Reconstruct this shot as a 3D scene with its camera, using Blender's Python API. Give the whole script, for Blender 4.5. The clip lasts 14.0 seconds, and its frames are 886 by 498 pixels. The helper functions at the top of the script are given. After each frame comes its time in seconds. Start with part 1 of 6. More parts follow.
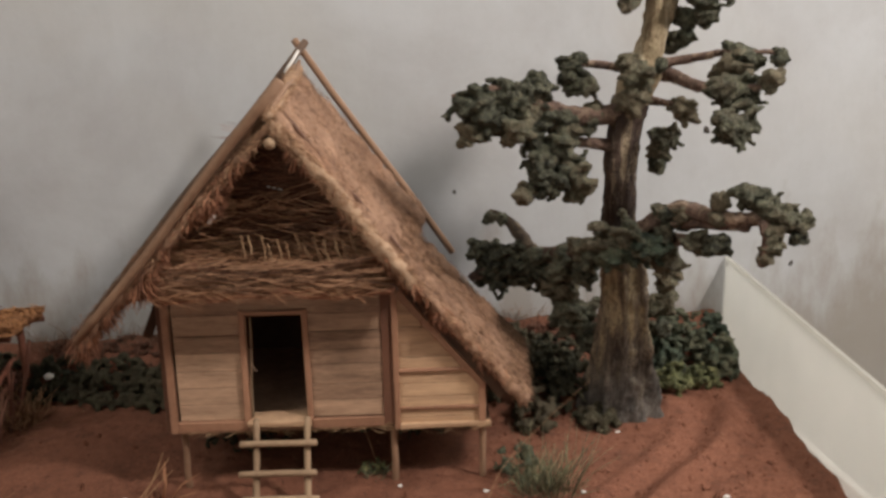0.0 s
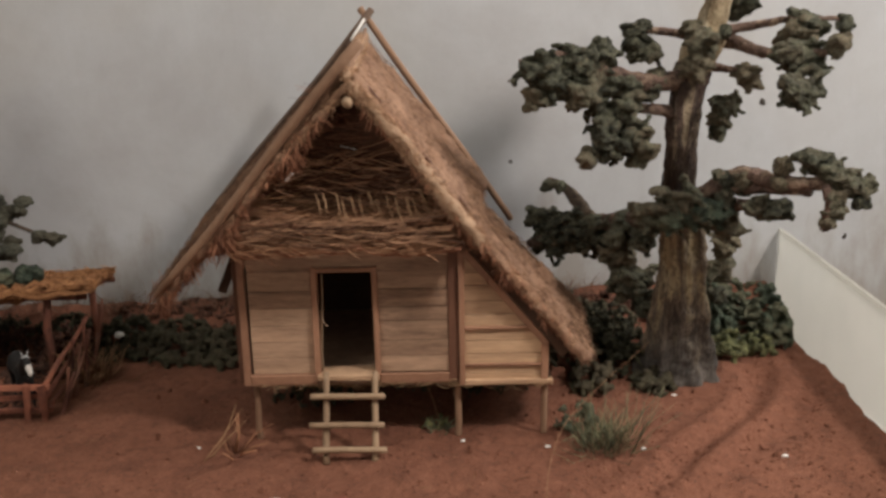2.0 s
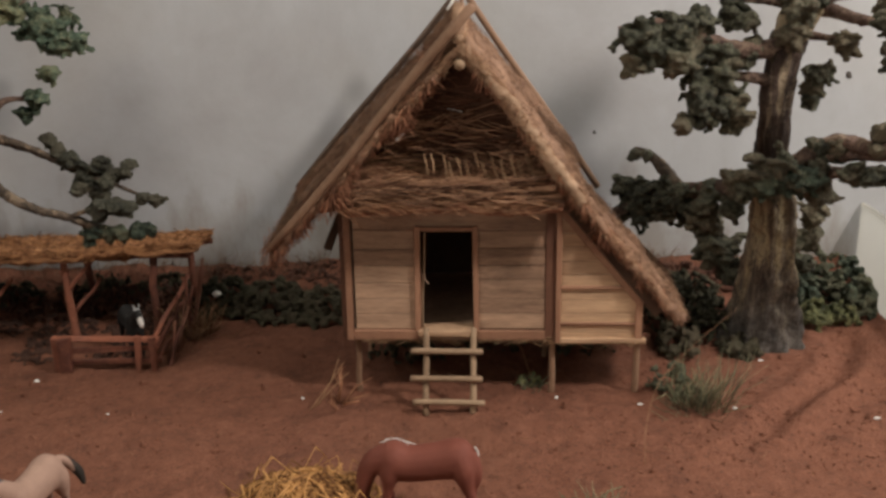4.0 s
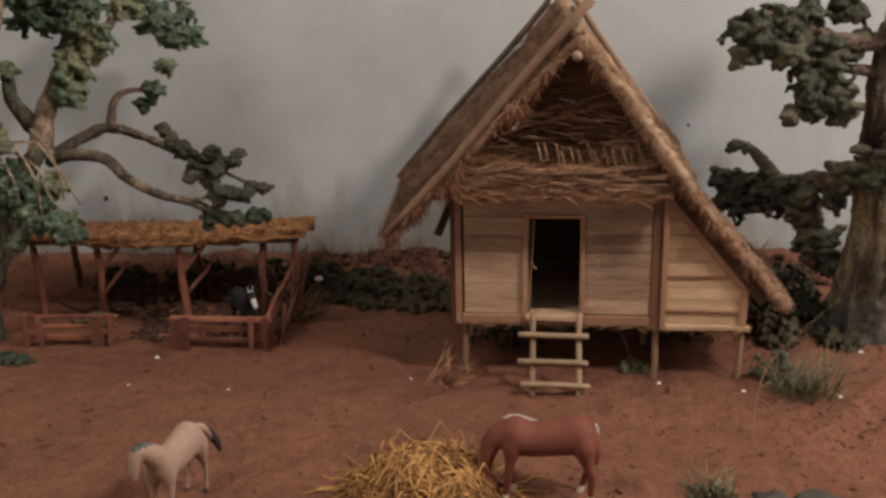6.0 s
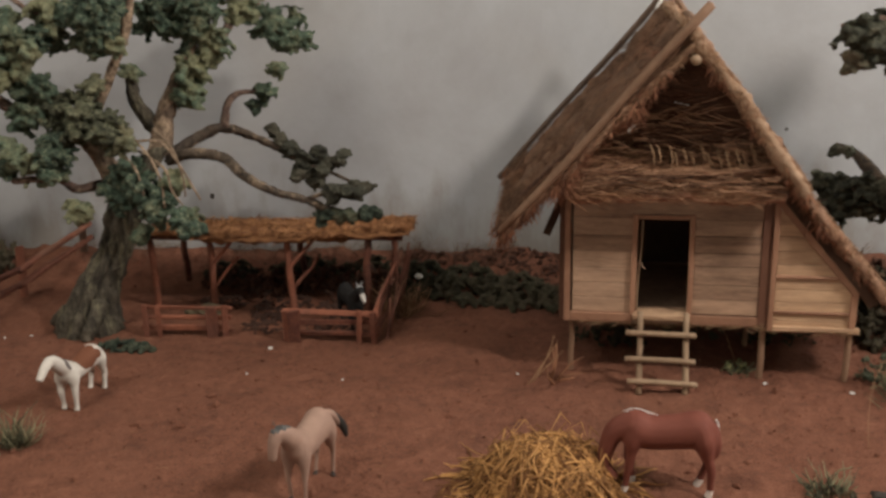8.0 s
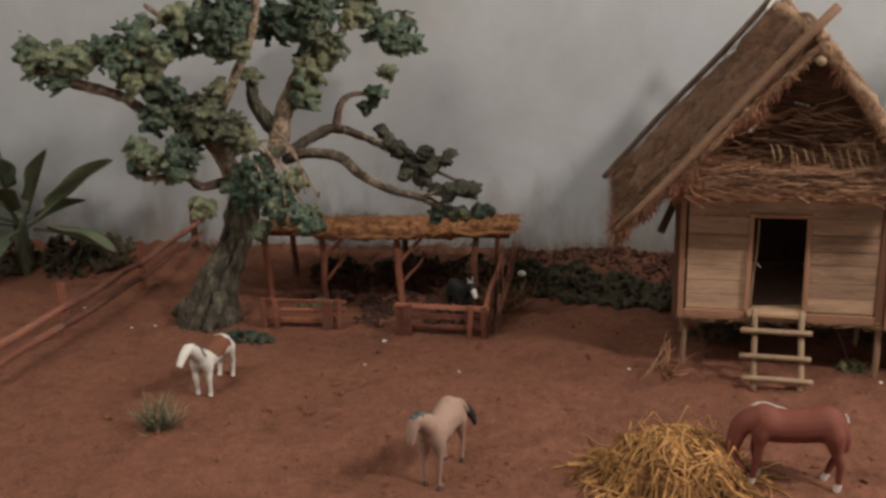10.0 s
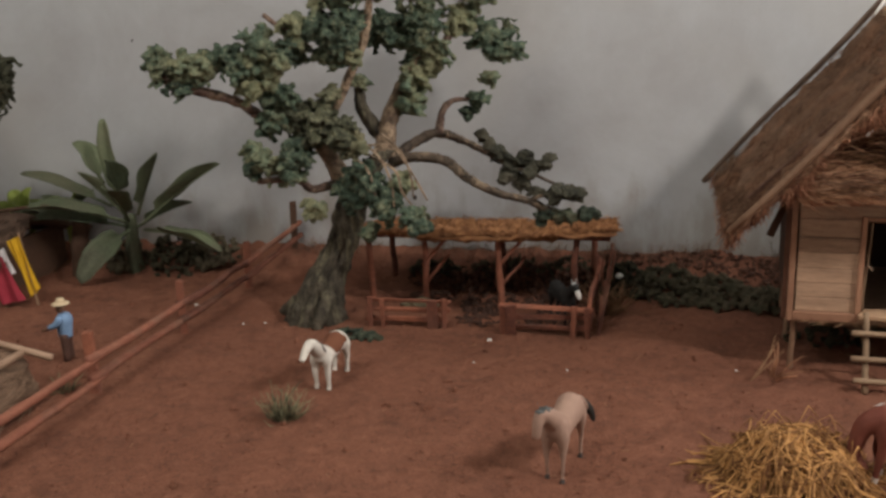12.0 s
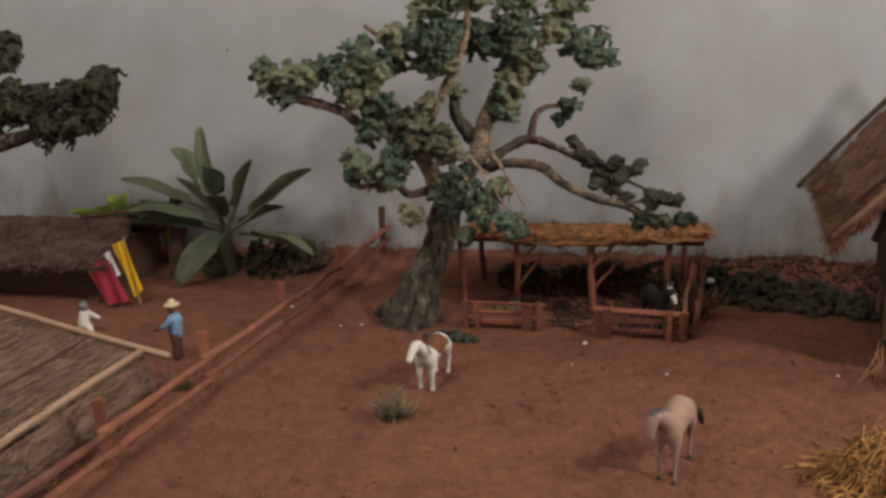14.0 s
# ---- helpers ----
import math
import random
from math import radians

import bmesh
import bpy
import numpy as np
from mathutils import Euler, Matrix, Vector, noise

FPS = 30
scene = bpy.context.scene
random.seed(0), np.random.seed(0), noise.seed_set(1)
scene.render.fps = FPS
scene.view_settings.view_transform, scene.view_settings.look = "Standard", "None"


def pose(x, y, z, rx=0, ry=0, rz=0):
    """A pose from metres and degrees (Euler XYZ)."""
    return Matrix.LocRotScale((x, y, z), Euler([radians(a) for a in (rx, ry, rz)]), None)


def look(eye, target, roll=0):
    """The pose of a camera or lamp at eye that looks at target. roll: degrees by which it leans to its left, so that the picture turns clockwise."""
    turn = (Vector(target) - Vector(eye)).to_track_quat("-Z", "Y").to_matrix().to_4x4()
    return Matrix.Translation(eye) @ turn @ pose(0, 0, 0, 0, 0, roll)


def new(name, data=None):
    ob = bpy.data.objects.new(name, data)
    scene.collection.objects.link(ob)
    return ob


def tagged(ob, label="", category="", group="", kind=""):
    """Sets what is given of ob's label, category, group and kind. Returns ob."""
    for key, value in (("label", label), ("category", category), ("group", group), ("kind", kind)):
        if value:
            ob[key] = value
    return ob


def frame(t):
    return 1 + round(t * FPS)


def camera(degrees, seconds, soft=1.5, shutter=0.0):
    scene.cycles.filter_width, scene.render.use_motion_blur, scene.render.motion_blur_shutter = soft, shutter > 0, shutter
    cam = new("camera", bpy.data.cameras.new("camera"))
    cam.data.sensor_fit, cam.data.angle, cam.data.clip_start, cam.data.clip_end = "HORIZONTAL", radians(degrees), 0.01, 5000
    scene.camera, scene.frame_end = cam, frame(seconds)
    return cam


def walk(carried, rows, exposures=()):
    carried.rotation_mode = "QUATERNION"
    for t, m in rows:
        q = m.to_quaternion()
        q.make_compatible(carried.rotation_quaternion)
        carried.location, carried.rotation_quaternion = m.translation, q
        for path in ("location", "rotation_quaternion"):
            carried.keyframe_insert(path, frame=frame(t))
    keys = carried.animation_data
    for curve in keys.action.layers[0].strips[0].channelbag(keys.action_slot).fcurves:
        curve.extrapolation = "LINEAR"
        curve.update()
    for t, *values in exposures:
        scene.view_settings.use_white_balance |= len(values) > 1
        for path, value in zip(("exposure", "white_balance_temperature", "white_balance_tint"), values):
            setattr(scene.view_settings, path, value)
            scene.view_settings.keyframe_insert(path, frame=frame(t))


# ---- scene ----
cam = camera(52.5, 14.0, soft=3.0)
METRES, EYE, TILT, LEAN, TURN = 0.6, 0.575, 0.0, 0.0, -5.0
ROWS = [
    (0.0, 0.0, 0.0, 0.0, -0.3, -14.14, 1.2),
    (0.5, -0.01, -0.013, -0.0106, -0.07, -14.42, 1.26),
    (1.0, -0.0263, -0.0286, -0.0197, 0.5, -14.64, 1.28),
    (1.5, -0.0485, -0.0451, -0.0297, 1.12, -14.77, 1.18),
    (2.0, -0.0736, -0.0639, -0.0393, 1.81, -14.96, 1.1),
    (2.5, -0.1018, -0.0854, -0.0481, 2.5, -15.16, 1.04),
    (3.0, -0.1321, -0.1072, -0.0586, 3.21, -15.42, 0.98),
    (5.5, -0.2777, -0.2108, -0.0789, 7.37, -16.02, 1.17),
    (6.0, -0.307, -0.2312, -0.0759, 8.29, -15.97, 1.22),
    (6.5, -0.3359, -0.2509, -0.075, 9.17, -15.83, 1.25),
    (7.0, -0.3645, -0.2726, -0.0727, 10.07, -15.72, 1.31),
    (7.5, -0.3943, -0.2944, -0.0702, 10.98, -15.69, 1.32),
    (10.0, -0.5477, -0.417, -0.0579, 15.6, -15.47, 1.89),
    (10.5, -0.5795, -0.4442, -0.0534, 16.48, -15.31, 2.03),
    (11.0, -0.6084, -0.4703, -0.0495, 17.4, -15.25, 2.22),
    (11.5, -0.6359, -0.4961, -0.0478, 18.28, -15.12, 2.33),
    (12.0, -0.6632, -0.5225, -0.0434, 19.1, -15.05, 2.38),
    (12.5, -0.6878, -0.5459, -0.0395, 19.89, -14.9, 2.43),
    (13.0, -0.7143, -0.5682, -0.0367, 20.68, -14.85, 2.48),
    (13.5, -0.7387, -0.5926, -0.0298, 21.52, -14.72, 2.77),
    (14.0, -0.7655, -0.6158, -0.0212, 22.35, -14.68, 3.05),
]
walk(cam, [(t, pose(0, 0, EYE, TILT, LEAN, TURN) @ pose(METRES * x, METRES * y, METRES * z, 90 + pitch, roll, yaw)) for t, x, y, z, yaw, pitch, roll in ROWS],
     exposures=[(0.0, -0.02, 6500, 10), (3.0, -0.12, 6560, 10.5), (6.5, -0.16, 6660, 10), (10.0, -0.11, 6480, 9.5), (12.3, -0.11, 6430, 9.5), (14.0, -0.16, 6540, 10)])

# ---- world, window light, exposure ----
world = bpy.data.worlds.new("sky")
scene.world = world
world.use_nodes = True
_nt = world.node_tree
_sky = _nt.nodes.new("ShaderNodeTexSky")
_sky.sky_type, _sky.sun_disc = "NISHITA", False
_sky.sun_elevation, _sky.sun_rotation = radians(40), radians(80)
_bg = _nt.nodes["Background"]
_bg.inputs["Strength"].default_value = 0.05
_nt.links.new(_sky.outputs[0], _bg.inputs["Color"])

# unseen window, assumed because the light comes from the right
WIN_X, WIN_Y, WIN_Z, WIN_W, WIN_H = 2.3, 0.9, 1.9, 0.75, 0.6
lamp_data = bpy.data.lights.new("window_light", "AREA")
lamp_data.shape, lamp_data.size, lamp_data.size_y = "RECTANGLE", WIN_W, WIN_H
lamp_data.energy, lamp_data.color = 48.0, (1.0, 0.965, 0.95)
lamp = new("window_light", lamp_data)
lamp.matrix_world = look((WIN_X - 0.01, WIN_Y, WIN_Z), (0.0, WIN_Y, WIN_Z - 1.3))

FRONT_Y, CEIL_Z = -2.6, 2.75
# unseen ceiling lamp, added as fill for the fronts and shadows
FILL_X, FILL_Y = -1.85, -0.4
fill_data = bpy.data.lights.new("ceiling_fill_light", "AREA")
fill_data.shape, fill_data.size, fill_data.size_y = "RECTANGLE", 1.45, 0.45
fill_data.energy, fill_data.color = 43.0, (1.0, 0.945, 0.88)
fill = new("ceiling_fill_light", fill_data)
fill.matrix_world = look((FILL_X, FILL_Y, CEIL_Z - 0.09), (FILL_X, FILL_Y + 0.001, 0.0))

# unseen lamp beyond the right front corner of the table, placed to suit shadows
LAMP_AT, LAMP_TO = Vector((1.35, 0.06, 1.85)), Vector((-0.8, 1.15, 0.1))
key_data = bpy.data.lights.new("unseen_lamp_light", "AREA")
key_data.shape, key_data.size = "DISK", 0.24
key_data.energy, key_data.color = 45.0, (1.0, 0.915, 0.865)
key = new("unseen_lamp_light", key_data)
key.matrix_world = look(LAMP_AT, LAMP_TO)

# ---- materials ----


def mat(name, rough=0.8, metal=0.0):
    m = bpy.data.materials.new(name)
    m.use_nodes = True
    n = m.node_tree.nodes
    b = n["Principled BSDF"]
    b.inputs["Roughness"].default_value, b.inputs["Metallic"].default_value = rough, metal
    b.inputs["Specular IOR Level"].default_value = 0.25
    return m, m.node_tree, b


def node(nt, kind, **kw):
    n = nt.nodes.new("ShaderNode" + kind)
    for k, v in kw.items():
        n.inputs[k.replace("_", " ")].default_value = v
    return n


def coords(nt, scale=(1, 1, 1), turn=(0, 0, 0)):
    tc, mp = node(nt, "TexCoord"), node(nt, "Mapping")
    mp.inputs["Scale"].default_value = scale
    mp.inputs["Rotation"].default_value = turn
    nt.links.new(tc.outputs["Object"], mp.inputs["Vector"])
    return mp.outputs[0]


def ramp(nt, fac, stops):
    r = nt.nodes.new("ShaderNodeValToRGB")
    while len(r.color_ramp.elements) < len(stops):
        r.color_ramp.elements.new(0.5)
    for e, (p, c) in zip(r.color_ramp.elements, stops):
        e.position, e.color = p, (*c, 1)
    nt.links.new(fac, r.inputs[0])
    return r.outputs[0]


def mix(nt, fac, a, b, how="MIX"):
    m = nt.nodes.new("ShaderNodeMix")
    m.data_type, m.blend_type = "RGBA", how
    for sock, val in ((m.inputs[0], fac), (m.inputs[6], a), (m.inputs[7], b)):
        if isinstance(val, (int, float)):
            sock.default_value = val
        elif isinstance(val, tuple):
            sock.default_value = (*val, 1)
        else:
            nt.links.new(val, sock)
    return m.outputs[2]


def maths(nt, how, a, b=0.0):
    m = nt.nodes.new("ShaderNodeMath")
    m.operation = how
    for sock, val in ((m.inputs[0], a), (m.inputs[1], b)):
        if isinstance(val, (int, float)):
            sock.default_value = val
        else:
            nt.links.new(val, sock)
    return m.outputs[0]


def bump(nt, b, height, strength=0.5, distance=0.002):
    n = node(nt, "Bump", Strength=strength, Distance=distance)
    nt.links.new(height, n.inputs["Height"])
    nt.links.new(n.outputs[0], b.inputs["Normal"])


def two_scale(name, dark, light, big, fine, rough=0.85, bump_mm=1.0, stretch=(1, 1, 1), island=0.0, piece=0.0, strength=0.6, sharp=0.25, tint=None):
    """Colour that varies at two scales, with fine relief; island and piece: how much single fibres or pieces differ."""
    m, nt, b = mat(name, rough)
    v = coords(nt, stretch)
    n1, n2 = node(nt, "TexNoise", Scale=big, Detail=4.0, Roughness=0.6), node(nt, "TexNoise", Scale=fine, Detail=6.0, Roughness=0.7)
    nt.links.new(v, n1.inputs["Vector"])
    nt.links.new(v, n2.inputs["Vector"])
    f = maths(nt, "ADD", maths(nt, "MULTIPLY", n1.outputs[0], 0.55), maths(nt, "MULTIPLY", n2.outputs[0], 0.45))
    if island:
        g = node(nt, "NewGeometry")
        f = maths(nt, "ADD", maths(nt, "MULTIPLY", f, 1 - island), maths(nt, "MULTIPLY", g.outputs["Random Per Island"], island))
    if piece:
        g = node(nt, "ObjectInfo")
        f = maths(nt, "ADD", maths(nt, "MULTIPLY", f, 1 - piece), maths(nt, "MULTIPLY", g.outputs["Random"], piece))
    c = ramp(nt, f, [(sharp, dark), (1 - sharp, light)])
    if tint:
        n3 = node(nt, "TexNoise", Scale=big * 0.55, Detail=3.0)
        nt.links.new(coords(nt), n3.inputs["Vector"])
        c = mix(nt, ramp(nt, n3.outputs[0], [(0.46, (0, 0, 0)), (0.64, (0.8, 0.8, 0.8))]), c, ramp(nt, f, [(sharp, tuple(q * 0.25 for q in tint)), (1 - sharp, tint)]))
    nt.links.new(c, b.inputs["Base Color"])
    bump(nt, b, n2.outputs[0], strength, bump_mm / 1000)
    return m


def soil_mat():
    m, nt, b = mat("red_soil", 0.95)
    b.inputs["Specular IOR Level"].default_value = 0.1
    v = coords(nt)
    n1, n2, n3 = node(nt, "TexNoise", Scale=5.0, Detail=5.0), node(nt, "TexNoise", Scale=60.0, Detail=6.0, Roughness=0.7), node(nt, "TexNoise", Scale=420.0, Detail=3.0)
    for n in (n1, n2, n3):
        nt.links.new(v, n.inputs["Vector"])
    c = ramp(nt, n1.outputs[0], [(0.34, (0.138, 0.058, 0.037)), (0.66, (0.228, 0.098, 0.06))])
    c = mix(nt, 0.45, c, ramp(nt, n2.outputs[0], [(0.3, (0.075, 0.032, 0.021)), (0.48, (0.185, 0.075, 0.045)), (0.7, (0.3, 0.14, 0.087))]))
    c = mix(nt, 0.35, c, ramp(nt, n3.outputs[0], [(0.35, (0.09, 0.038, 0.025)), (0.65, (0.29, 0.13, 0.077))]))
    # loose dark grit and trodden blotches
    n4, n5 = node(nt, "TexNoise", Scale=17.0, Detail=7.0, Roughness=0.72), node(nt, "TexNoise", Scale=150.0, Detail=4.0, Roughness=0.7)
    for n in (n4, n5):
        nt.links.new(v, n.inputs["Vector"])
    c = mix(nt, ramp(nt, n4.outputs[0], [(0.5, (0, 0, 0)), (0.72, (0.55, 0.55, 0.55))]), c, (0.08, 0.037, 0.026))
    c = mix(nt, ramp(nt, n5.outputs[0], [(0.58, (0, 0, 0)), (0.68, (0.65, 0.65, 0.65))]), c, (0.06, 0.028, 0.02))
    c = mix(nt, ramp(nt, n5.outputs[0], [(0.3, (0.5, 0.5, 0.5)), (0.37, (0, 0, 0))]), c, (0.3, 0.155, 0.1))
    nt.links.new(c, b.inputs["Base Color"])
    h = maths(nt, "ADD", maths(nt, "MULTIPLY", n2.outputs[0], 0.7), maths(nt, "MULTIPLY", n3.outputs[0], 0.3))
    bump(nt, b, h, 1.0, 0.008)
    return m


def plaster_mat():
    m, nt, b = mat("white_plaster", 0.7)
    v = coords(nt)
    vs = coords(nt, (14, 14, 3))
    n1, n2, n3 = node(nt, "TexNoise", Scale=2.2, Detail=6.0, Roughness=0.65, Distortion=0.6), node(nt, "TexNoise", Scale=9.0, Detail=8.0, Roughness=0.7), node(nt, "TexNoise", Scale=1.0, Detail=4.0)
    nt.links.new(v, n1.inputs["Vector"])
    nt.links.new(v, n2.inputs["Vector"])
    nt.links.new(vs, n3.inputs["Vector"])
    c = ramp(nt, n1.outputs[0], [(0.34, (0.345, 0.34, 0.333)), (0.6, (0.44, 0.45, 0.452))])
    c = mix(nt, 0.35, c, ramp(nt, n2.outputs[0], [(0.3, (0.35, 0.34, 0.333)), (0.6, (0.45, 0.46, 0.462))]))
    # yellowish patches, and streaky brown that grows stronger towards the foot of the wall
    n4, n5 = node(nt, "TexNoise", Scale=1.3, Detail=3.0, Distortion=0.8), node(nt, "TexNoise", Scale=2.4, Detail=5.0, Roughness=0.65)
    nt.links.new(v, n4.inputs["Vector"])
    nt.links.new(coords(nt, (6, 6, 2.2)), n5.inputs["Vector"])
    c = mix(nt, ramp(nt, n4.outputs[0], [(0.5, (0, 0, 0)), (0.72, (0.4, 0.4, 0.4))]), c, (0.42, 0.39, 0.335))
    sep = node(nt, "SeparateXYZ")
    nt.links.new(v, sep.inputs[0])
    foot_brown = maths(nt, "ADD", n5.outputs[0], maths(nt, "MULTIPLY", sep.outputs[2], -1.35))
    c = mix(nt, ramp(nt, foot_brown, [(0.26, (0, 0, 0)), (0.5, (0.62, 0.62, 0.62))]), c, (0.25, 0.215, 0.17))
    nt.links.new(c, b.inputs["Base Color"])
    h = maths(nt, "ADD", maths(nt, "MULTIPLY", n3.outputs[0], 0.7), maths(nt, "MULTIPLY", n2.outputs[0], 0.5))
    bump(nt, b, h, 0.35, 0.006)
    return m


def acrylic_mat(name, tone, see):
    """Pale translucent sheet under a film of dust: lets part of the window's light through."""
    m, nt, b = mat(name, 0.45)
    v = coords(nt)
    n = node(nt, "TexNoise", Scale=7.0, Detail=6.0)
    nt.links.new(v, n.inputs["Vector"])
    c = ramp(nt, n.outputs[0], [(0.3, tuple(0.9 * q for q in tone)), (0.7, tone)])
    nt.links.new(c, b.inputs["Base Color"])
    glow, clear, blend, body = node(nt, "BsdfTranslucent"), node(nt, "BsdfTransparent"), node(nt, "MixShader"), node(nt, "MixShader")
    nt.links.new(c, glow.inputs[0])
    body.inputs[0].default_value, blend.inputs[0].default_value = 0.68, see
    nt.links.new(b.outputs[0], body.inputs[1])
    nt.links.new(glow.outputs[0], body.inputs[2])
    nt.links.new(body.outputs[0], blend.inputs[1])
    nt.links.new(clear.outputs[0], blend.inputs[2])
    nt.links.new(blend.outputs[0], nt.nodes["Material Output"].inputs["Surface"])
    return m


def node_noise(nt, v, scale):
    n = node(nt, "TexNoise", Scale=scale, Detail=2.0)
    nt.links.new(v, n.inputs["Vector"])
    return n.outputs[0]


def masked_mat(name, base, bands=(), patch=None, rough=0.75, boxes=(), ovals=()):
    """Painted toy: base paint, bands (axis, above, limit, colour), brush patches (colour, scale, threshold) and painted fields (x0, x1, z0, z1, colour)."""
    m, nt, b = mat(name, rough)
    v = coords(nt)
    n = node(nt, "TexNoise", Scale=90.0, Detail=4.0)
    nt.links.new(v, n.inputs["Vector"])
    c = mix(nt, 0.25, base, ramp(nt, n.outputs[0], [(0.3, tuple(0.6 * q for q in base)), (0.7, tuple(min(1, 1.2 * q) for q in base))]))
    if patch:
        n2 = node(nt, "TexNoise", Scale=patch[1], Detail=1.0)
        nt.links.new(v, n2.inputs["Vector"])
        c = mix(nt, ramp(nt, n2.outputs[0], [(patch[2] - 0.015, (0, 0, 0)), (patch[2] + 0.015, (1, 1, 1))]), c, patch[0])
    sep = node(nt, "SeparateXYZ")
    nt.links.new(v, sep.inputs[0])
    for axis, above, limit, colour in bands:
        test = maths(nt, "GREATER_THAN" if above else "LESS_THAN", sep.outputs["XYZ".index(axis)], limit)
        c = mix(nt, test, c, colour)
    wave = maths(nt, "MULTIPLY", maths(nt, "SUBTRACT", node_noise(nt, v, 70.0), 0.5), 0.02)
    for x0, x1, z0, z1, colour in boxes:
        xx, zz = maths(nt, "ADD", sep.outputs[0], wave), maths(nt, "ADD", sep.outputs[2], wave)
        test = maths(nt, "MULTIPLY", maths(nt, "MULTIPLY", maths(nt, "GREATER_THAN", xx, x0), maths(nt, "LESS_THAN", xx, x1)), maths(nt, "MULTIPLY", maths(nt, "GREATER_THAN", zz, z0), maths(nt, "LESS_THAN", zz, z1)))
        c = mix(nt, test, c, colour)
    for x0, z0, a, h, colour in ovals:
        u, w = maths(nt, "DIVIDE", maths(nt, "SUBTRACT", maths(nt, "ADD", sep.outputs[0], wave), x0), a), maths(nt, "DIVIDE", maths(nt, "SUBTRACT", maths(nt, "ADD", sep.outputs[2], wave), z0), h)
        c = mix(nt, maths(nt, "LESS_THAN", maths(nt, "ADD", maths(nt, "MULTIPLY", u, u), maths(nt, "MULTIPLY", w, w)), 1.0), c, colour)
    nt.links.new(c, b.inputs["Base Color"])
    bump(nt, b, n.outputs[0], 0.3, 0.0006)
    return m


def sponge_mat(name, dark, light, tint, pale):
    """Painted torn sponge: dark pores, patches of a second paint and pale dry-brushed tips."""
    m, nt, b = mat(name, 0.95)
    v = coords(nt)
    n1, n2, n3, n4 = (node(nt, "TexNoise", Scale=k, Detail=d, Roughness=0.7) for k, d in ((26.0, 4.0), (120.0, 5.0), (380.0, 4.0), (70.0, 3.0)))
    for n in (n1, n2, n3, n4):
        nt.links.new(v, n.inputs["Vector"])
    g = node(nt, "ObjectInfo")
    f = maths(nt, "ADD", maths(nt, "MULTIPLY", n2.outputs[0], 0.8), maths(nt, "MULTIPLY", g.outputs["Random"], 0.2))
    c = ramp(nt, f, [(0.34, dark), (0.66, light)])
    patch = maths(nt, "ADD", maths(nt, "MULTIPLY", n1.outputs[0], 0.75), maths(nt, "MULTIPLY", g.outputs["Random"], 0.25))
    c = mix(nt, ramp(nt, patch, [(0.45, (0, 0, 0)), (0.62, (0.85, 0.85, 0.85))]), c, ramp(nt, f, [(0.34, tuple(0.25 * q for q in tint)), (0.66, tint)]))
    tips = maths(nt, "ADD", maths(nt, "MULTIPLY", n3.outputs[0], 0.6), maths(nt, "MULTIPLY", n4.outputs[0], 0.4))
    c = mix(nt, ramp(nt, tips, [(0.52, (0, 0, 0)), (0.64, (0.75, 0.75, 0.75))]), c, pale)
    c = mix(nt, ramp(nt, n3.outputs[0], [(0.32, (0.75, 0.75, 0.75)), (0.42, (0, 0, 0))]), c, dark)
    nt.links.new(c, b.inputs["Base Color"])
    h = maths(nt, "ADD", n3.outputs[0], maths(nt, "MULTIPLY", n2.outputs[0], 0.8))
    bump(nt, b, h, 1.0, 0.006)
    return m


def bark_mat(name, dark, light, streak, amount, foot=None, lie=False):
    """Grooved bark with long streaks of another colour, partly for its lit side."""
    m, nt, b = mat(name, 0.85)
    v, vs = coords(nt, (0.6, 0.6, 0.6) if lie else (1, 1, 0.3)), coords(nt, (0.7, 0.7, 0.7) if lie else (1, 1, 0.16))
    n1, n2, n3 = node(nt, "TexNoise", Scale=70.0, Detail=6.0, Roughness=0.7), node(nt, "TexNoise", Scale=44.0, Detail=5.0, Roughness=0.65, Distortion=0.5), node(nt, "TexNoise", Scale=230.0, Detail=4.0)
    nt.links.new(v, n1.inputs["Vector"])
    nt.links.new(vs, n2.inputs["Vector"])
    nt.links.new(coords(nt), n3.inputs["Vector"])
    c = ramp(nt, n1.outputs[0], [(0.36, dark), (0.64, light)])
    c = mix(nt, ramp(nt, n2.outputs[0], [(0.58 - amount, (0, 0, 0)), (0.68 - amount, (0.85, 0.85, 0.85))]), c, streak)
    if foot:
        n4 = node(nt, "TexNoise", Scale=26.0, Detail=4.0)
        nt.links.new(vs, n4.inputs["Vector"])
        sep = node(nt, "SeparateXYZ")
        nt.links.new(coords(nt), sep.inputs[0])
        up = maths(nt, "ADD", maths(nt, "MULTIPLY", sep.outputs[2], 4.0), maths(nt, "MULTIPLY", n4.outputs[0], 0.9))
        c = mix(nt, ramp(nt, up, [(0.62, (1, 1, 1)), (0.98, (0, 0, 0))]), c, ramp(nt, n1.outputs[0], [(0.36, tuple(0.3 * q for q in foot)), (0.64, foot)]))
    c = mix(nt, ramp(nt, n3.outputs[0], [(0.38, (0.5, 0.5, 0.5)), (0.48, (0, 0, 0))]), c, dark)
    nt.links.new(c, b.inputs["Base Color"])
    h = maths(nt, "ADD", n1.outputs[0], maths(nt, "MULTIPLY", n3.outputs[0], 0.4))
    bump(nt, b, h, 1.0, 0.009)
    return m


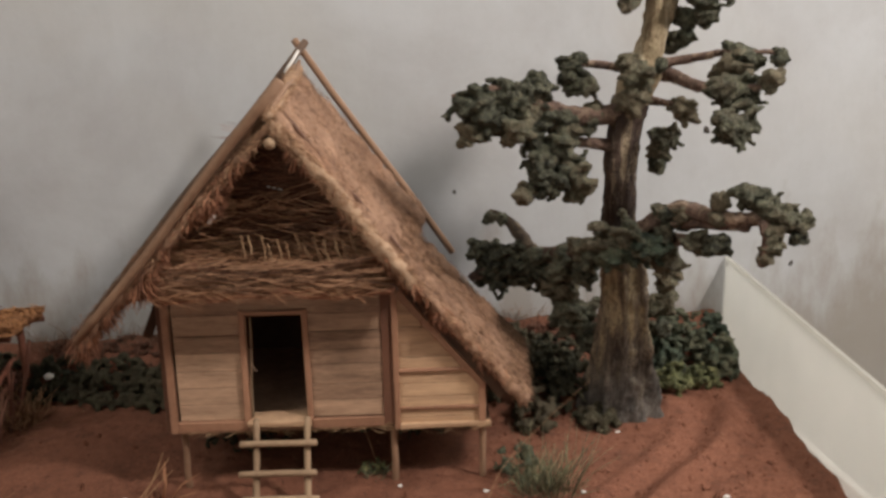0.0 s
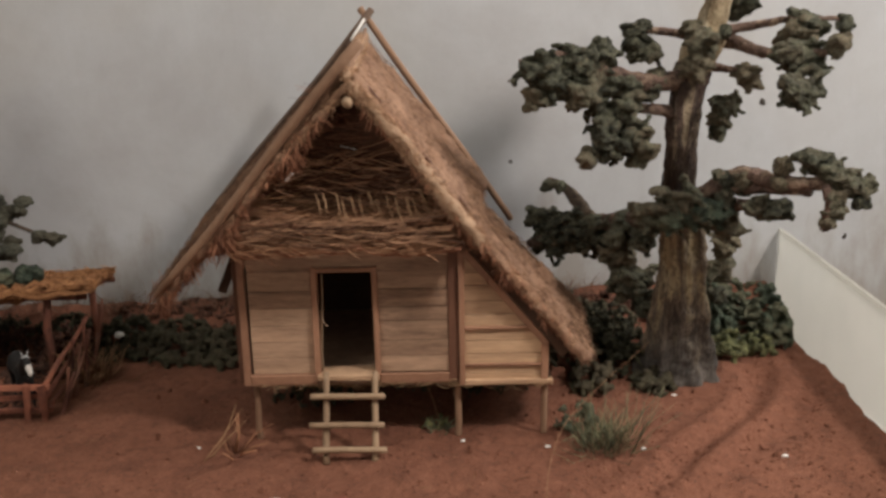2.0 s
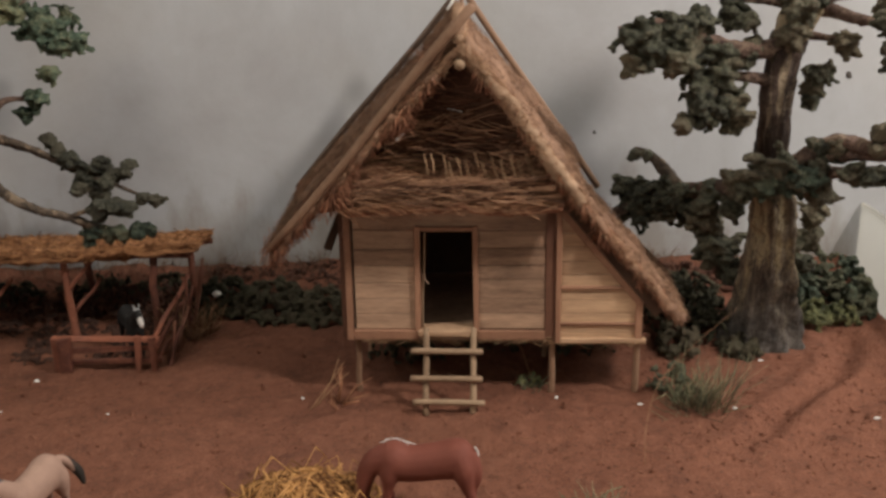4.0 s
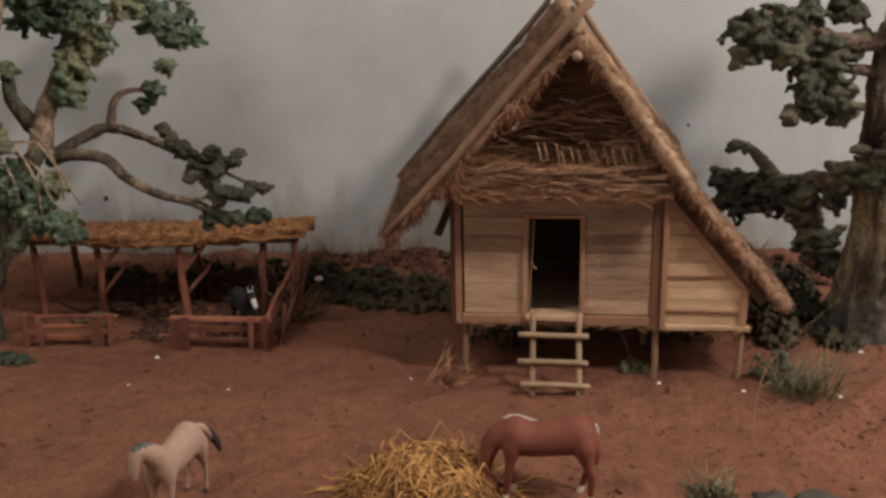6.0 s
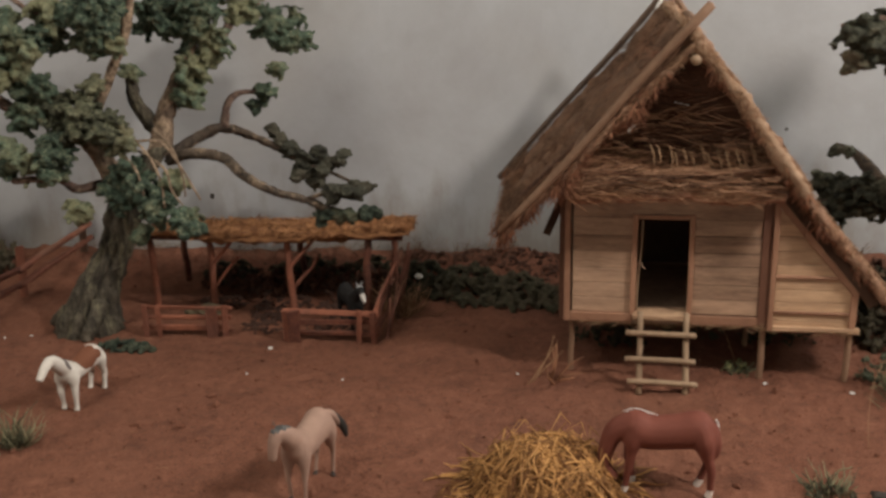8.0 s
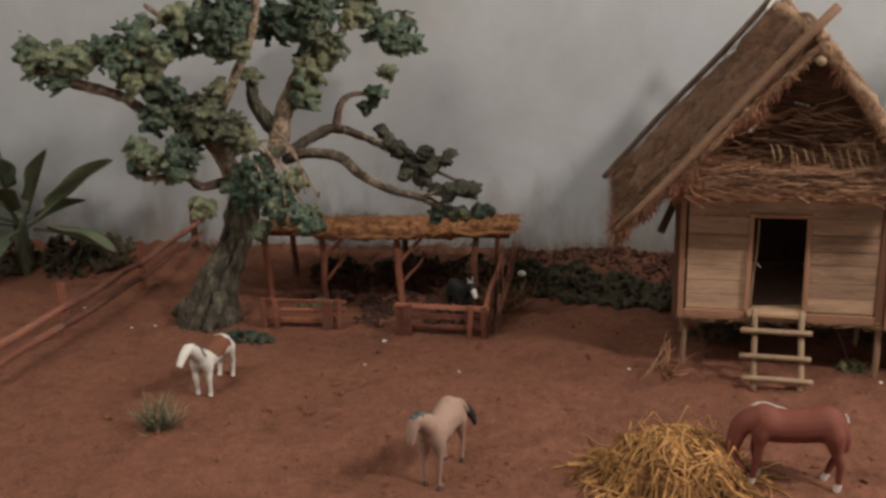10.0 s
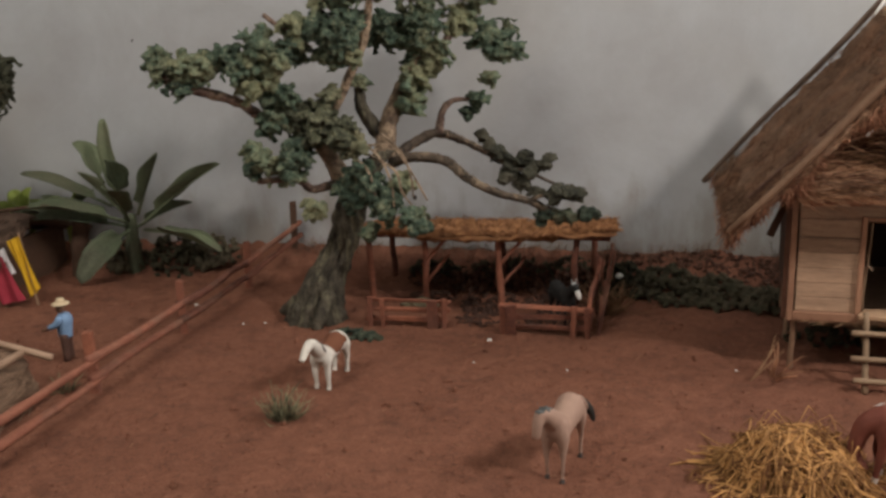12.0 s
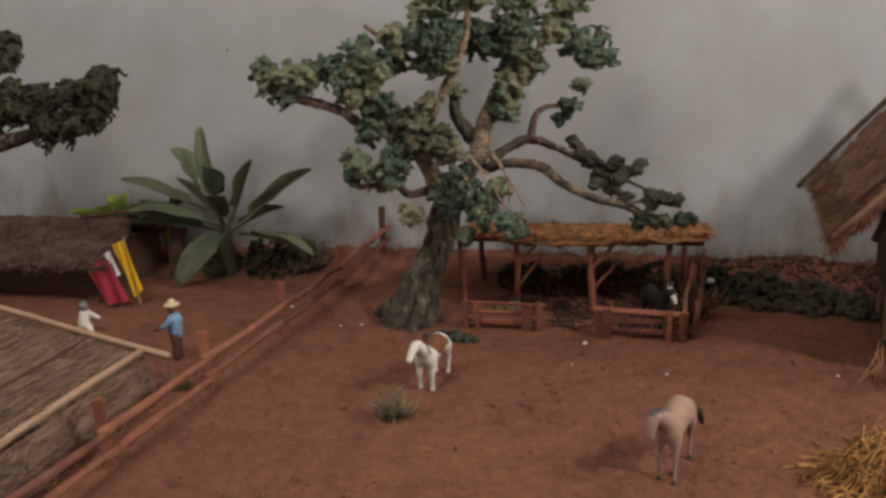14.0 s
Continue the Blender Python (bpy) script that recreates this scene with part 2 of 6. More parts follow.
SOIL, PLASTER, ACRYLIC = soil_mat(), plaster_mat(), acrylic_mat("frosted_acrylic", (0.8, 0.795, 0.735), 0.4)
BOARD = two_scale("cream_board", (0.6, 0.58, 0.52), (0.72, 0.7, 0.64), 6, 60, 0.6, 0.4)
# unseen room surfaces, made paler so that they bounce more light
ROOM_WALL = two_scale("white_bounce_paint", (0.7, 0.7, 0.68), (0.8, 0.8, 0.78), 3, 30, 0.8, 0.5)
ROOM_FLOOR = two_scale("concrete_floor", (0.38, 0.36, 0.34), (0.52, 0.5, 0.47), 3, 40)
PLANK = two_scale("pale_bamboo_plank", (0.185, 0.11, 0.073), (0.58, 0.385, 0.25), 8, 60, 0.65, 0.5, (1, 1, 10), piece=0.12, sharp=0.34, tint=(0.42, 0.265, 0.17))
PLANK_PALE = two_scale("bright_bamboo_plank", (0.26, 0.155, 0.094), (0.64, 0.425, 0.255), 8, 40, 0.65, 0.5, (1, 1, 8), piece=0.2, sharp=0.34)
FRAME_D = two_scale("dark_red_cane", (0.075, 0.034, 0.022), (0.19, 0.09, 0.054), 14, 120, 0.6, 0.5, piece=0.2)
FRAME = two_scale("brown_cane_frame", (0.17, 0.086, 0.053), (0.4, 0.215, 0.13), 14, 120, 0.6, 0.5, piece=0.2)
POLE = two_scale("weathered_stick", (0.16, 0.09, 0.055), (0.34, 0.21, 0.13), 16, 140, 0.7, 0.6, piece=0.25)
LADDER = two_scale("pale_stick", (0.17, 0.108, 0.065), (0.36, 0.25, 0.155), 16, 120, 0.65, 0.5, piece=0.25)
# dark wood; on house walls its tone stands in for shade
DARKWOOD = two_scale("dark_board_and_shade", (0.05, 0.028, 0.018), (0.12, 0.065, 0.04), 12, 90, 0.8, 0.5)
COIR = two_scale("brown_coir_mat", (0.122, 0.0495, 0.029), (0.392, 0.184, 0.107), 26, 240, 0.95, 2.0, strength=0.9)
FELT = two_scale("tan_felted_thatch", (0.125, 0.066, 0.042), (0.4, 0.245, 0.157), 24, 260, 0.95, 2.0, strength=0.9, sharp=0.3, tint=(0.33, 0.175, 0.103))
PALE_FELT = two_scale("pale_felt_edge", (0.2, 0.122, 0.076), (0.47, 0.32, 0.205), 24, 260, 0.95, 2.0, strength=0.9)
FELT_F = two_scale("tan_felt_fibre", (0.12, 0.064, 0.04), (0.44, 0.272, 0.17), 20, 200, 0.9, 0.3, island=0.75)
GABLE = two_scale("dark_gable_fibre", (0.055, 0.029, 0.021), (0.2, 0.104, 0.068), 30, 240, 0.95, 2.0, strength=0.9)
COIR_F = two_scale("brown_coir_fibre", (0.111, 0.0466, 0.027), (0.435, 0.204, 0.117), 20, 200, 0.9, 0.3, island=0.75)
# duller mottled coir for the slope that faces away from the light
COIR_L = two_scale("shade_side_coir_mat", (0.065, 0.036, 0.023), (0.26, 0.152, 0.093), 26, 240, 0.95, 2.0, strength=0.9, sharp=0.3, tint=(0.32, 0.16, 0.09))
COIR_LF = two_scale("shade_side_coir_fibre", (0.07, 0.039, 0.025), (0.3, 0.178, 0.108), 20, 200, 0.9, 0.3, island=0.75, tint=(0.36, 0.18, 0.1))
POLE_D = two_scale("dark_weathered_stick", (0.07, 0.045, 0.032), (0.2, 0.135, 0.095), 16, 140, 0.75, 0.6)
STRAW_F = two_scale("tan_straw_fibre", (0.17, 0.079, 0.042), (0.53, 0.29, 0.16), 20, 200, 0.85, 0.3, island=0.75)
PALE_F = two_scale("pale_tan_fibre", (0.19, 0.1, 0.055), (0.56, 0.35, 0.21), 20, 200, 0.85, 0.3, island=0.75)
DARK_F = two_scale("dark_coir_fibre", (0.0689, 0.0291, 0.019), (0.339, 0.155, 0.09), 20, 200, 0.9, 0.3, island=0.75)
SHED_F = two_scale("orange_thatch_fibre", (0.16, 0.068, 0.03), (0.52, 0.265, 0.118), 20, 200, 0.9, 0.3, island=0.8)
SHED_M = two_scale("orange_thatch_mat", (0.12, 0.05, 0.024), (0.38, 0.185, 0.08), 30, 260, 0.95, 2.0, strength=0.9)
HAY = two_scale("yellow_hay_fibre", (0.14, 0.06, 0.02), (0.52, 0.275, 0.095), 20, 200, 0.75, 0.3, island=0.8)
HAY_D = two_scale("dull_hay_core", (0.12, 0.06, 0.018), (0.3, 0.17, 0.05), 40, 200, 0.9, 1.5)
RAILWOOD = two_scale("weathered_red_rail", (0.07, 0.026, 0.018), (0.28, 0.108, 0.066), 30, 170, 0.75, 1.2, piece=0.25, sharp=0.3, strength=0.9, tint=(0.27, 0.135, 0.088))
REDWOOD = two_scale("red_stained_stick", (0.075, 0.027, 0.018), (0.31, 0.112, 0.063), 24, 170, 0.75, 1.2, piece=0.25, sharp=0.32, strength=0.9, tint=(0.2, 0.085, 0.058))
BARK = bark_mat("grey_brown_bark", (0.026, 0.022, 0.016), (0.125, 0.105, 0.074), (0.2, 0.178, 0.112), 0.05)
# pale streak colours here are partly the light on the trunk's right edge
BARK_B = bark_mat("mossy_grey_bark", (0.05, 0.036, 0.029), (0.225, 0.175, 0.118), (0.36, 0.285, 0.165), 0.09, foot=(0.165, 0.145, 0.125))
BARK_D = bark_mat("dark_streaked_bark", (0.03, 0.02, 0.016), (0.11, 0.074, 0.055), (0.34, 0.27, 0.18), 0.05)
BARK_P = bark_mat("pale_tan_bark", (0.2, 0.145, 0.085), (0.46, 0.37, 0.235), (0.56, 0.48, 0.34), 0.06)
PALE_STRAW = two_scale("pale_straw", (0.23, 0.135, 0.072), (0.45, 0.29, 0.165), 20, 200, 0.85, 0.3, island=0.6)
SKIRT_STRAW = two_scale("brown_straw", (0.08, 0.039, 0.024), (0.43, 0.245, 0.145), 20, 200, 0.85, 0.3, island=0.85)
BARK_T = bark_mat("dull_tan_bark", (0.07, 0.047, 0.033), (0.31, 0.22, 0.145), (0.45, 0.33, 0.22), 0.1, lie=True)
BARK_R = bark_mat("reddish_limb_bark", (0.055, 0.034, 0.027), (0.22, 0.145, 0.108), (0.34, 0.25, 0.175), 0.08, lie=True)
BARK_G = bark_mat("olive_limb_bark", (0.034, 0.026, 0.02), (0.145, 0.108, 0.076), (0.27, 0.2, 0.135), 0.05, lie=True)
MOSS = sponge_mat("olive_grey_sponge", (0.026, 0.027, 0.02), (0.155, 0.158, 0.105), (0.2, 0.16, 0.105), (0.28, 0.265, 0.175))
MOSS_D = sponge_mat("dark_olive_sponge", (0.022, 0.023, 0.017), (0.115, 0.112, 0.078), (0.11, 0.098, 0.068), (0.18, 0.175, 0.12))
GREEN = sponge_mat("dark_green_sponge", (0.024, 0.038, 0.027), (0.165, 0.24, 0.16), (0.36, 0.345, 0.19), (0.44, 0.45, 0.28))
OLIVE = sponge_mat("olive_green_sponge", (0.032, 0.034, 0.022), (0.2, 0.21, 0.125), (0.34, 0.31, 0.18), (0.42, 0.41, 0.25))
SHRUB = sponge_mat("deep_green_shrub", (0.024, 0.024, 0.014), (0.095, 0.088, 0.05), (0.115, 0.088, 0.054), (0.135, 0.115, 0.068))
SHRUB_Y = sponge_mat("mossy_green_shrub", (0.034, 0.04, 0.02), (0.23, 0.235, 0.1), (0.32, 0.28, 0.12), (0.36, 0.36, 0.16))
THICKET = sponge_mat("dark_teal_thicket", (0.022, 0.031, 0.022), (0.105, 0.14, 0.095), (0.15, 0.135, 0.08), (0.21, 0.22, 0.14))
CROWN = sponge_mat("dense_dark_crown", (0.024, 0.026, 0.017), (0.1, 0.1, 0.058), (0.11, 0.095, 0.058), (0.14, 0.135, 0.08))
# dark brown that stands in for the shade in the shed
SHADE_BROWN = two_scale("shed_shade_brown", (0.035, 0.018, 0.012), (0.095, 0.047, 0.031), 45, 190, 0.95, 5.0, strength=1.0, sharp=0.34)
# brown for brush and for soil darkened by shade
BRUSH_SHADE = two_scale("brush_and_shade_brown", (0.045, 0.021, 0.014), (0.15, 0.068, 0.042), 45, 190, 0.95, 5.0, strength=1.0, sharp=0.36)
FODDER = two_scale("olive_fodder", (0.05, 0.042, 0.025), (0.17, 0.135, 0.08), 40, 200, 0.9, 3.0)
GRASS = two_scale("dull_green_grass", (0.05, 0.053, 0.03), (0.25, 0.235, 0.13), 20, 200, 0.8, 0.3, island=0.7)
DRY = two_scale("dry_stalk", (0.13, 0.066, 0.034), (0.34, 0.19, 0.1), 20, 200, 0.8, 0.3, island=0.6)
RUST = two_scale("rusty_stalk", (0.16, 0.07, 0.037), (0.4, 0.19, 0.1), 20, 200, 0.8, 0.3, island=0.6)
WEED = two_scale("red_brown_weed", (0.08, 0.045, 0.03), (0.26, 0.16, 0.105), 20, 200, 0.85, 0.3, island=0.6)
LEAF = two_scale("banana_leaf", (0.055, 0.07, 0.04), (0.17, 0.195, 0.11), 20, 160, 0.75, 0.6, piece=0.35, tint=(0.2, 0.2, 0.13))
LEAF_Y = two_scale("yellow_green_leaf", (0.1, 0.15, 0.03), (0.36, 0.42, 0.1), 20, 160, 0.5, 0.6, island=0.5)
GREYTHATCH = two_scale("grey_brown_thatch", (0.12, 0.075, 0.049), (0.29, 0.187, 0.12), 24, 240, 0.95, 2.0, strength=0.9)
GREY_F = two_scale("grey_brown_fibre", (0.115, 0.07, 0.046), (0.35, 0.225, 0.145), 20, 200, 0.9, 0.3, island=0.65)
FAR_THATCH = two_scale("dark_brown_thatch", (0.045, 0.029, 0.021), (0.155, 0.096, 0.066), 24, 240, 0.95, 2.0, strength=0.9)
FAR_F = two_scale("dark_brown_fibre", (0.05, 0.032, 0.022), (0.18, 0.112, 0.077), 20, 200, 0.9, 0.3, island=0.75)
PALE_ROD = two_scale("pale_bamboo_rod", (0.24, 0.15, 0.098), (0.43, 0.29, 0.195), 16, 120, 0.6, 0.4)
STONE = two_scale("dark_grey_stone", (0.028, 0.024, 0.02), (0.085, 0.072, 0.06), 30, 160, 0.85, 1.5)
CHIP = two_scale("white_chip", (0.55, 0.53, 0.48), (0.8, 0.78, 0.73), 60, 300, 0.7, 0.4)
RED_CLOTH = two_scale("red_cloth", (0.22, 0.02, 0.035), (0.42, 0.05, 0.07), 30, 400, 0.9, 0.4)
WHITE_CLOTH = two_scale("white_cloth", (0.45, 0.42, 0.42), (0.66, 0.63, 0.62), 30, 400, 0.9, 0.4)
YELLOW_CLOTH = two_scale("yellow_cloth", (0.5, 0.27, 0.01), (0.75, 0.45, 0.03), 30, 400, 0.9, 0.4)
BLUE_PAINT = two_scale("blue_paint", (0.13, 0.22, 0.36), (0.24, 0.36, 0.52), 60, 300, 0.7, 0.3)
SKIN_PAINT = two_scale("brown_paint", (0.1, 0.05, 0.03), (0.2, 0.1, 0.06), 60, 300, 0.7, 0.3)
DARK_PAINT = two_scale("dark_brown_paint", (0.05, 0.025, 0.018), (0.1, 0.05, 0.035), 60, 300, 0.7, 0.3)
HAT_PAINT = two_scale("straw_paint", (0.45, 0.34, 0.2), (0.62, 0.5, 0.33), 60, 300, 0.8, 0.3)
GREY_PAINT = two_scale("grey_paint", (0.12, 0.13, 0.13), (0.22, 0.23, 0.22), 60, 300, 0.7, 0.3)
WHITE_PAINT = two_scale("white_paint", (0.5, 0.46, 0.4), (0.7, 0.67, 0.6), 60, 300, 0.7, 0.3)
STRING = two_scale("white_string", (0.5, 0.46, 0.42), (0.7, 0.66, 0.62), 60, 300, 0.8, 0.3)

# ---- mesh tools ----
rnd = np.random.RandomState(7)


class Mass:
    """Gathers vertices and faces, and links them as one mesh."""

    def __init__(self):
        self.v, self.f, self.m, self.n = [], [], [], 0

    def add(self, verts, faces, slot=0):
        self.v.append(np.asarray(verts, float))
        self.f.extend([tuple(int(i) + self.n for i in f) for f in faces])
        self.m.extend([slot] * len(faces))
        self.n += len(verts)

    def link(self, name, mats, parent=None, label="", smooth=True):
        me = bpy.data.meshes.new(name)
        me.from_pydata(np.concatenate(self.v).tolist(), [], self.f)
        for q in mats if isinstance(mats, (list, tuple)) else [mats]:
            me.materials.append(q)
        me.polygons.foreach_set("material_index", self.m)
        me.polygons.foreach_set("use_smooth", [smooth] * len(self.f))
        me.update()
        ob = new(name, me)
        ob.parent = parent
        return tagged(ob, label) if label else ob


def thing(name, label, category, at=(0, 0, 0), yaw=0, group="", kind=""):
    ob = new(name)
    ob.empty_display_size = 0.02
    ob.matrix_basis = pose(*at, 0, 0, yaw)
    return tagged(ob, label, category, group, kind)


def smooth_line(pts, sub):
    p = [np.asarray(q, float) for q in pts]
    if sub < 2 or len(p) < 3:
        return p if sub < 2 else [p[0] + (p[-1] - p[0]) * i / sub for i in range(sub + 1)]
    p = [2 * p[0] - p[1]] + p + [2 * p[-1] - p[-2]]
    out = []
    for i in range(1, len(p) - 2):
        a, b, c, d = p[i - 1:i + 3]
        for k in range(sub):
            t = k / sub
            out.append(0.5 * (2 * b + (c - a) * t + (2 * a - 5 * b + 4 * c - d) * t * t + (3 * b - a - 3 * c + d) * t ** 3))
    return out + [p[-2]]


def tube(mass, pts, radii, segs=8, sub=3, rough=0.0, ridges=0.0, slot=0, flat=1.0):
    """A tapered, bent rod with rounded ends. rough: uneven surface; ridges: grooves along it."""
    line = smooth_line([(*p, r) for p, r in zip(pts, radii)], sub)
    c, r = np.array([q[:3] for q in line]), np.array([q[3] for q in line])
    d = np.gradient(c, axis=0)
    d /= np.linalg.norm(d, axis=1)[:, None] + 1e-12
    side = np.cross(d[0], (0.31, 0.9, 0.2))
    verts, k = [], len(c)
    prof = rnd.uniform(-1, 1, segs)
    drift = rnd.uniform(-1, 1, (k, segs))
    if sub >= 9:
        pad = np.concatenate([drift[:1]] * 5 + [drift] + [drift[-1:]] * 5)
        drift = np.mean([pad[i:i + k] for i in range(11)], axis=0) * 2.6
    for i in range(k):
        side = side - d[i] * np.dot(side, d[i])
        side /= np.linalg.norm(side) + 1e-12
        up = np.cross(d[i], side)
        a = np.arange(segs) * 2 * np.pi / segs
        rr = r[i] * (1 + ridges * (0.6 * prof + 0.4 * drift[i]) + rough * drift[i])
        verts.append(c[i] + side * (np.cos(a) * rr)[:, None] + up * (np.sin(a) * rr * flat)[:, None])
    faces = [(i * segs + j, i * segs + (j + 1) % segs, (i + 1) * segs + (j + 1) % segs, (i + 1) * segs + j) for i in range(k - 1) for j in range(segs)]
    verts = np.concatenate(verts + [[c[0] - d[0] * r[0] * 0.35, c[-1] + d[-1] * r[-1] * 0.35]])
    faces += [(j, k * segs, (j + 1) % segs) for j in range(segs)]
    e = (k - 1) * segs
    faces += [(e + j, e + (j + 1) % segs, k * segs + 1) for j in range(segs)]
    mass.add(verts, [f[::-1] for f in faces], slot)


def box(mass, lo, hi, turn=None, bevel=0.0008, slot=0, wob=0.0):
    """A board with chamfered edges."""
    lo, hi = np.array(lo, float), np.array(hi, float)
    bm = bmesh.new()
    bmesh.ops.create_cube(bm, size=1)
    for v in bm.verts:
        v.co = Vector((lo + hi) / 2 + np.array(v.co) * (hi - lo) + rnd.uniform(-wob, wob, 3))
    if bevel:
        bmesh.ops.bevel(bm, geom=bm.edges[:], offset=min(bevel, 0.3 * min(hi - lo)), segments=1, affect="EDGES")
    if turn is not None:
        bmesh.ops.transform(bm, matrix=turn, verts=bm.verts)
    bm.verts.index_update()
    mass.add([v.co[:] for v in bm.verts], [[v.index for v in f.verts] for f in bm.faces], slot)
    bm.free()


def ball(sub):
    bm = bmesh.new()
    bmesh.ops.create_icosphere(bm, subdivisions=sub, radius=1)
    bm.verts.index_update()
    out = np.array([v.co[:] for v in bm.verts]), np.array([[v.index for v in f.verts] for f in bm.faces])
    bm.free()
    return out


BALLS = {s: ball(s) for s in (1, 2, 3)}


def lump(mass, at, size, sub=2, jitter=0.16, slot=0, dent=0.2):
    """One crumb of sponge, stone or soil: a dented, uneven ball."""
    v, f = BALLS[sub]
    w = v.copy()
    for _ in range(3):
        axis = rnd.normal(size=3)
        w = w * (1 + dent * np.sin(v @ axis * 2.4 + rnd.uniform(0, 6)))[:, None]
    w = w * (1 + rnd.uniform(-jitter, jitter, len(v)))[:, None]
    mass.add(w * (np.asarray(size) * rnd.uniform(0.8, 1.2, 3)) + np.asarray(at), f, slot)


def strands(mass, starts, ways, lengths, width, bend=0.3, slot=0):
    """Many thin three-sided fibres."""
    starts, ways, lengths = np.asarray(starts), np.asarray(ways), np.asarray(lengths)
    n = len(starts)
    w = ways / (np.linalg.norm(ways, axis=1)[:, None] + 1e-9)
    a = np.cross(w, rnd.normal(size=(n, 3)))
    a /= np.linalg.norm(a, axis=1)[:, None] + 1e-9
    b = np.cross(w, a)
    curl = a * (rnd.uniform(-bend, bend, n) * lengths)[:, None]
    rad = width * rnd.uniform(0.6, 1.3, n)[:, None]
    verts = np.empty((n, 9, 3))
    for i, (t, k) in enumerate(((0, 0.8), (0.5, 1.0), (1, 0.45))):
        c = starts + w * (lengths * t)[:, None] + curl * (4 * t * (1 - t) + t * t * 0.6)
        for j in range(3):
            th = j * 2.0944
            verts[:, i * 3 + j] = c + (a * math.cos(th) + b * math.sin(th)) * rad * k
    quad = [(i * 3 + j, i * 3 + (j + 1) % 3, i * 3 + 3 + (j + 1) % 3, i * 3 + 3 + j) for i in range(2) for j in range(3)] + [(2, 1, 0), (6, 7, 8)]
    base = (np.arange(n) * 9).tolist()
    mass.add(verts.reshape(-1, 3), [tuple(o + q for q in f) for o in base for f in quad], slot)


class Field:
    """Smooth random heights at several sizes."""

    def __init__(self, seed, cells=64):
        r = np.random.RandomState(seed)
        self.g, self.c = r.uniform(-1, 1, (cells, cells)), cells

    def at(self, x, y):
        x, y = np.asarray(x, float), np.asarray(y, float)
        i, j = np.floor(x).astype(int), np.floor(y).astype(int)
        u, v = x - i, y - j
        u, v = u * u * (3 - 2 * u), v * v * (3 - 2 * v)
        g, c = self.g, self.c
        return (g[i % c, j % c] * (1 - u) + g[(i + 1) % c, j % c] * u) * (1 - v) + (g[i % c, (j + 1) % c] * (1 - u) + g[(i + 1) % c, (j + 1) % c] * u) * v


F1, F2, F3 = Field(1), Field(2), Field(3)


def step(x):
    x = np.clip(x, 0, 1)
    return x * x * (3 - 2 * x)


def ground_z(x, y):
    """Height of the soil: gently uneven, banked up against the wall, with a trodden furrow beside the tall tree."""
    x, y = np.asarray(x, float), np.asarray(y, float)
    z = 0.004 * F1.at(x * 6, y * 6) + 0.002 * F2.at(x * 22 + 5, y * 22) + 0.0018 * F3.at(x * 60, y * 60) + 0.0011 * F1.at(x * 140, y * 140 + 3) - 0.004
    z += step((y - 1.4) / 0.13) * (0.031 + 0.005 * F2.at(x * 5, 3.3) + 0.006 * F3.at(x * 40, 8.1)) + step((y - 1.52) / 0.05) * 0.012
    z -= 0.011 * np.exp(-((x + 0.54) ** 2 + (y - 0.73) ** 2) / 0.03)
    rut = (x - (0.359 + 0.98 * (y - 0.983) - 3.8 * np.clip(y - 1.1, 0, 1) ** 2)) * 0.72 + 0.008 * F1.at(y * 14, 2.0)
    along = step((y - 0.86) / 0.1) * step((1.3 - y) / 0.08)
    z += along * (0.009 * np.exp(-(rut / 0.013) ** 2) - 0.006 * np.exp(-((rut + 0.03) / 0.014) ** 2) + 0.006 * np.exp(-((rut + 0.058) / 0.013) ** 2) - 0.004 * np.exp(-((rut - 0.03) / 0.016) ** 2))
    edge = 0.574 + 0.112 * (y - 0.953) + 0.012 * F2.at(y * 9, 7.7) + 0.004 * F3.at(y * 31, 1.2)
    return z - 0.07 * step((x - edge) / 0.014)


def gz(x, y):
    return float(ground_z(x, y))


# ---- the room ----
WALL_Y, FLOOR_Z, LEFT_X = 1.575, -0.85, -4.2


def slab(name, lo, hi, material, label, category):
    q = Mass()
    box(q, lo, hi, bevel=0.004)
    return tagged(q.link(name, material, smooth=False), label, category, kind="structure")


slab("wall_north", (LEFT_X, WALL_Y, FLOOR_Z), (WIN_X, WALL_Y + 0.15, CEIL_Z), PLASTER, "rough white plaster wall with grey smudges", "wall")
slab("wall_west", (LEFT_X - 0.15, FRONT_Y - 0.15, FLOOR_Z), (LEFT_X, WALL_Y + 0.15, CEIL_Z), ROOM_WALL, "unseen white room wall, lightened to bounce light", "wall")
slab("floor", (LEFT_X - 0.15, FRONT_Y - 0.15, FLOOR_Z - 0.1), (WIN_X + 0.15, WALL_Y + 0.15, FLOOR_Z - 0.003), ROOM_FLOOR, "unseen grey room floor, lightened to bounce light", "floor")
slab("ceiling", (LEFT_X - 0.15, FRONT_Y - 0.15, CEIL_Z + 0.003), (WIN_X + 0.15, WALL_Y + 0.15, CEIL_Z + 0.1), ROOM_WALL, "unseen white ceiling, lightened to bounce light", "ceiling")


def pierced_wall(name, lo, hi, axis, a0, a1, z0, z1, label):
    """A wall with one window opening; axis: 0 or 1, the way along which it runs."""
    q = Mass()
    for c0, c1, d0, d1 in ((lo[axis], a0, lo[2], hi[2]), (a1, hi[axis], lo[2], hi[2]), (a0, a1, lo[2], z0), (a0, a1, z1, hi[2])):
        p, r = [lo[0], lo[1], d0], [hi[0], hi[1], d1]
        p[axis], r[axis] = c0, c1
        box(q, p, r, bevel=0)
    return tagged(q.link(name, ROOM_WALL, smooth=False), label, "wall", kind="structure")


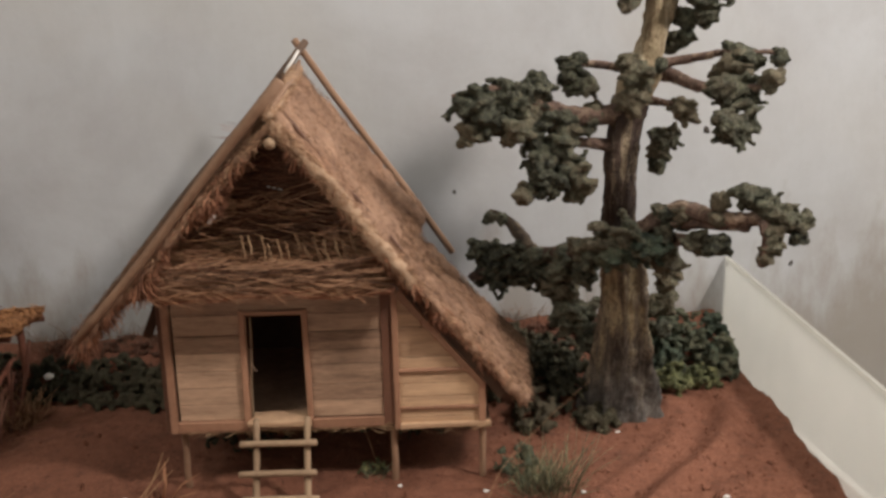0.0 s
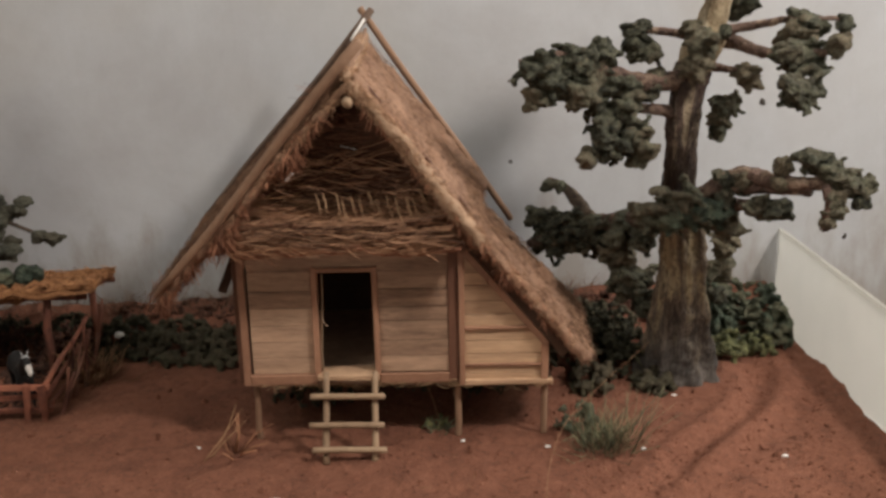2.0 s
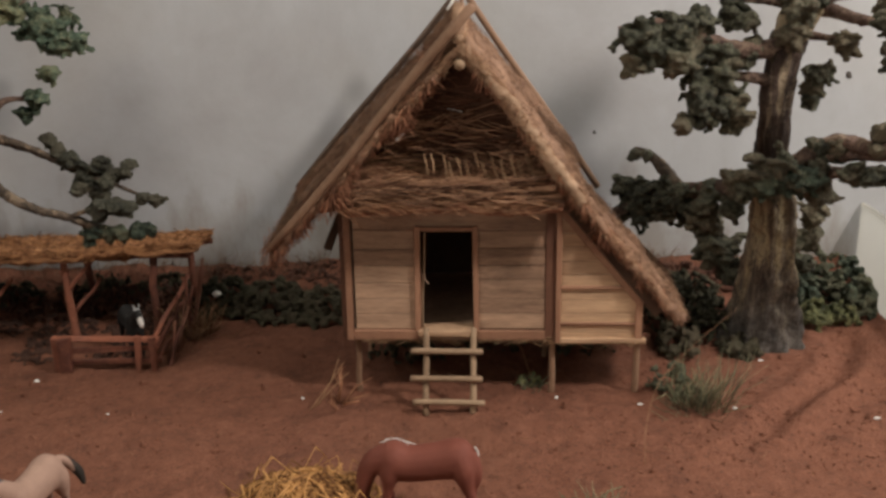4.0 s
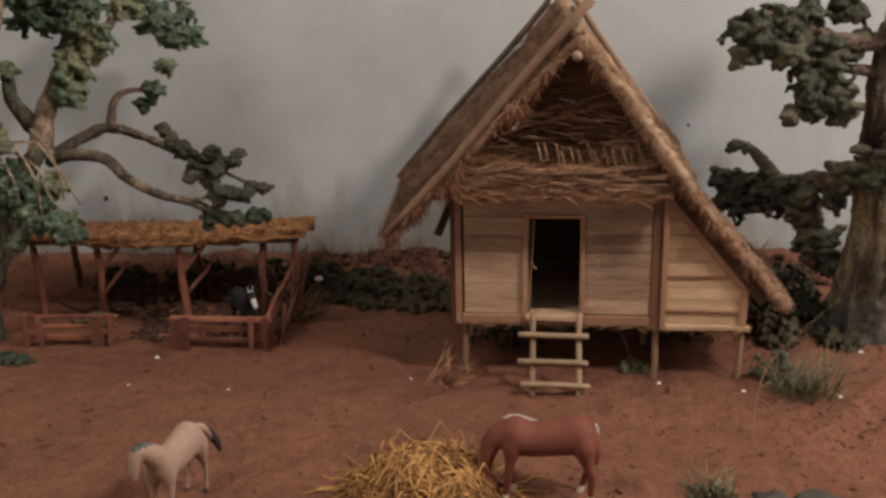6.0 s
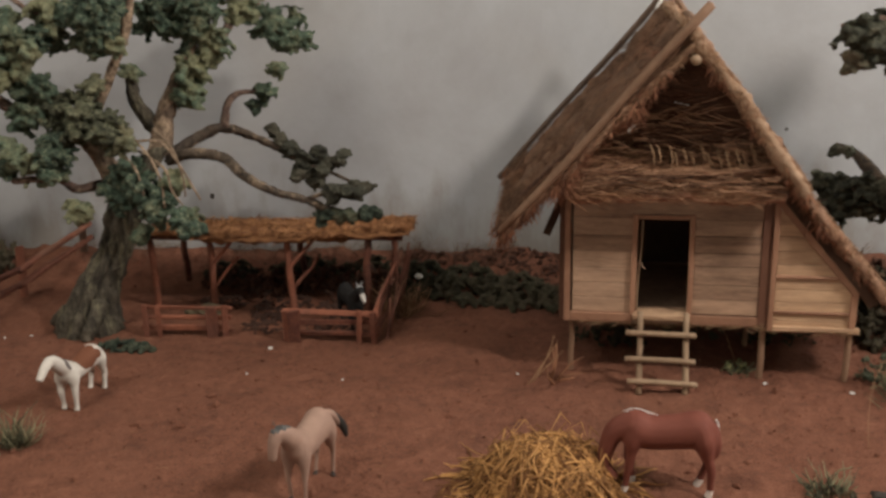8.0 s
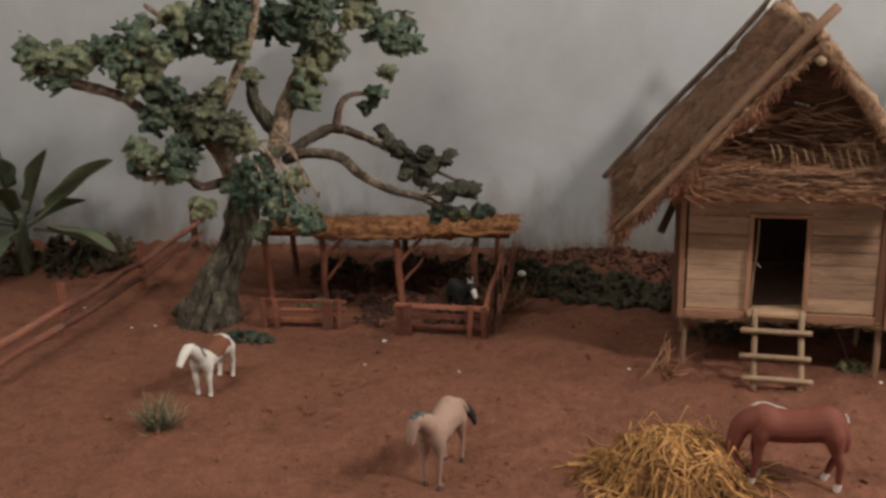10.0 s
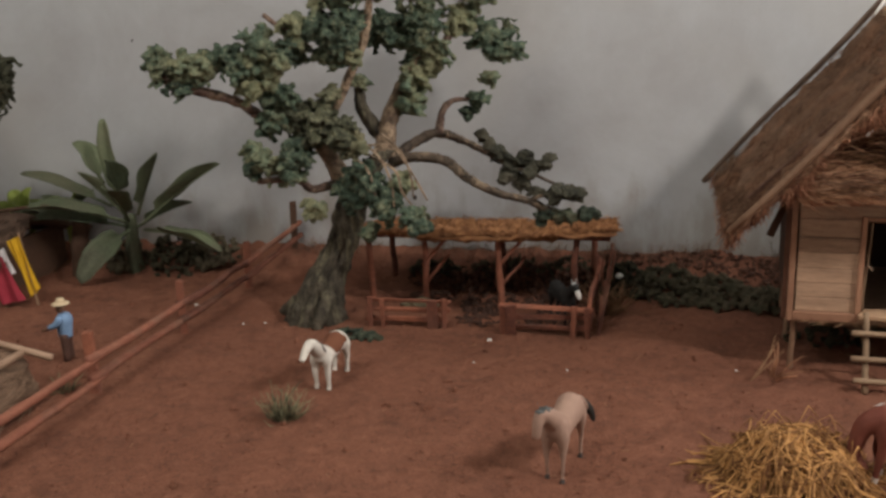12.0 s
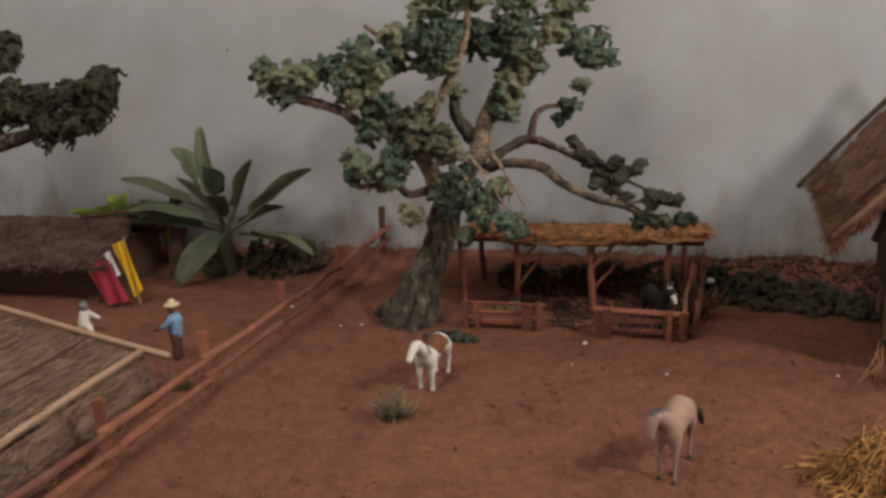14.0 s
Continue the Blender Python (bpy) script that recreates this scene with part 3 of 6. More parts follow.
def window_set(name, label, axis, at, a0, a1, z0, z1):
    win = thing(name, label, "window", kind="structure")
    for c0, c1, d0, d1 in ((a0, a0 + 0.05, z0, z1), (a1 - 0.05, a1, z0, z1), (a0 + 0.05, a1 - 0.05, z0, z0 + 0.05), (a0 + 0.05, a1 - 0.05, z1 - 0.05, z1)):
        q = Mass()
        p, r = [at, at, d0], [at + 0.05, at + 0.05, d1]
        p[axis], r[axis] = c0, c1
        box(q, p, r, bevel=0.004)
        q.link("window_frame", BOARD, win, smooth=False)


pierced_wall("wall_east", (WIN_X, FRONT_Y - 0.15, FLOOR_Z), (WIN_X + 0.15, WALL_Y + 0.15, CEIL_Z), 1, WIN_Y - WIN_W / 2, WIN_Y + WIN_W / 2, WIN_Z - WIN_H / 2, WIN_Z + WIN_H / 2, "unseen white room wall with an assumed window opening")
window_set("window_1", "unseen white framed window assumed in the side wall", 1, WIN_X + 0.06, WIN_Y - WIN_W / 2, WIN_Y + WIN_W / 2, WIN_Z - WIN_H / 2, WIN_Z + WIN_H / 2)
slab("wall_south", (LEFT_X, FRONT_Y - 0.15, FLOOR_Z), (WIN_X, FRONT_Y, CEIL_Z), ROOM_WALL, "unseen white room wall, lightened to bounce light", "wall")
# made-up fixture around the added fill light
fixture = thing("ceiling_fill_lamp", "unseen flat white lamp added on the ceiling as fill", "lamp")
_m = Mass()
box(_m, (FILL_X - 0.8, FILL_Y - 0.3, CEIL_Z - 0.06), (FILL_X + 0.8, FILL_Y + 0.3, CEIL_Z), bevel=0.006)
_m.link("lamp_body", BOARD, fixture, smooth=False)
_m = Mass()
box(_m, (FILL_X - 0.76, FILL_Y - 0.26, CEIL_Z - 0.075), (FILL_X + 0.76, FILL_Y + 0.26, CEIL_Z - 0.061), bevel=0.004)
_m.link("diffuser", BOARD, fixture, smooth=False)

# shade and cord are made up around the unseen light
hanging = thing("unseen_lamp", "unseen hanging lamp, its white metal shade assumed", "lamp")
_way = (LAMP_TO - LAMP_AT).normalized()
_m = Mass()
_p = [LAMP_AT - _way * d for d in (0.0, 0.03, 0.09, 0.14)]
_rr = [0.19, 0.175, 0.1, 0.03]
_side = _way.cross(Vector((0, 0, 1))).normalized()
_up = _side.cross(_way)
_ring = [[c + (_side * math.cos(a) + _up * math.sin(a)) * r for a in np.arange(24) * math.pi / 12] for c, r in zip(_p, _rr)]
_ring += [[c - _way * 0.003 + (_side * math.cos(a) + _up * math.sin(a)) * (r + 0.003) for a in np.arange(24) * math.pi / 12] for c, r in zip(_p, _rr)]
_f = [(i * 24 + j, i * 24 + (j + 1) % 24, i * 24 + 24 + (j + 1) % 24, i * 24 + 24 + j) for i in (0, 1, 2, 4, 5, 6) for j in range(24)]
_f += [(j, (j + 1) % 24, 96 + (j + 1) % 24, 96 + j) for j in range(24)] + [tuple(range(168, 192))]
_m.add([v[:] for r in _ring for v in r], _f)
_m.link("shade", BOARD, hanging)
_m = Mass()
_e = LAMP_AT - _way * 0.145
tube(_m, [_e, (_e.x + 0.01, _e.y, _e.z + 0.3), (_e.x, _e.y, CEIL_Z)], [0.004, 0.004, 0.004], 8, 4)
_m.link("cord", ROOM_FLOOR, hanging)

# ---- the display table, its soil and its side board ----
table = thing("display_table", "white painted display table under the model landscape", "table")
_m = Mass()
box(_m, (-3.2, 0.02, -0.12), (0.685, WALL_Y - 0.003, -0.075), bevel=0.004)
_m.link("tabletop", BOARD, table, smooth=False)
for _x in (-3.1, -1.3, 0.5):
    for _yy in (0.1, 1.48):
        _m = Mass()
        box(_m, (_x, _yy, FLOOR_Z), (_x + 0.07, _yy + 0.07, -0.12), bevel=0.004)
        _m.link("leg", BOARD, table, smooth=False)

xs, ys = np.arange(-3.18, 0.6721, 0.0064), np.arange(0.04, 1.5741, 0.0064)
gx, gy = np.meshgrid(xs, ys, indexing="ij")
gv = np.stack([gx, gy, ground_z(gx, gy)], -1).reshape(-1, 3)
ii = (np.arange(len(xs) - 1)[:, None] * len(ys) + np.arange(len(ys) - 1)[None]).reshape(-1)
_m = Mass()
_m.add(gv, np.stack([ii, ii + len(ys), ii + len(ys) + 1, ii + 1], -1).tolist())
tagged(_m.link("ground", SOIL), "loose red-brown soil, uneven and trodden", "ground", kind="structure")

side_pane = thing("side_pane", "low dusty frosted pane along the table edge", "pane")
PANE_EDGE = acrylic_mat("dull_acrylic_edge", (0.74, 0.73, 0.67), 0.3)


def pane_x(y):
    return 0.668 - 0.1 * (WALL_Y - y)


for _name, _z0, _z1, _t, _mat in (("sheet", -0.4, 0.134, 0.0, ACRYLIC), ("edge_strip", 0.1345, 0.14, 0.0006, PANE_EDGE)):
    _m = Mass()
    _v = [(pane_x(y) + s, y, z) for y in (0.1, WALL_Y - 0.003) for s, z in ((-_t, _z0), (0.006 + _t, _z0), (0.006 + _t, _z1), (-_t, _z1))]
    _m.add(_v, [(0, 1, 2, 3), (7, 6, 5, 4), (0, 4, 5, 1), (1, 5, 6, 2), (2, 6, 7, 3), (3, 7, 4, 0)])
    _o = _m.link(_name, _mat, side_pane, smooth=False)
    _bev = _o.modifiers.new("edge", "BEVEL")
    _bev.width, _bev.segments = 0.001, 2


# ---- thatch ----
def thatch(parent, name, ridge0, ridge1, eave1, eave0, thick, count, length, material, fibre, width=0.0006, spread=0.35, lift=0.15, fringe=0.02, label="", across=False, sag=0.0, fuzz=0.0):
    """A sloping mat of fibre between a ridge and an eave, with loose strands over it and a ragged fringe."""
    r0, r1, e1, e0 = (np.array(q, float) for q in (ridge0, ridge1, eave1, eave0))
    nu, nv = 34, 26
    u, v = np.meshgrid(np.linspace(0, 1, nu), np.linspace(0, 1, nv), indexing="ij")
    seed = rnd.uniform(0, 50)

    def surf(uu, vv):
        p = (r0 * (1 - uu)[..., None] + r1 * uu[..., None]) * (1 - vv)[..., None] + (e0 * (1 - uu)[..., None] + e1 * uu[..., None]) * vv[..., None]
        return p

    nrm = np.cross(r1 - r0, e0 - r0)
    nrm /= np.linalg.norm(nrm)
    if nrm[2] < 0:
        nrm = -nrm
    relief = thick * (0.45 * F1.at(u * 9 + seed, v * 7) + 0.4 * F2.at(u * 26, v * 20 + seed) + 0.35 * F3.at(u * 60 + seed, v * 50))
    drop = -sag * np.sin(np.pi * u) * v
    top = surf(u, v) + nrm * (relief + thick * 0.5)[..., None] + np.array((0, 0, 1.0)) * drop[..., None]
    # ragged lower edge
    rag = 1 + 0.35 * F2.at(u * 30 + seed, v * 0 + 2.2)
    down = (e0 - r0) / np.linalg.norm(e0 - r0)
    top += down * ((v > 0.96) * fringe * 0.5 * rag)[..., None]
    bot = top - nrm * thick * np.where((v > 0.96) | (u < 0.02) | (u > 0.98), 0.55, 1.0)[..., None]
    mass = Mass()
    idx = np.arange(nu * nv).reshape(nu, nv)
    k = nu * nv
    faces = []
    for i in range(nu - 1):
        for j in range(nv - 1):
            a, b, c, d = idx[i, j], idx[i + 1, j], idx[i + 1, j + 1], idx[i, j + 1]
            faces += [(a, d, c, b), (a + k, b + k, c + k, d + k)]
    rim = [idx[i, 0] for i in range(nu)] + [idx[-1, j] for j in range(1, nv)] + [idx[i, -1] for i in range(nu - 2, -1, -1)] + [idx[0, j] for j in range(nv - 2, 0, -1)]
    faces += [(rim[i], rim[(i + 1) % len(rim)], rim[(i + 1) % len(rim)] + k, rim[i] + k) for i in range(len(rim))]
    mass.add(np.concatenate([top.reshape(-1, 3), bot.reshape(-1, 3)]), faces)
    mat_ob = mass.link(name, material, parent, label)
    # strands
    n = count
    uu, vv = rnd.uniform(0, 1, n), rnd.uniform(0, 0.97, n)
    edge = n // 4
    uu[:edge], vv[:edge] = rnd.uniform(0, 1, edge), rnd.uniform(0.86, 1.0, edge)
    ends = n // 8
    uu[edge:edge + ends] = np.where(rnd.uniform(size=ends) < 0.5, rnd.uniform(0, 0.03, ends), rnd.uniform(0.97, 1, ends))
    along = (r1 - r0) / np.linalg.norm(r1 - r0)
    starts = surf(uu, vv) + nrm * (thick * rnd.uniform(0.3, 1.0, n))[:, None] - np.array((0, 0, 1.0)) * (sag * np.sin(np.pi * uu) * vv)[:, None]
    main, other = (along, down) if across else (down, along)
    sign = np.where(uu < 0.2, 1, np.where(uu > 0.8, -1, rnd.choice([1, -1], n))) if across else np.ones(n)
    ways = main * sign[:, None] + other * rnd.normal(0, spread, n)[:, None] + nrm * rnd.normal(0.02, lift, n)[:, None]
    lengths = length * rnd.uniform(0.45, 1.2, n)
    if fuzz:
        a = rnd.uniform(0, 2 * np.pi, n)
        free = rnd.uniform(size=n) < fuzz
        free[:edge + ends] = rnd.uniform(size=edge + ends) < fuzz * 0.4
        lie = along * np.cos(a)[:, None] + down * np.sin(a)[:, None] + nrm * rnd.normal(0.03, 0.15, n)[:, None]
        lengths[edge:edge + ends] *= 0.4
        ways = np.where(free[:, None], lie, ways)
        lengths = np.where(free, lengths * 0.55, lengths)
    loose = Mass()
    strands(loose, starts, ways, lengths, width, 0.14 if across else 0.3)
    tagged(loose.link("loose_fibre", fibre, mat_ob), kind="stuff")
    return mat_ob


def rod(parent, name, a, b, r0, r1=None, material=POLE, label="", bow=0.004, segs=9, rough=0.05):
    q = Mass()
    a, b = np.array(a, float), np.array(b, float)
    mid = [(a + (b - a) * t + rnd.normal(0, bow, 3)) for t in (0.33, 0.67)]
    r1 = r0 if r1 is None else r1
    tube(q, [a, *mid, b], [r0, r0 * 0.7 + r1 * 0.3, r0 * 0.3 + r1 * 0.7, r1], segs, 3, rough)
    return q.link(name, material, parent, label)


def planks(parent, lo_u, hi_u, z0, z1, v, count, material, cut=None):
    """Horizontal boards one above the other; cut(z): where each board ends at its upper side."""
    edges = np.linspace(z0, z1, count + 1) + np.concatenate([[0], rnd.uniform(-0.0025, 0.0025, count - 1), [0]])
    for a, b in zip(edges[:-1], edges[1:]):
        q, out = Mass(), rnd.uniform(0, 0.0012)
        h0, h1 = (hi_u, hi_u) if cut is None else (cut(a), cut(b))
        p = [(lo_u, v - out, a + 0.0004), (h0, v - out, a + 0.0004), (h1, v - out - rnd.uniform(0, 0.0008), b - 0.0004), (lo_u, v - out - rnd.uniform(0, 0.0008), b - 0.0004)]
        p += [(x, v + 0.003, z) for x, y, z in p]
        q.add(p, [(0, 1, 2, 3), (7, 6, 5, 4), (0, 4, 5, 1), (1, 5, 6, 2), (2, 6, 7, 3), (3, 7, 4, 0)])
        q.link("plank", material, parent, smooth=False)


def bar(parent, name, lo, hi, material=FRAME, label="", turn=None, wob=0.0006):
    q = Mass()
    box(q, lo, hi, turn, 0.0009, wob=wob)
    return q.link(name, material, parent, label, smooth=False)


# ---- the stilt house ----
house = thing("stilt_house", "pale bamboo stilt house with a steep brown thatched roof", "house", (-0.113, 1.067, 0), -3)
FL = 0.082
bar(house, "floor_board", (-0.136, 0.0, FL - 0.006), (0.137, 0.285, FL + 0.002), PLANK)
bar(house, "floor_board", (0.139, 0.002, FL - 0.012), (0.262, 0.285, FL - 0.005), PLANK)
# rear wall dark in colour, for the unlit room behind the doorway
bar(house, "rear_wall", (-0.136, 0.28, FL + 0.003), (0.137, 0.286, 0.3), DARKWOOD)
for _u, _v, _r in ((-0.131, 0.012, 0.0052), (0.137, 0.012, 0.0055), (0.252, 0.008, 0.0052), (-0.13, 0.27, 0.005), (0.135, 0.27, 0.005), (0.25, 0.27, 0.005), (-0.132, 0.14, 0.005), (0.135, 0.14, 0.005)):
    rod(house, "stilt", (_u, _v + 0.004, -0.012), (_u, _v, FL - 0.004), _r * 0.85, _r * 0.8, POLE, bow=0.0006)
# side walls dark in colour, for the shade that lies on them
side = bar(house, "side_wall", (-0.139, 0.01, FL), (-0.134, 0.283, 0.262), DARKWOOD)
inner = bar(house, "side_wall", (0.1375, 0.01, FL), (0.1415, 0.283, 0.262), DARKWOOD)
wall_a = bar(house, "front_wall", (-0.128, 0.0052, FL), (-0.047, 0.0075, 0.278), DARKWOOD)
planks(wall_a, -0.13, -0.047, 0.093, 0.276, 0.002, 8, PLANK)
wall_b = bar(house, "front_wall", (0.037, 0.0052, FL), (0.13, 0.0075, 0.278), DARKWOOD)
planks(wall_b, 0.036, 0.126, 0.093, 0.276, 0.002, 8, PLANK)
wall_c = bar(house, "front_wall", (-0.047, 0.0052, 0.236), (0.037, 0.0075, 0.278), DARKWOOD)
planks(wall_c, -0.047, 0.036, 0.237, 0.276, 0.002, 2, PLANK)
for _lo, _hi in (((-0.142, -0.004, FL - 0.004), (-0.133, 0.006, 0.278)),                  ((-0.133, -0.003, FL - 0.003), (-0.044, 0.005, 0.0925)), ((0.035, -0.003, FL - 0.003), (0.126, 0.005, 0.0915))):
    bar(house, "wall_frame", _lo, _hi)
bar(house, "corner_post", (0.126, -0.001, FL - 0.004), (0.139, 0.006, 0.285), FRAME_D)
bar(house, "corner_post", (-0.149, 0.002, FL - 0.004), (-0.1425, 0.012, 0.276), FRAME_D)
bar(house, "door_jamb", (-0.05, -0.004, 0.09), (-0.0425, 0.006, 0.238), turn=pose(0, 0, 0, 0, 0.6))
bar(house, "door_jamb", (0.031, -0.004, 0.09), (0.0375, 0.006, 0.238), turn=pose(0, 0, 0, 0, -0.4))
bar(house, "door_lintel", (-0.0425, -0.004, 0.2305), (0.031, 0.006, 0.2375))
bar(house, "door_sill", (-0.044, -0.011, 0.086), (0.035, 0.02, 0.0945), PLANK_PALE, wob=0.0015)
rod(house, "door_stick", (-0.0395, 0.001, 0.096), (-0.034, 0.001, 0.228), 0.0018, 0.0014, LADDER, bow=0.0015, segs=6)
rod(house, "twig", (-0.037, -0.001, 0.168), (-0.029, -0.004, 0.16), 0.0011, 0.0007, PALE_ROD, bow=0.001, segs=5)
_n = 130
_u = rnd.uniform(-0.13, 0.258, _n)
_m = Mass()
strands(_m, np.stack([_u, rnd.uniform(-0.003, 0.002, _n), np.where(_u > 0.139, 0.0745, FL - 0.004) + rnd.uniform(-0.002, 0.002, _n)], 1), np.stack([rnd.choice([-1, 1], _n), rnd.normal(-0.05, 0.1, _n), rnd.uniform(-0.5, 0.05, _n)], 1), rnd.uniform(0.006, 0.022, _n), 0.0007, 0.2)
tagged(_m.link("floor_splinter", PALE_STRAW, house, "frayed pale floor edge"), kind="stuff")
# lean-to
lean = bar(house, "lean_to_wall", (0.142, 0.0055, 0.078), (0.15, 0.0075, 0.24), DARKWOOD)


def rake(z):
    return 0.252 if z < 0.128 else 0.252 - (z - 0.128) * 0.83


planks(lean, 0.146, 0.252, 0.0795, 0.1, 0.0015, 2, PLANK_PALE, rake)
planks(lean, 0.146, 0.252, 0.1005, 0.152, 0.0015, 3, PLANK_PALE, rake)
planks(lean, 0.146, 0.252, 0.1535, 0.246, 0.0015, 5, PLANK_PALE, rake)
bar(house, "lean_to_frame", (0.1395, -0.004, 0.074), (0.147, 0.006, 0.262))
bar(house, "lean_to_frame", (0.147, -0.004, 0.1505), (0.232, 0.003, 0.1545))
bar(house, "lean_to_frame", (0.147, -0.003, 0.0985), (0.247, 0.003, 0.1025))
bar(house, "lean_to_frame", (0.147, -0.004, 0.074), (0.262, 0.005, 0.081), PLANK_PALE)
bar(house, "lean_to_frame", (0.247, -0.004, 0.081), (0.256, 0.006, 0.13))
bar(house, "lean_to_frame", (0, -0.005, -0.0045), (0.168, 0.006, 0.0045), turn=pose(0.1465, 0, 0.2575, 0, 50.2))
# dark filler added in the shaded gap between rake and thatch
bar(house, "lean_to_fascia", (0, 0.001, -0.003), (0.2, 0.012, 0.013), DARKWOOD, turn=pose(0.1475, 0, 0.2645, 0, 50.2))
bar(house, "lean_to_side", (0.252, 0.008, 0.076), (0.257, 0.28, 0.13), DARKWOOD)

# roof
RF, RR = (0.018, -0.078, 0.477), (0.004, 0.315, 0.508)
# left slope duller, right slope paler: the side light is partly in their colours
thatch(house, "thatch_slope", RF, RR, (-0.25, 0.318, 0.232), (-0.228, -0.04, 0.216), 0.011, 11000, 0.014, COIR_L, COIR_LF, width=0.00032, spread=0.6, lift=0.1, fringe=0.008, fuzz=0.9, label="matted brown coir thatch, duller for the side away from the light")
thatch(house, "thatch_slope", RR, RF, (0.165, -0.045, 0.283), (0.18, 0.31, 0.294), 0.011, 5500, 0.011, FELT, FELT_F, width=0.00034, spread=0.6, lift=0.08, fringe=0.012, fuzz=0.95, label="matted tan coir thatch")
thatch(house, "lean_to_thatch", (0.14, 0.28, 0.296), (0.147, -0.016, 0.294), (0.302, -0.01, 0.112), (0.325, 0.25, 0.094), 0.012, 5500, 0.016, FELT, FELT_F, width=0.0004, spread=0.5, lift=0.12, fringe=0.012, fuzz=0.6, label="ragged tan thatch")
# thick rolled edges of the gable
MATTED = bpy.data.textures.new("matted", "CLOUDS")
MATTED.noise_scale, MATTED.noise_depth = 0.011, 3
for _pts, _r in ((((0.018, -0.08, 0.472), (0.068, -0.072, 0.415), (0.115, -0.06, 0.348), (0.168, -0.046, 0.278)), 0.0085), (((0.014, -0.08, 0.466), (-0.07, -0.066, 0.38), (-0.15, -0.052, 0.295), (-0.23, -0.038, 0.21)), 0.006),
                 (((0.15, -0.016, 0.291), (0.205, -0.014, 0.228), (0.257, -0.012, 0.167), (0.304, -0.01, 0.11)), 0.0065), (((0.018, -0.083, 0.481), (0.015, 0.05, 0.491), (0.01, 0.18, 0.502), (0.005, 0.31, 0.513)), 0.0072)):
    _m = Mass()
    tube(_m, _pts, [_r * 0.7, _r, _r, _r * 1.1], 12, 16, 0.3)
    _roll = _m.link("thatch_roll", FELT if 0.0055 < _r < 0.0068 else PALE_FELT, house, "rolled edge of tan fibre")
    _tuft = _roll.modifiers.new("tufts", "DISPLACE")
    _tuft.texture, _tuft.texture_coords, _tuft.strength, _tuft.mid_level = MATTED, "LOCAL", 0.012, 0.5
    _p = np.array(smooth_line(_pts, 40))
    _n = 2400 if 0.0055 < _r < 0.0068 else 5200
    _i = rnd.randint(0, len(_p) - 1, _n)
    _d = _p[np.minimum(_i + 1, len(_p) - 1)] - _p[np.maximum(_i - 1, 0)]
    _d /= np.linalg.norm(_d, axis=1)[:, None] + 1e-9
    _off = rnd.normal(size=(_n, 3))
    _off /= np.linalg.norm(_off, axis=1)[:, None]
    _m = Mass()
    strands(_m, _p[_i] + _off * _r * 0.95, _d * 0.8 + rnd.normal(0, 0.45, (_n, 3)), rnd.uniform(0.003, 0.01, _n), 0.00035)
    tagged(_m.link("loose_fibre", PALE_F, _roll), kind="stuff")
    # ragged bits that hang below the edge
    if _pts[-1][2] > 0.5:
        continue
    _n = 1500 if _r < 0.0062 else 700
    _i = rnd.randint(len(_p) // 8, len(_p) - 1, _n)
    _bunch = 0.5 + 0.5 * F2.at(_i * 0.09, _r * 900)
    _m = Mass()
    strands(_m, _p[_i] + rnd.normal(0, 0.003, (_n, 3)), np.stack([rnd.normal(0, 0.45, _n), rnd.normal(0.1, 0.25, _n), np.full(_n, -1.0)], 1), (0.006 + (0.045 if _r < 0.0062 else 0.026) * _bunch ** 2) * rnd.uniform(0.6, 1.2, _n), 0.0007)
    tagged(_m.link("hanging_fibre", COIR_F, _roll), kind="stuff")
_n = 520
_t = rnd.uniform(0, 1, _n) ** 1.6
_m = Mass()
strands(_m, np.stack([-0.224 - 0.022 * _t + rnd.normal(0, 0.006, _n), -0.045 + 0.36 * _t, 0.222 + 0.014 * _t + rnd.normal(0, 0.004, _n)], 1), np.stack([rnd.normal(-0.35, 0.3, _n), rnd.normal(-0.1, 0.3, _n), np.full(_n, -1.0)], 1), rnd.uniform(0.008, 0.02, _n), 0.0006)
tagged(_m.link("eave_fibre", COIR_F, house), kind="stuff")
# gable panel of dark fibre
_m = Mass()
_edge = [(-0.205, 0.262), (0.165, 0.266), (0.176, 0.284), (0.018, 0.487)]
_m.add([(u, -0.006 - 0.008 * (z > 0.4), z) for u, z in _edge] + [(u, 0.004, z) for u, z in _edge], [(0, 1, 2, 3), (7, 6, 5, 4), (0, 4, 5, 1), (1, 5, 6, 2), (2, 6, 7, 3), (3, 7, 4, 0)])
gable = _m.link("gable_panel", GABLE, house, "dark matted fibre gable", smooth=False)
_n = 2400
_s = np.sqrt(rnd.uniform(0, 1, _n)) * 0.95
_w = rnd.uniform(-1, 1, _n)
_m = Mass()
strands(_m, np.stack([-0.012 + _w * 0.17 * _s, np.full(_n, -0.008) - 0.004 * rnd.uniform(size=_n), 0.468 - 0.2 * _s], 1), np.stack([np.where(np.abs(_w) > 0.5, -np.sign(_w), rnd.choice([-1, 1], _n)), rnd.normal(0, 0.08, _n), rnd.normal(0, 0.22, _n)], 1), rnd.uniform(0.012, 0.045, _n), 0.00045, 0.25)
tagged(_m.link("loose_fibre", DARK_F, gable), kind="stuff")
# pale upright stitches across the gable
_n = 150
_s, _w = np.sqrt(rnd.uniform(0.2, 1, _n)), rnd.uniform(-1, 1, _n)
_m = Mass()
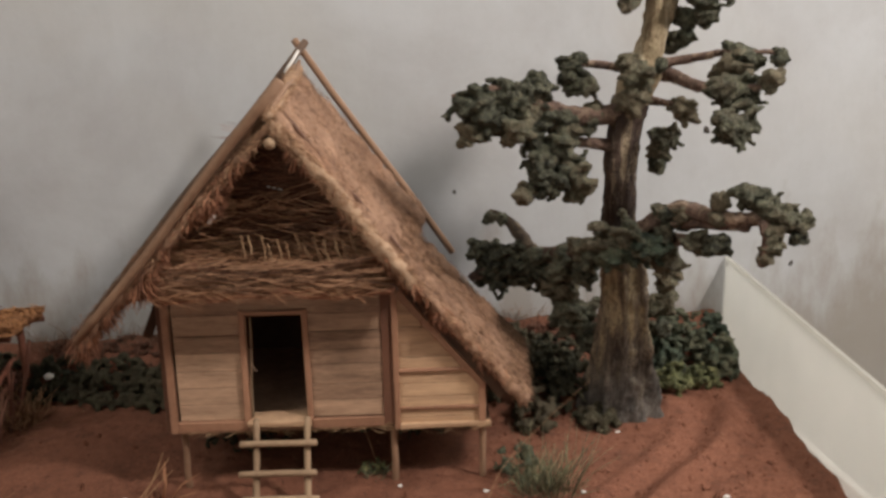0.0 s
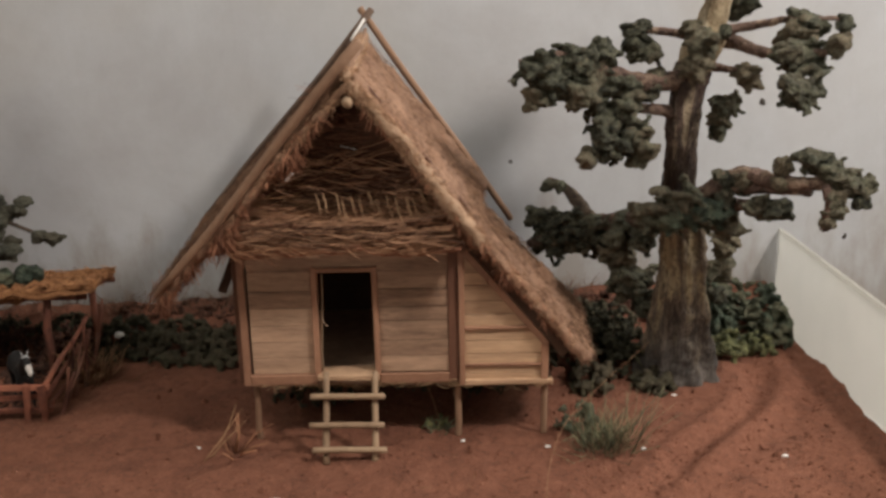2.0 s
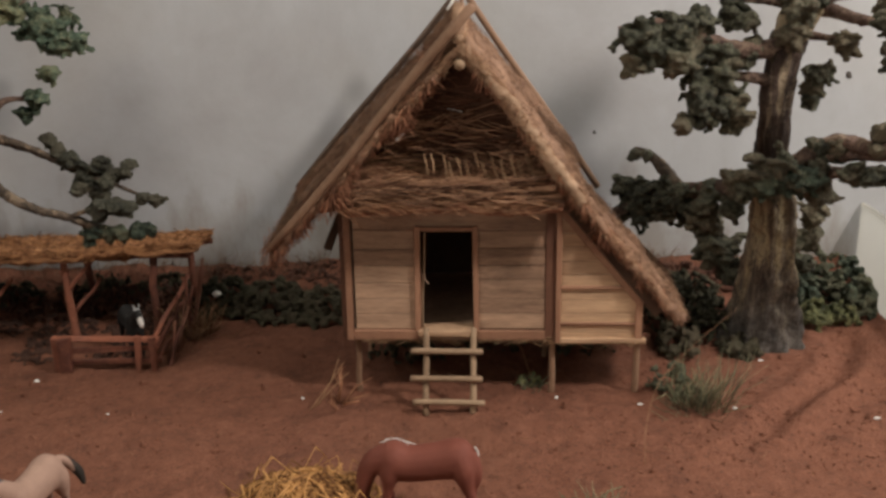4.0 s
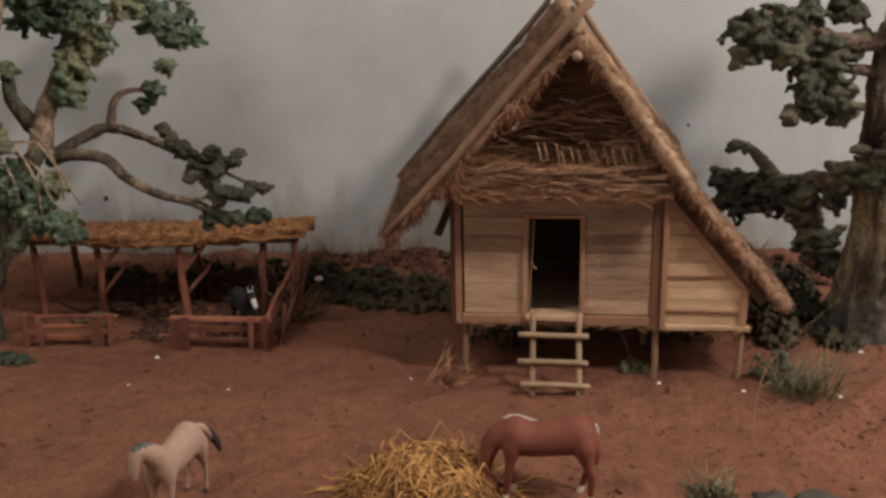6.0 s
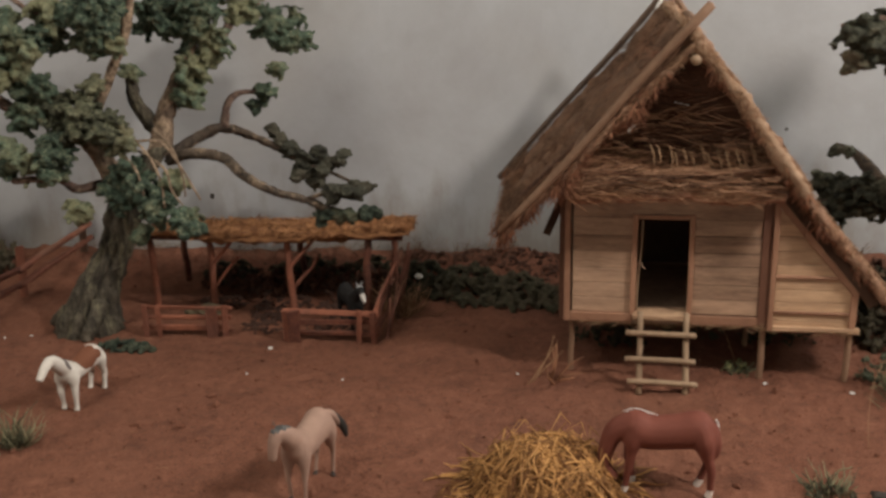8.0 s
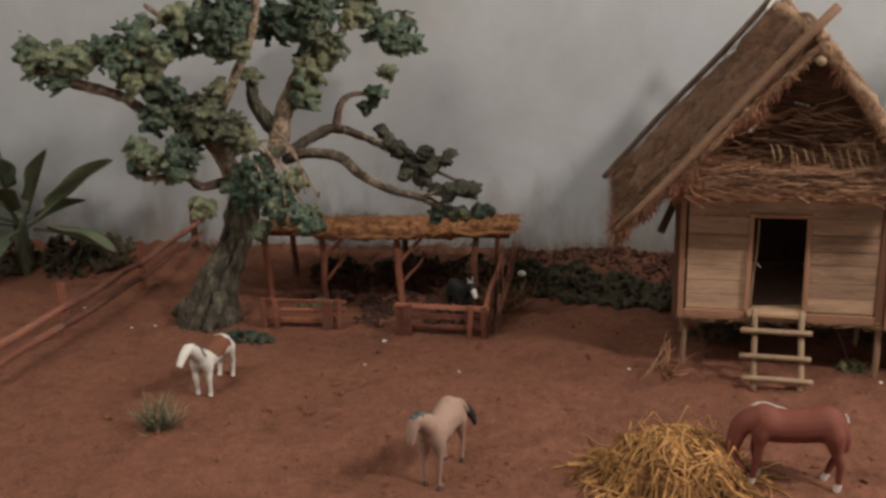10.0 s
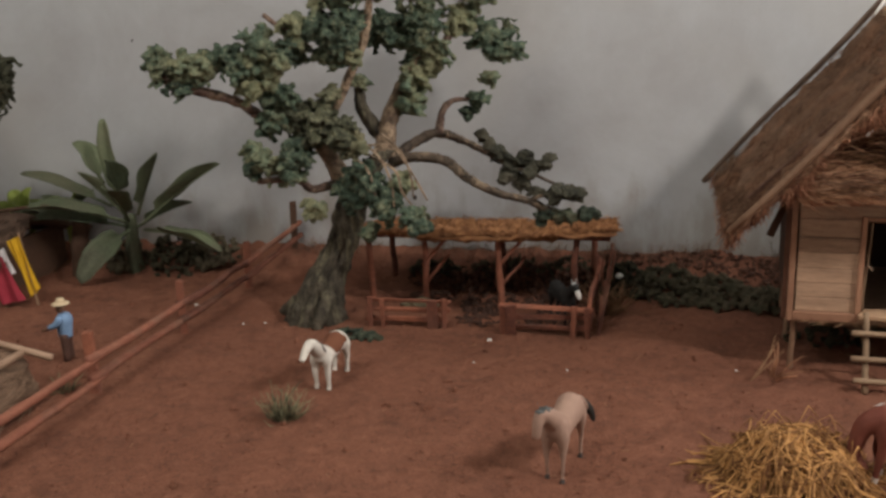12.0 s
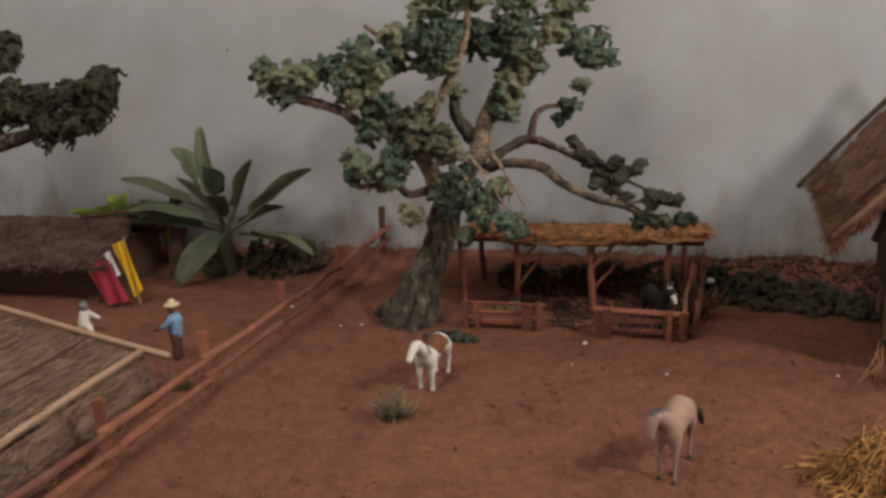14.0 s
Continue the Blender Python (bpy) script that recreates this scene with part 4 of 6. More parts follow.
strands(_m, np.stack([-0.012 + _w * 0.16 * _s, np.full(_n, -0.016) - 0.008 * rnd.uniform(size=_n), 0.468 - 0.19 * _s], 1), np.stack([np.where(np.abs(_w) > 0.4, -np.sign(_w), rnd.choice([-1, 1], _n)), rnd.normal(0, 0.1, _n), rnd.normal(0, 0.35, _n)], 1), rnd.uniform(0.02, 0.06, _n), 0.0006, 0.2)
tagged(_m.link("crossing_straw", STRAW_F, gable), kind="stuff")
_n = 15
_m = Mass()
for _k in range(_n):
    _u, _z = -0.03 + 0.148 * _k / (_n - 1) + rnd.normal(0, 0.002), rnd.uniform(0.33, 0.343)
    _l = rnd.uniform(0.02, 0.034)
    tube(_m, [(_u, -0.04, _z), (_u + 0.004, -0.046, _z - _l * 0.5), (_u + rnd.uniform(0.004, 0.011), -0.047, _z - _l)], [0.0009, 0.001, 0.0005], 5, 3)
tagged(_m.link("stitching", PALE_STRAW, gable, "pale straw stitches"), kind="stuff")
_m = Mass()
for _k in range(330):
    _high = _k % 3 == 0
    _z = rnd.uniform(0.325, 0.395) if _high else rnd.uniform(0.281, 0.312)
    _half = 0.145 if not _high else max(0.02, 0.17 * (0.47 - _z) / 0.2)
    _u, _l, _t = rnd.uniform(-1, 0.75) * _half, rnd.uniform(0.015, 0.06), rnd.normal(0, 0.3 if _high else 0.16)
    _y = -0.03 - rnd.uniform(0, 0.006) if _high else -0.046 - rnd.uniform(0, 0.012)
    tube(_m, [(_u, _y, _z), (_u + _l * 0.5, _y - 0.003, _z + _l * 0.5 * _t + rnd.normal(0, 0.002)), (_u + _l, _y + 0.001, _z + _l * _t)], [0.0004, 0.0006, 0.0003], 5, 3)
tagged(_m.link("thick_straw", SKIRT_STRAW, gable, "brown straws across the gable"), kind="stuff")
for _v, _z0, _z1, _cnt, _u0, _u1, _u2 in ((-0.026, 0.326, 0.3, 1000, -0.112, 0.126, -0.13), (-0.042, 0.305, 0.27, 3000, -0.132, 0.14, -0.158)):
    thatch(house, "thatch_skirt", (_u0, 0.0, _z0), (_u1, 0.0, _z0), (0.146, _v, _z1), (_u2, _v, _z1), 0.012, _cnt, 0.045, COIR, STRAW_F, width=0.0005, spread=0.32, lift=0.11, fringe=0.014, label="tan straw skirt", across=True)
# poles and sticks of the roof
rod(house, "barge_pole", (0.033, -0.083, 0.518), (-0.228, -0.05, 0.222), 0.0062, 0.005, POLE, "smooth stick along the gable", bow=0.002)
rod(house, "barge_pole", (0.019, 0.324, 0.553), (-0.274, 0.34, 0.219), 0.0056, 0.0048, POLE_D, bow=0.002)
rod(house, "barge_pole", (0.0, 0.334, 0.555), (0.232, 0.327, 0.22), 0.0056, 0.0052, POLE, bow=0.002)
rod(house, "ridge_pole", (0.018, -0.088, 0.452), (0.005, 0.3, 0.488), 0.0062, 0.006, LADDER, "pale ridge pole with a cut end", bow=0.002)
rod(house, "ridge_stick", (0.019, -0.06, 0.488), (0.01, 0.3, 0.524), 0.0034, 0.003, POLE, bow=0.003)
rod(house, "tie_stick", (-0.012, 0.3, 0.508), (0.008, 0.322, 0.54), 0.0026, 0.0022, CHIP, bow=0.001)
_m = Mass()
box(_m, (-0.006, -0.0015, -0.03), (0.006, 0.0015, 0.03), pose(-0.158, 0.03, 0.226, 0, 24, 20), 0.0012)
_m.link("brace", DARKWOOD, house, "dark brace board under the eave", smooth=False)
_m = Mass()
box(_m, (-0.0016, -0.0008, -0.0065), (0.0016, 0.0008, 0.0065), pose(-0.056, -0.062, 0.366, 0, 42, 10), 0.0004, wob=0.001)
_m.link("tag", CHIP, house, "small white scrap", smooth=False)
rod(house, "straw", (0.0, -0.012, 0.393), (0.018, -0.014, 0.389), 0.0012, 0.001, CHIP, bow=0.001, segs=5)

# ---- ladder ----
ladder = thing("ladder", "small pale stick ladder leaning at the doorway", "ladder", (-0.113, 1.067, 0), -3)
rod(ladder, "rail", (-0.034, -0.052, -0.01), (-0.034, -0.008, 0.097), 0.0045, 0.0042, LADDER, bow=0.0004, rough=0.025)
rod(ladder, "rail", (0.029, -0.052, -0.01), (0.03, -0.008, 0.097), 0.0045, 0.0042, LADDER, bow=0.0004, rough=0.025)
for _z, _l, _r in ((0.008, -0.05, 0.044), (0.037, -0.054, 0.041), (0.071, -0.053, 0.042)):
    _v = -0.056 + 0.41 * _z
    rod(ladder, "rung", (_l, _v, _z + 0.001), (_r, _v, _z), 0.0042, 0.0042, LADDER, bow=0.0004, rough=0.025)


# ---- trees ----
SPONGE = bpy.data.textures.new("sponge", "CLOUDS")
SPONGE.noise_scale, SPONGE.noise_depth = 0.005, 5


def sponge(ob, voxel=0.0022, strength=0.004):
    """Fuses the crumbs of a clump into one torn, porous piece."""
    rm = ob.modifiers.new("fuse", "REMESH")
    rm.mode, rm.voxel_size, rm.use_smooth_shade = "VOXEL", voxel, True
    dp = ob.modifiers.new("pores", "DISPLACE")
    dp.texture, dp.texture_coords, dp.strength, dp.mid_level = SPONGE, "LOCAL", strength, 0.5
    return ob


def clump(mass, x, y, z, r):
    """A torn piece of sponge: drooping fingers of crumbs that start near its middle."""
    turn, flat = rnd.uniform(0, np.pi), rnd.uniform(0.62, 1.0)
    long = rnd.uniform(1.05, 1.4)
    for k in range(int(9 + 420 * r)):
        hang = k % 4 == 0
        p = rnd.normal(0, 0.3, 3) * r
        way = rnd.normal(size=3) * (1, 0.8, 0.75)
        if hang:
            way = way * 0.45 + (0, 0, -0.8)
        way /= np.linalg.norm(way)
        size = rnd.uniform(0.0055, 0.0095) * (0.8 + 7 * r)
        while np.linalg.norm(p) < r * (1.2 if hang else 1.0):
            u, v = p[0] * long, p[1] * 0.8
            lump(mass, (x + u * math.cos(turn) - v * math.sin(turn), y + (u * math.sin(turn) + v * math.cos(turn)) * 0.9, z + p[2] * (1.0 if hang else flat)), (size * 1.15, size * 1.15, size * 0.8), 1, 0.2, 0, 0.25)
            way = way + rnd.normal(0, 0.5, 3) + (0, 0, -0.12)
            way /= np.linalg.norm(way)
            p = p + way * size * 1.1
            size = max(0.0034, size * rnd.uniform(0.82, 1.02))


def foliage(tree, spots, material, label=""):
    for x, y, z, r in spots:
        q = Mass()
        clump(q, x, y, z, r * 1.22)
        sponge(q.link("foliage_clump", material, tree, label))


def gnarl(ob, strength=0.0045):
    """Knotty, worn surface of a thick trunk."""
    dp = ob.modifiers.new("knots", "DISPLACE")
    dp.texture, dp.texture_coords, dp.strength, dp.mid_level = MATTED, "LOCAL", strength, 0.5
    return ob


def crust(tree, pts, count, r, material):
    """Small torn pieces stuck along a limb."""
    line = smooth_line(pts, 12)
    for _ in range(count):
        p = line[rnd.randint(0, len(line))] + rnd.normal(0, 0.007, 3) + (0, -0.004, 0.002)
        q = Mass()
        clump(q, p[0], p[1], p[2], r * rnd.uniform(0.7, 1.2))
        sponge(q.link("foliage_clump", material, tree))


def limb(tree, pts, r0, r1, material, name="limb", label="", segs=11, rough=0.13, ridges=0.16):
    q = Mass()
    k = len(pts)
    thick = [(r0 + (r1 - r0) * i / (k - 1)) * 0.92 for i in range(k)]
    tube(q, pts, thick, segs + 3, 9, rough, ridges)
    ob = q.link(name, material, tree, label)
    if r0 > 0.0065 and name in ("limb", "root"):
        gnarl(ob, min(0.0075, r0 * 0.55))
    return ob


KNOTS = bpy.data.textures.new("knots", "CLOUDS")
KNOTS.noise_scale, KNOTS.noise_depth = 0.03, 3


def trunk(tree, name, pts, radii, material, label, lobes=0.1, segs=72, sub=14, knots=0.012):
    """A fluted trunk: grooves that wander up it, knots and hollows."""
    q = Mass()
    line = np.array(smooth_line([(*p, r) for p, r in zip(pts, radii)], sub))
    c, r, k = line[:, :3], line[:, 3], len(line)
    a = np.arange(segs) * 2 * np.pi / segs
    waves = [(n, rnd.uniform(0, 6.28), rnd.uniform(-4, 4), w) for n, w in ((2, 0.5), (3, 0.8), (5, 1.0), (8, 0.8), (13, 0.5), (19, 0.3))]
    verts = []
    for i in range(k):
        form = sum(w * np.sin(n * a + p + t * i / k) for n, p, t, w in waves)
        rr = r[i] * (1 + lobes * 0.45 * form * (1.25 - 0.5 * i / k))
        verts.append(np.stack([c[i, 0] + rr * np.cos(a), c[i, 1] + rr * np.sin(a), np.full(segs, c[i, 2])], 1))
    faces = [(i * segs + j, i * segs + (j + 1) % segs, (i + 1) * segs + (j + 1) % segs, (i + 1) * segs + j) for i in range(k - 1) for j in range(segs)]
    q.add(np.concatenate(verts + [c[-1:] + (0, 0, r[-1] * 0.3)]), faces + [((k - 1) * segs + j, (k - 1) * segs + (j + 1) % segs, k * segs) for j in range(segs)])
    ob = q.link(name, material, tree, label)
    dp = ob.modifiers.new("hollows", "DISPLACE")
    dp.texture, dp.texture_coords, dp.strength, dp.mid_level = KNOTS, "LOCAL", knots, 0.5
    return gnarl(ob, 0.006)


oak = thing("model_tree", "tall model tree with a flared grey trunk and olive sponge foliage", "tree")
trunk(oak, "trunk", [(0.381, 1.255, -0.012), (0.381, 1.254, 0.02), (0.378, 1.246, 0.07), (0.374, 1.23, 0.14), (0.37, 1.22, 0.2), (0.36, 1.214, 0.26)], [0.062, 0.056, 0.046, 0.036, 0.0315, 0.0285], BARK_B, "flared grey-brown trunk with grooved bark", 0.16)
trunk(oak, "middle_trunk", [(0.361, 1.215, 0.25), (0.356, 1.21, 0.3), (0.354, 1.206, 0.36), (0.356, 1.205, 0.41), (0.366, 1.203, 0.475)], [0.0285, 0.024, 0.0225, 0.023, 0.025], BARK_D, "dark brown bark with pale streaks for its lit side", 0.12, 48, 12, 0.009)
trunk(oak, "upper_trunk", [(0.366, 1.203, 0.462), (0.378, 1.2, 0.5), (0.386, 1.2, 0.526), (0.396, 1.2, 0.565), (0.403, 1.2, 0.598), (0.41, 1.2, 0.67)], [0.025, 0.026, 0.021, 0.018, 0.02, 0.012], BARK_P, "pale bare upper trunk", 0.1, 40, 8, 0.008)
limb(oak, [(0.351, 1.2, 0.452), (0.284, 1.18, 0.451), (0.236, 1.165, 0.468), (0.18, 1.155, 0.49), (0.116, 1.15, 0.482)], 0.016, 0.004, BARK_R)
limb(oak, [(0.345, 1.2, 0.408), (0.282, 1.19, 0.417), (0.25, 1.18, 0.432)], 0.01, 0.005, BARK_R)
limb(oak, [(0.365, 1.2, 0.51), (0.308, 1.2, 0.518), (0.278, 1.2, 0.514)], 0.007, 0.004, BARK_R)
limb(oak, [(0.385, 1.19, 0.515), (0.43, 1.18, 0.521), (0.473, 1.15, 0.53), (0.532, 1.13, 0.529)], 0.008, 0.003, BARK_R)
limb(oak, [(0.38, 1.2, 0.505), (0.412, 1.19, 0.501), (0.434, 1.12, 0.488), (0.471, 1.06, 0.491), (0.494, 1.05, 0.5)], 0.012, 0.004, BARK_R)
limb(oak, [(0.375, 1.2, 0.47), (0.41, 1.16, 0.465)], 0.007, 0.004, BARK_R)
limb(oak, [(0.37, 1.205, 0.272), (0.393, 1.18, 0.3), (0.419, 1.14, 0.326), (0.441, 1.09, 0.326), (0.477, 1.06, 0.328), (0.536, 1.05, 0.331)], 0.016, 0.007, BARK_R)
limb(oak, [(0.4, 1.17, 0.306), (0.44, 1.1, 0.315), (0.478, 1.06, 0.318)], 0.01, 0.006, BARK_R)
limb(oak, [(0.492, 1.05, 0.328), (0.494, 1.04, 0.306), (0.489, 1.04, 0.272)], 0.008, 0.005, BARK_R)
limb(oak, [(0.38, 1.19, 0.27), (0.409, 1.17, 0.278), (0.434, 1.12, 0.289), (0.454, 1.08, 0.288)], 0.012, 0.006, BARK_R)
limb(oak, [(0.363, 1.22, 0.252), (0.299, 1.3, 0.229), (0.236, 1.37, 0.208), (0.167, 1.4, 0.171)], 0.018, 0.008, BARK_R)
limb(oak, [(0.252, 1.34, 0.227), (0.232, 1.38, 0.261), (0.2, 1.41, 0.28)], 0.015, 0.004, BARK_G)
foliage(oak, [(0.155, 1.15, 0.467, 0.029), (0.14, 1.15, 0.44, 0.015), (0.185, 1.16, 0.485, 0.025), (0.191, 1.15, 0.442, 0.02), (0.222, 1.17, 0.444, 0.022), (0.25, 1.16, 0.41, 0.035), (0.245, 1.16, 0.37, 0.023), (0.286, 1.17, 0.357, 0.016), (0.211, 1.15, 0.355, 0.013), (0.231, 1.17, 0.492, 0.018)], MOSS)
foliage(oak, [(0.283, 1.2, 0.516, 0.022), (0.294, 1.2, 0.489, 0.018), (0.361, 1.17, 0.503, 0.028), (0.357, 1.17, 0.474, 0.019), (0.42, 1.14, 0.463, 0.019), (0.457, 1.07, 0.488, 0.023), (0.442, 1.03, 0.452, 0.024)], MOSS)
foliage(oak, [(0.489, 1.14, 0.525, 0.021), (0.471, 1.13, 0.514, 0.018), (0.49, 1.05, 0.502, 0.012), (0.43, 1.25, 0.41, 0.018), (0.424, 1.25, 0.388, 0.014), (0.42, 1.25, 0.37, 0.011), (0.437, 1.2, 0.578, 0.013), (0.425, 1.2, 0.547, 0.015), (0.453, 1.17, 0.58, 0.015)], MOSS)
foliage(oak, [(0.475, 1.06, 0.362, 0.015), (0.511, 1.05, 0.337, 0.019), (0.538, 1.05, 0.328, 0.016), (0.491, 1.06, 0.35, 0.015), (0.503, 1.045, 0.316, 0.011), (0.5, 1.04, 0.3, 0.01), (0.494, 1.04, 0.282, 0.008), (0.54, 1.05, 0.308, 0.009), (0.431, 1.1, 0.292, 0.013), (0.448, 1.08, 0.291, 0.012), (0.447, 1.08, 0.35, 0.009)], MOSS)
foliage(oak, [(0.336, 1.15, 0.286, 0.031), (0.305, 1.17, 0.275, 0.025), (0.405, 1.15, 0.257, 0.02)], MOSS)
foliage(oak, [(0.369, 1.14, 0.28, 0.024), (0.33, 1.14, 0.268, 0.016)], THICKET)
foliage(oak, [(0.215, 1.16, 0.462, 0.02), (0.268, 1.17, 0.438, 0.02), (0.17, 1.15, 0.452, 0.018), (0.272, 1.16, 0.385, 0.02), (0.228, 1.15, 0.385, 0.018), (0.3, 1.19, 0.44, 0.014), (0.33, 1.27, 0.236, 0.022), (0.275, 1.33, 0.2, 0.022), (0.32, 1.26, 0.21, 0.02), (0.23, 1.37, 0.19, 0.022)], MOSS)
foliage(oak, [(0.297, 1.29, 0.226, 0.032), (0.255, 1.34, 0.215, 0.031), (0.207, 1.38, 0.206, 0.028), (0.186, 1.4, 0.224, 0.018), (0.208, 1.4, 0.179, 0.03), (0.257, 1.36, 0.188, 0.026), (0.297, 1.32, 0.179, 0.03), (0.311, 1.3, 0.141, 0.029), (0.339, 1.3, 0.096, 0.022), (0.446, 1.26, 0.201, 0.019), (0.442, 1.26, 0.159, 0.017), (0.434, 1.25, 0.124, 0.013)], MOSS)
foliage(oak, [(0.46, 1.17, 0.62, 0.03), (0.36, 1.19, 0.66, 0.035), (0.42, 1.2, 0.7, 0.04), (0.35, 1.17, 0.61, 0.02)], MOSS)

crust(oak, [(0.351, 1.2, 0.452), (0.284, 1.18, 0.451), (0.236, 1.165, 0.468), (0.18, 1.155, 0.49), (0.116, 1.15, 0.482)], 9, 0.014, MOSS)
crust(oak, [(0.4, 1.17, 0.306), (0.44, 1.1, 0.322), (0.477, 1.06, 0.328), (0.536, 1.05, 0.331)], 5, 0.012, MOSS)
crust(oak, [(0.38, 1.19, 0.27), (0.409, 1.17, 0.278), (0.454, 1.08, 0.288)], 5, 0.013, MOSS)
crust(oak, [(0.363, 1.22, 0.252), (0.299, 1.3, 0.229), (0.236, 1.37, 0.208), (0.167, 1.4, 0.171)], 8, 0.015, MOSS)
crust(oak, [(0.252, 1.34, 0.227), (0.232, 1.38, 0.261), (0.2, 1.41, 0.28)], 4, 0.011, MOSS)
crust(oak, [(0.385, 1.19, 0.515), (0.43, 1.18, 0.521), (0.532, 1.13, 0.529)], 4, 0.01, MOSS)

spread_tree = thing("model_tree", "spreading model tree with leaning trunk and dark green sponge foliage", "tree")
trunk(spread_tree, "trunk", [(-1.064, 1.21, -0.012), (-1.062, 1.212, 0.02), (-1.047, 1.22, 0.07), (-1.022, 1.235, 0.12), (-1.006, 1.25, 0.165), (-1.0, 1.265, 0.21), (-0.975, 1.285, 0.258), (-0.94, 1.3, 0.298)], [0.056, 0.047, 0.036, 0.031, 0.028, 0.028, 0.026, 0.02], BARK, "leaning grey-green trunk with grooved bark", 0.13)
limb(spread_tree, [(-1.045, 1.205, 0.055), (-1.085, 1.205, 0.03), (-1.118, 1.215, 0.014), (-1.145, 1.235, -0.006)], 0.024, 0.009, BARK, "root")
limb(spread_tree, [(-1.03, 1.19, 0.05), (-1.035, 1.165, 0.02), (-1.045, 1.15, -0.006)], 0.018, 0.008, BARK, "root")
limb(spread_tree, [(-1.005, 1.27, 0.22), (-1.025, 1.25, 0.282), (-1.058, 1.23, 0.345), (-1.083, 1.21, 0.406)], 0.021, 0.011, BARK_T)
limb(spread_tree, [(-0.945, 1.3, 0.286), (-0.935, 1.31, 0.346), (-0.918, 1.33, 0.398), (-0.892, 1.34, 0.45), (-0.873, 1.35, 0.521)], 0.019, 0.007, BARK_T)
limb(spread_tree, [(-0.945, 1.31, 0.32), (-0.984, 1.31, 0.374), (-0.989, 1.31, 0.427)], 0.018, 0.008, BARK)
limb(spread_tree, [(-1.026, 1.24, 0.356), (-0.979, 1.23, 0.434), (-0.945, 1.22, 0.496), (-0.93, 1.22, 0.549), (-0.925, 1.22, 0.6)], 0.01, 0.006, BARK_T)
limb(spread_tree, [(-1.05, 1.235, 0.34), (-1.119, 1.19, 0.37), (-1.159, 1.16, 0.405), (-1.219, 1.12, 0.432), (-1.263, 1.1, 0.452)], 0.011, 0.008, BARK_R)
limb(spread_tree, [(-1.014, 1.25, 0.248), (-1.048, 1.2, 0.244), (-1.071, 1.18, 0.265), (-1.137, 1.16, 0.265)], 0.009, 0.005, BARK_R)
limb(spread_tree, [(-0.935, 1.31, 0.28), (-0.9, 1.36, 0.305), (-0.863, 1.385, 0.318), (-0.82, 1.41, 0.3), (-0.761, 1.43, 0.264), (-0.72, 1.435, 0.235)], 0.0125, 0.005, BARK_G)
limb(spread_tree, [(-0.93, 1.3, 0.274), (-0.88, 1.27, 0.29), (-0.816, 1.25, 0.288), (-0.765, 1.21, 0.263), (-0.706, 1.18, 0.243), (-0.654, 1.17, 0.233), (-0.6, 1.185, 0.205)], 0.0115, 0.005, BARK_G)
limb(spread_tree, [(-0.859, 1.385, 0.318), (-0.853, 1.39, 0.356), (-0.834, 1.4, 0.376), (-0.795, 1.41, 0.38)], 0.009, 0.004, BARK_R)
limb(spread_tree, [(-0.88, 1.35, 0.45), (-0.847, 1.37, 0.474), (-0.822, 1.39, 0.512), (-0.784, 1.41, 0.531)], 0.01, 0.006, BARK_R)
limb(spread_tree, [(-1.106, 1.18, 0.55), (-1.078, 1.19, 0.527), (-1.023, 1.21, 0.507), (-0.96, 1.22, 0.484)], 0.004, 0.007, BARK_R)
for _pts in ([(-0.954, 1.24, 0.3), (-0.886, 1.18, 0.281), (-0.872, 1.17, 0.245), (-0.839, 1.16, 0.209)], [(-0.99, 1.24, 0.313), (-0.903, 1.2, 0.322), (-0.869, 1.19, 0.292), (-0.831, 1.18, 0.23)],
             [(-0.96, 1.23, 0.325), (-0.915, 1.19, 0.3), (-0.895, 1.18, 0.262), (-0.888, 1.17, 0.22)], [(-0.98, 1.22, 0.3), (-0.94, 1.185, 0.285), (-0.925, 1.175, 0.25), (-0.915, 1.165, 0.2)],
             [(-0.93, 1.25, 0.335), (-0.88, 1.2, 0.31), (-0.86, 1.185, 0.27), (-0.856, 1.18, 0.236)]):
    limb(spread_tree, _pts, 0.0026, 0.0016, BARK_T, "vine")
foliage(spread_tree, [(-1.259, 1.1, 0.479, 0.031), (-1.226, 1.11, 0.472, 0.026), (-1.196, 1.12, 0.47, 0.026), (-1.236, 1.1, 0.434, 0.017), (-1.163, 1.14, 0.481, 0.032), (-1.131, 1.15, 0.467, 0.029), (-1.105, 1.15, 0.508, 0.027), (-1.102, 1.16, 0.472, 0.034), (-1.128, 1.16, 0.433, 0.026), (-1.09, 1.18, 0.415, 0.028), (-1.106, 1.18, 0.371, 0.03), (-1.069, 1.19, 0.488, 0.028)], GREEN)
foliage(spread_tree, [(-1.134, 1.16, 0.317, 0.026), (-1.097, 1.17, 0.296, 0.03), (-1.063, 1.17, 0.315, 0.026), (-1.145, 1.16, 0.285, 0.015), (-1.072, 1.17, 0.276, 0.016), (-1.043, 1.18, 0.212, 0.018)], GREEN)
foliage(spread_tree, [(-1.067, 1.2, 0.381, 0.03), (-1.027, 1.2, 0.368, 0.034), (-0.989, 1.2, 0.348, 0.033), (-0.975, 1.21, 0.328, 0.025), (-1.011, 1.22, 0.41, 0.019), (-1.052, 1.2, 0.336, 0.022)], OLIVE, "mossy olive-green sponge")
foliage(spread_tree, [(-1.056, 1.2, 0.527, 0.031), (-1.021, 1.21, 0.525, 0.029), (-0.983, 1.21, 0.509, 0.03), (-0.965, 1.22, 0.533, 0.03), (-1.0, 1.22, 0.485, 0.025), (-0.963, 1.22, 0.481, 0.019)], GREEN)
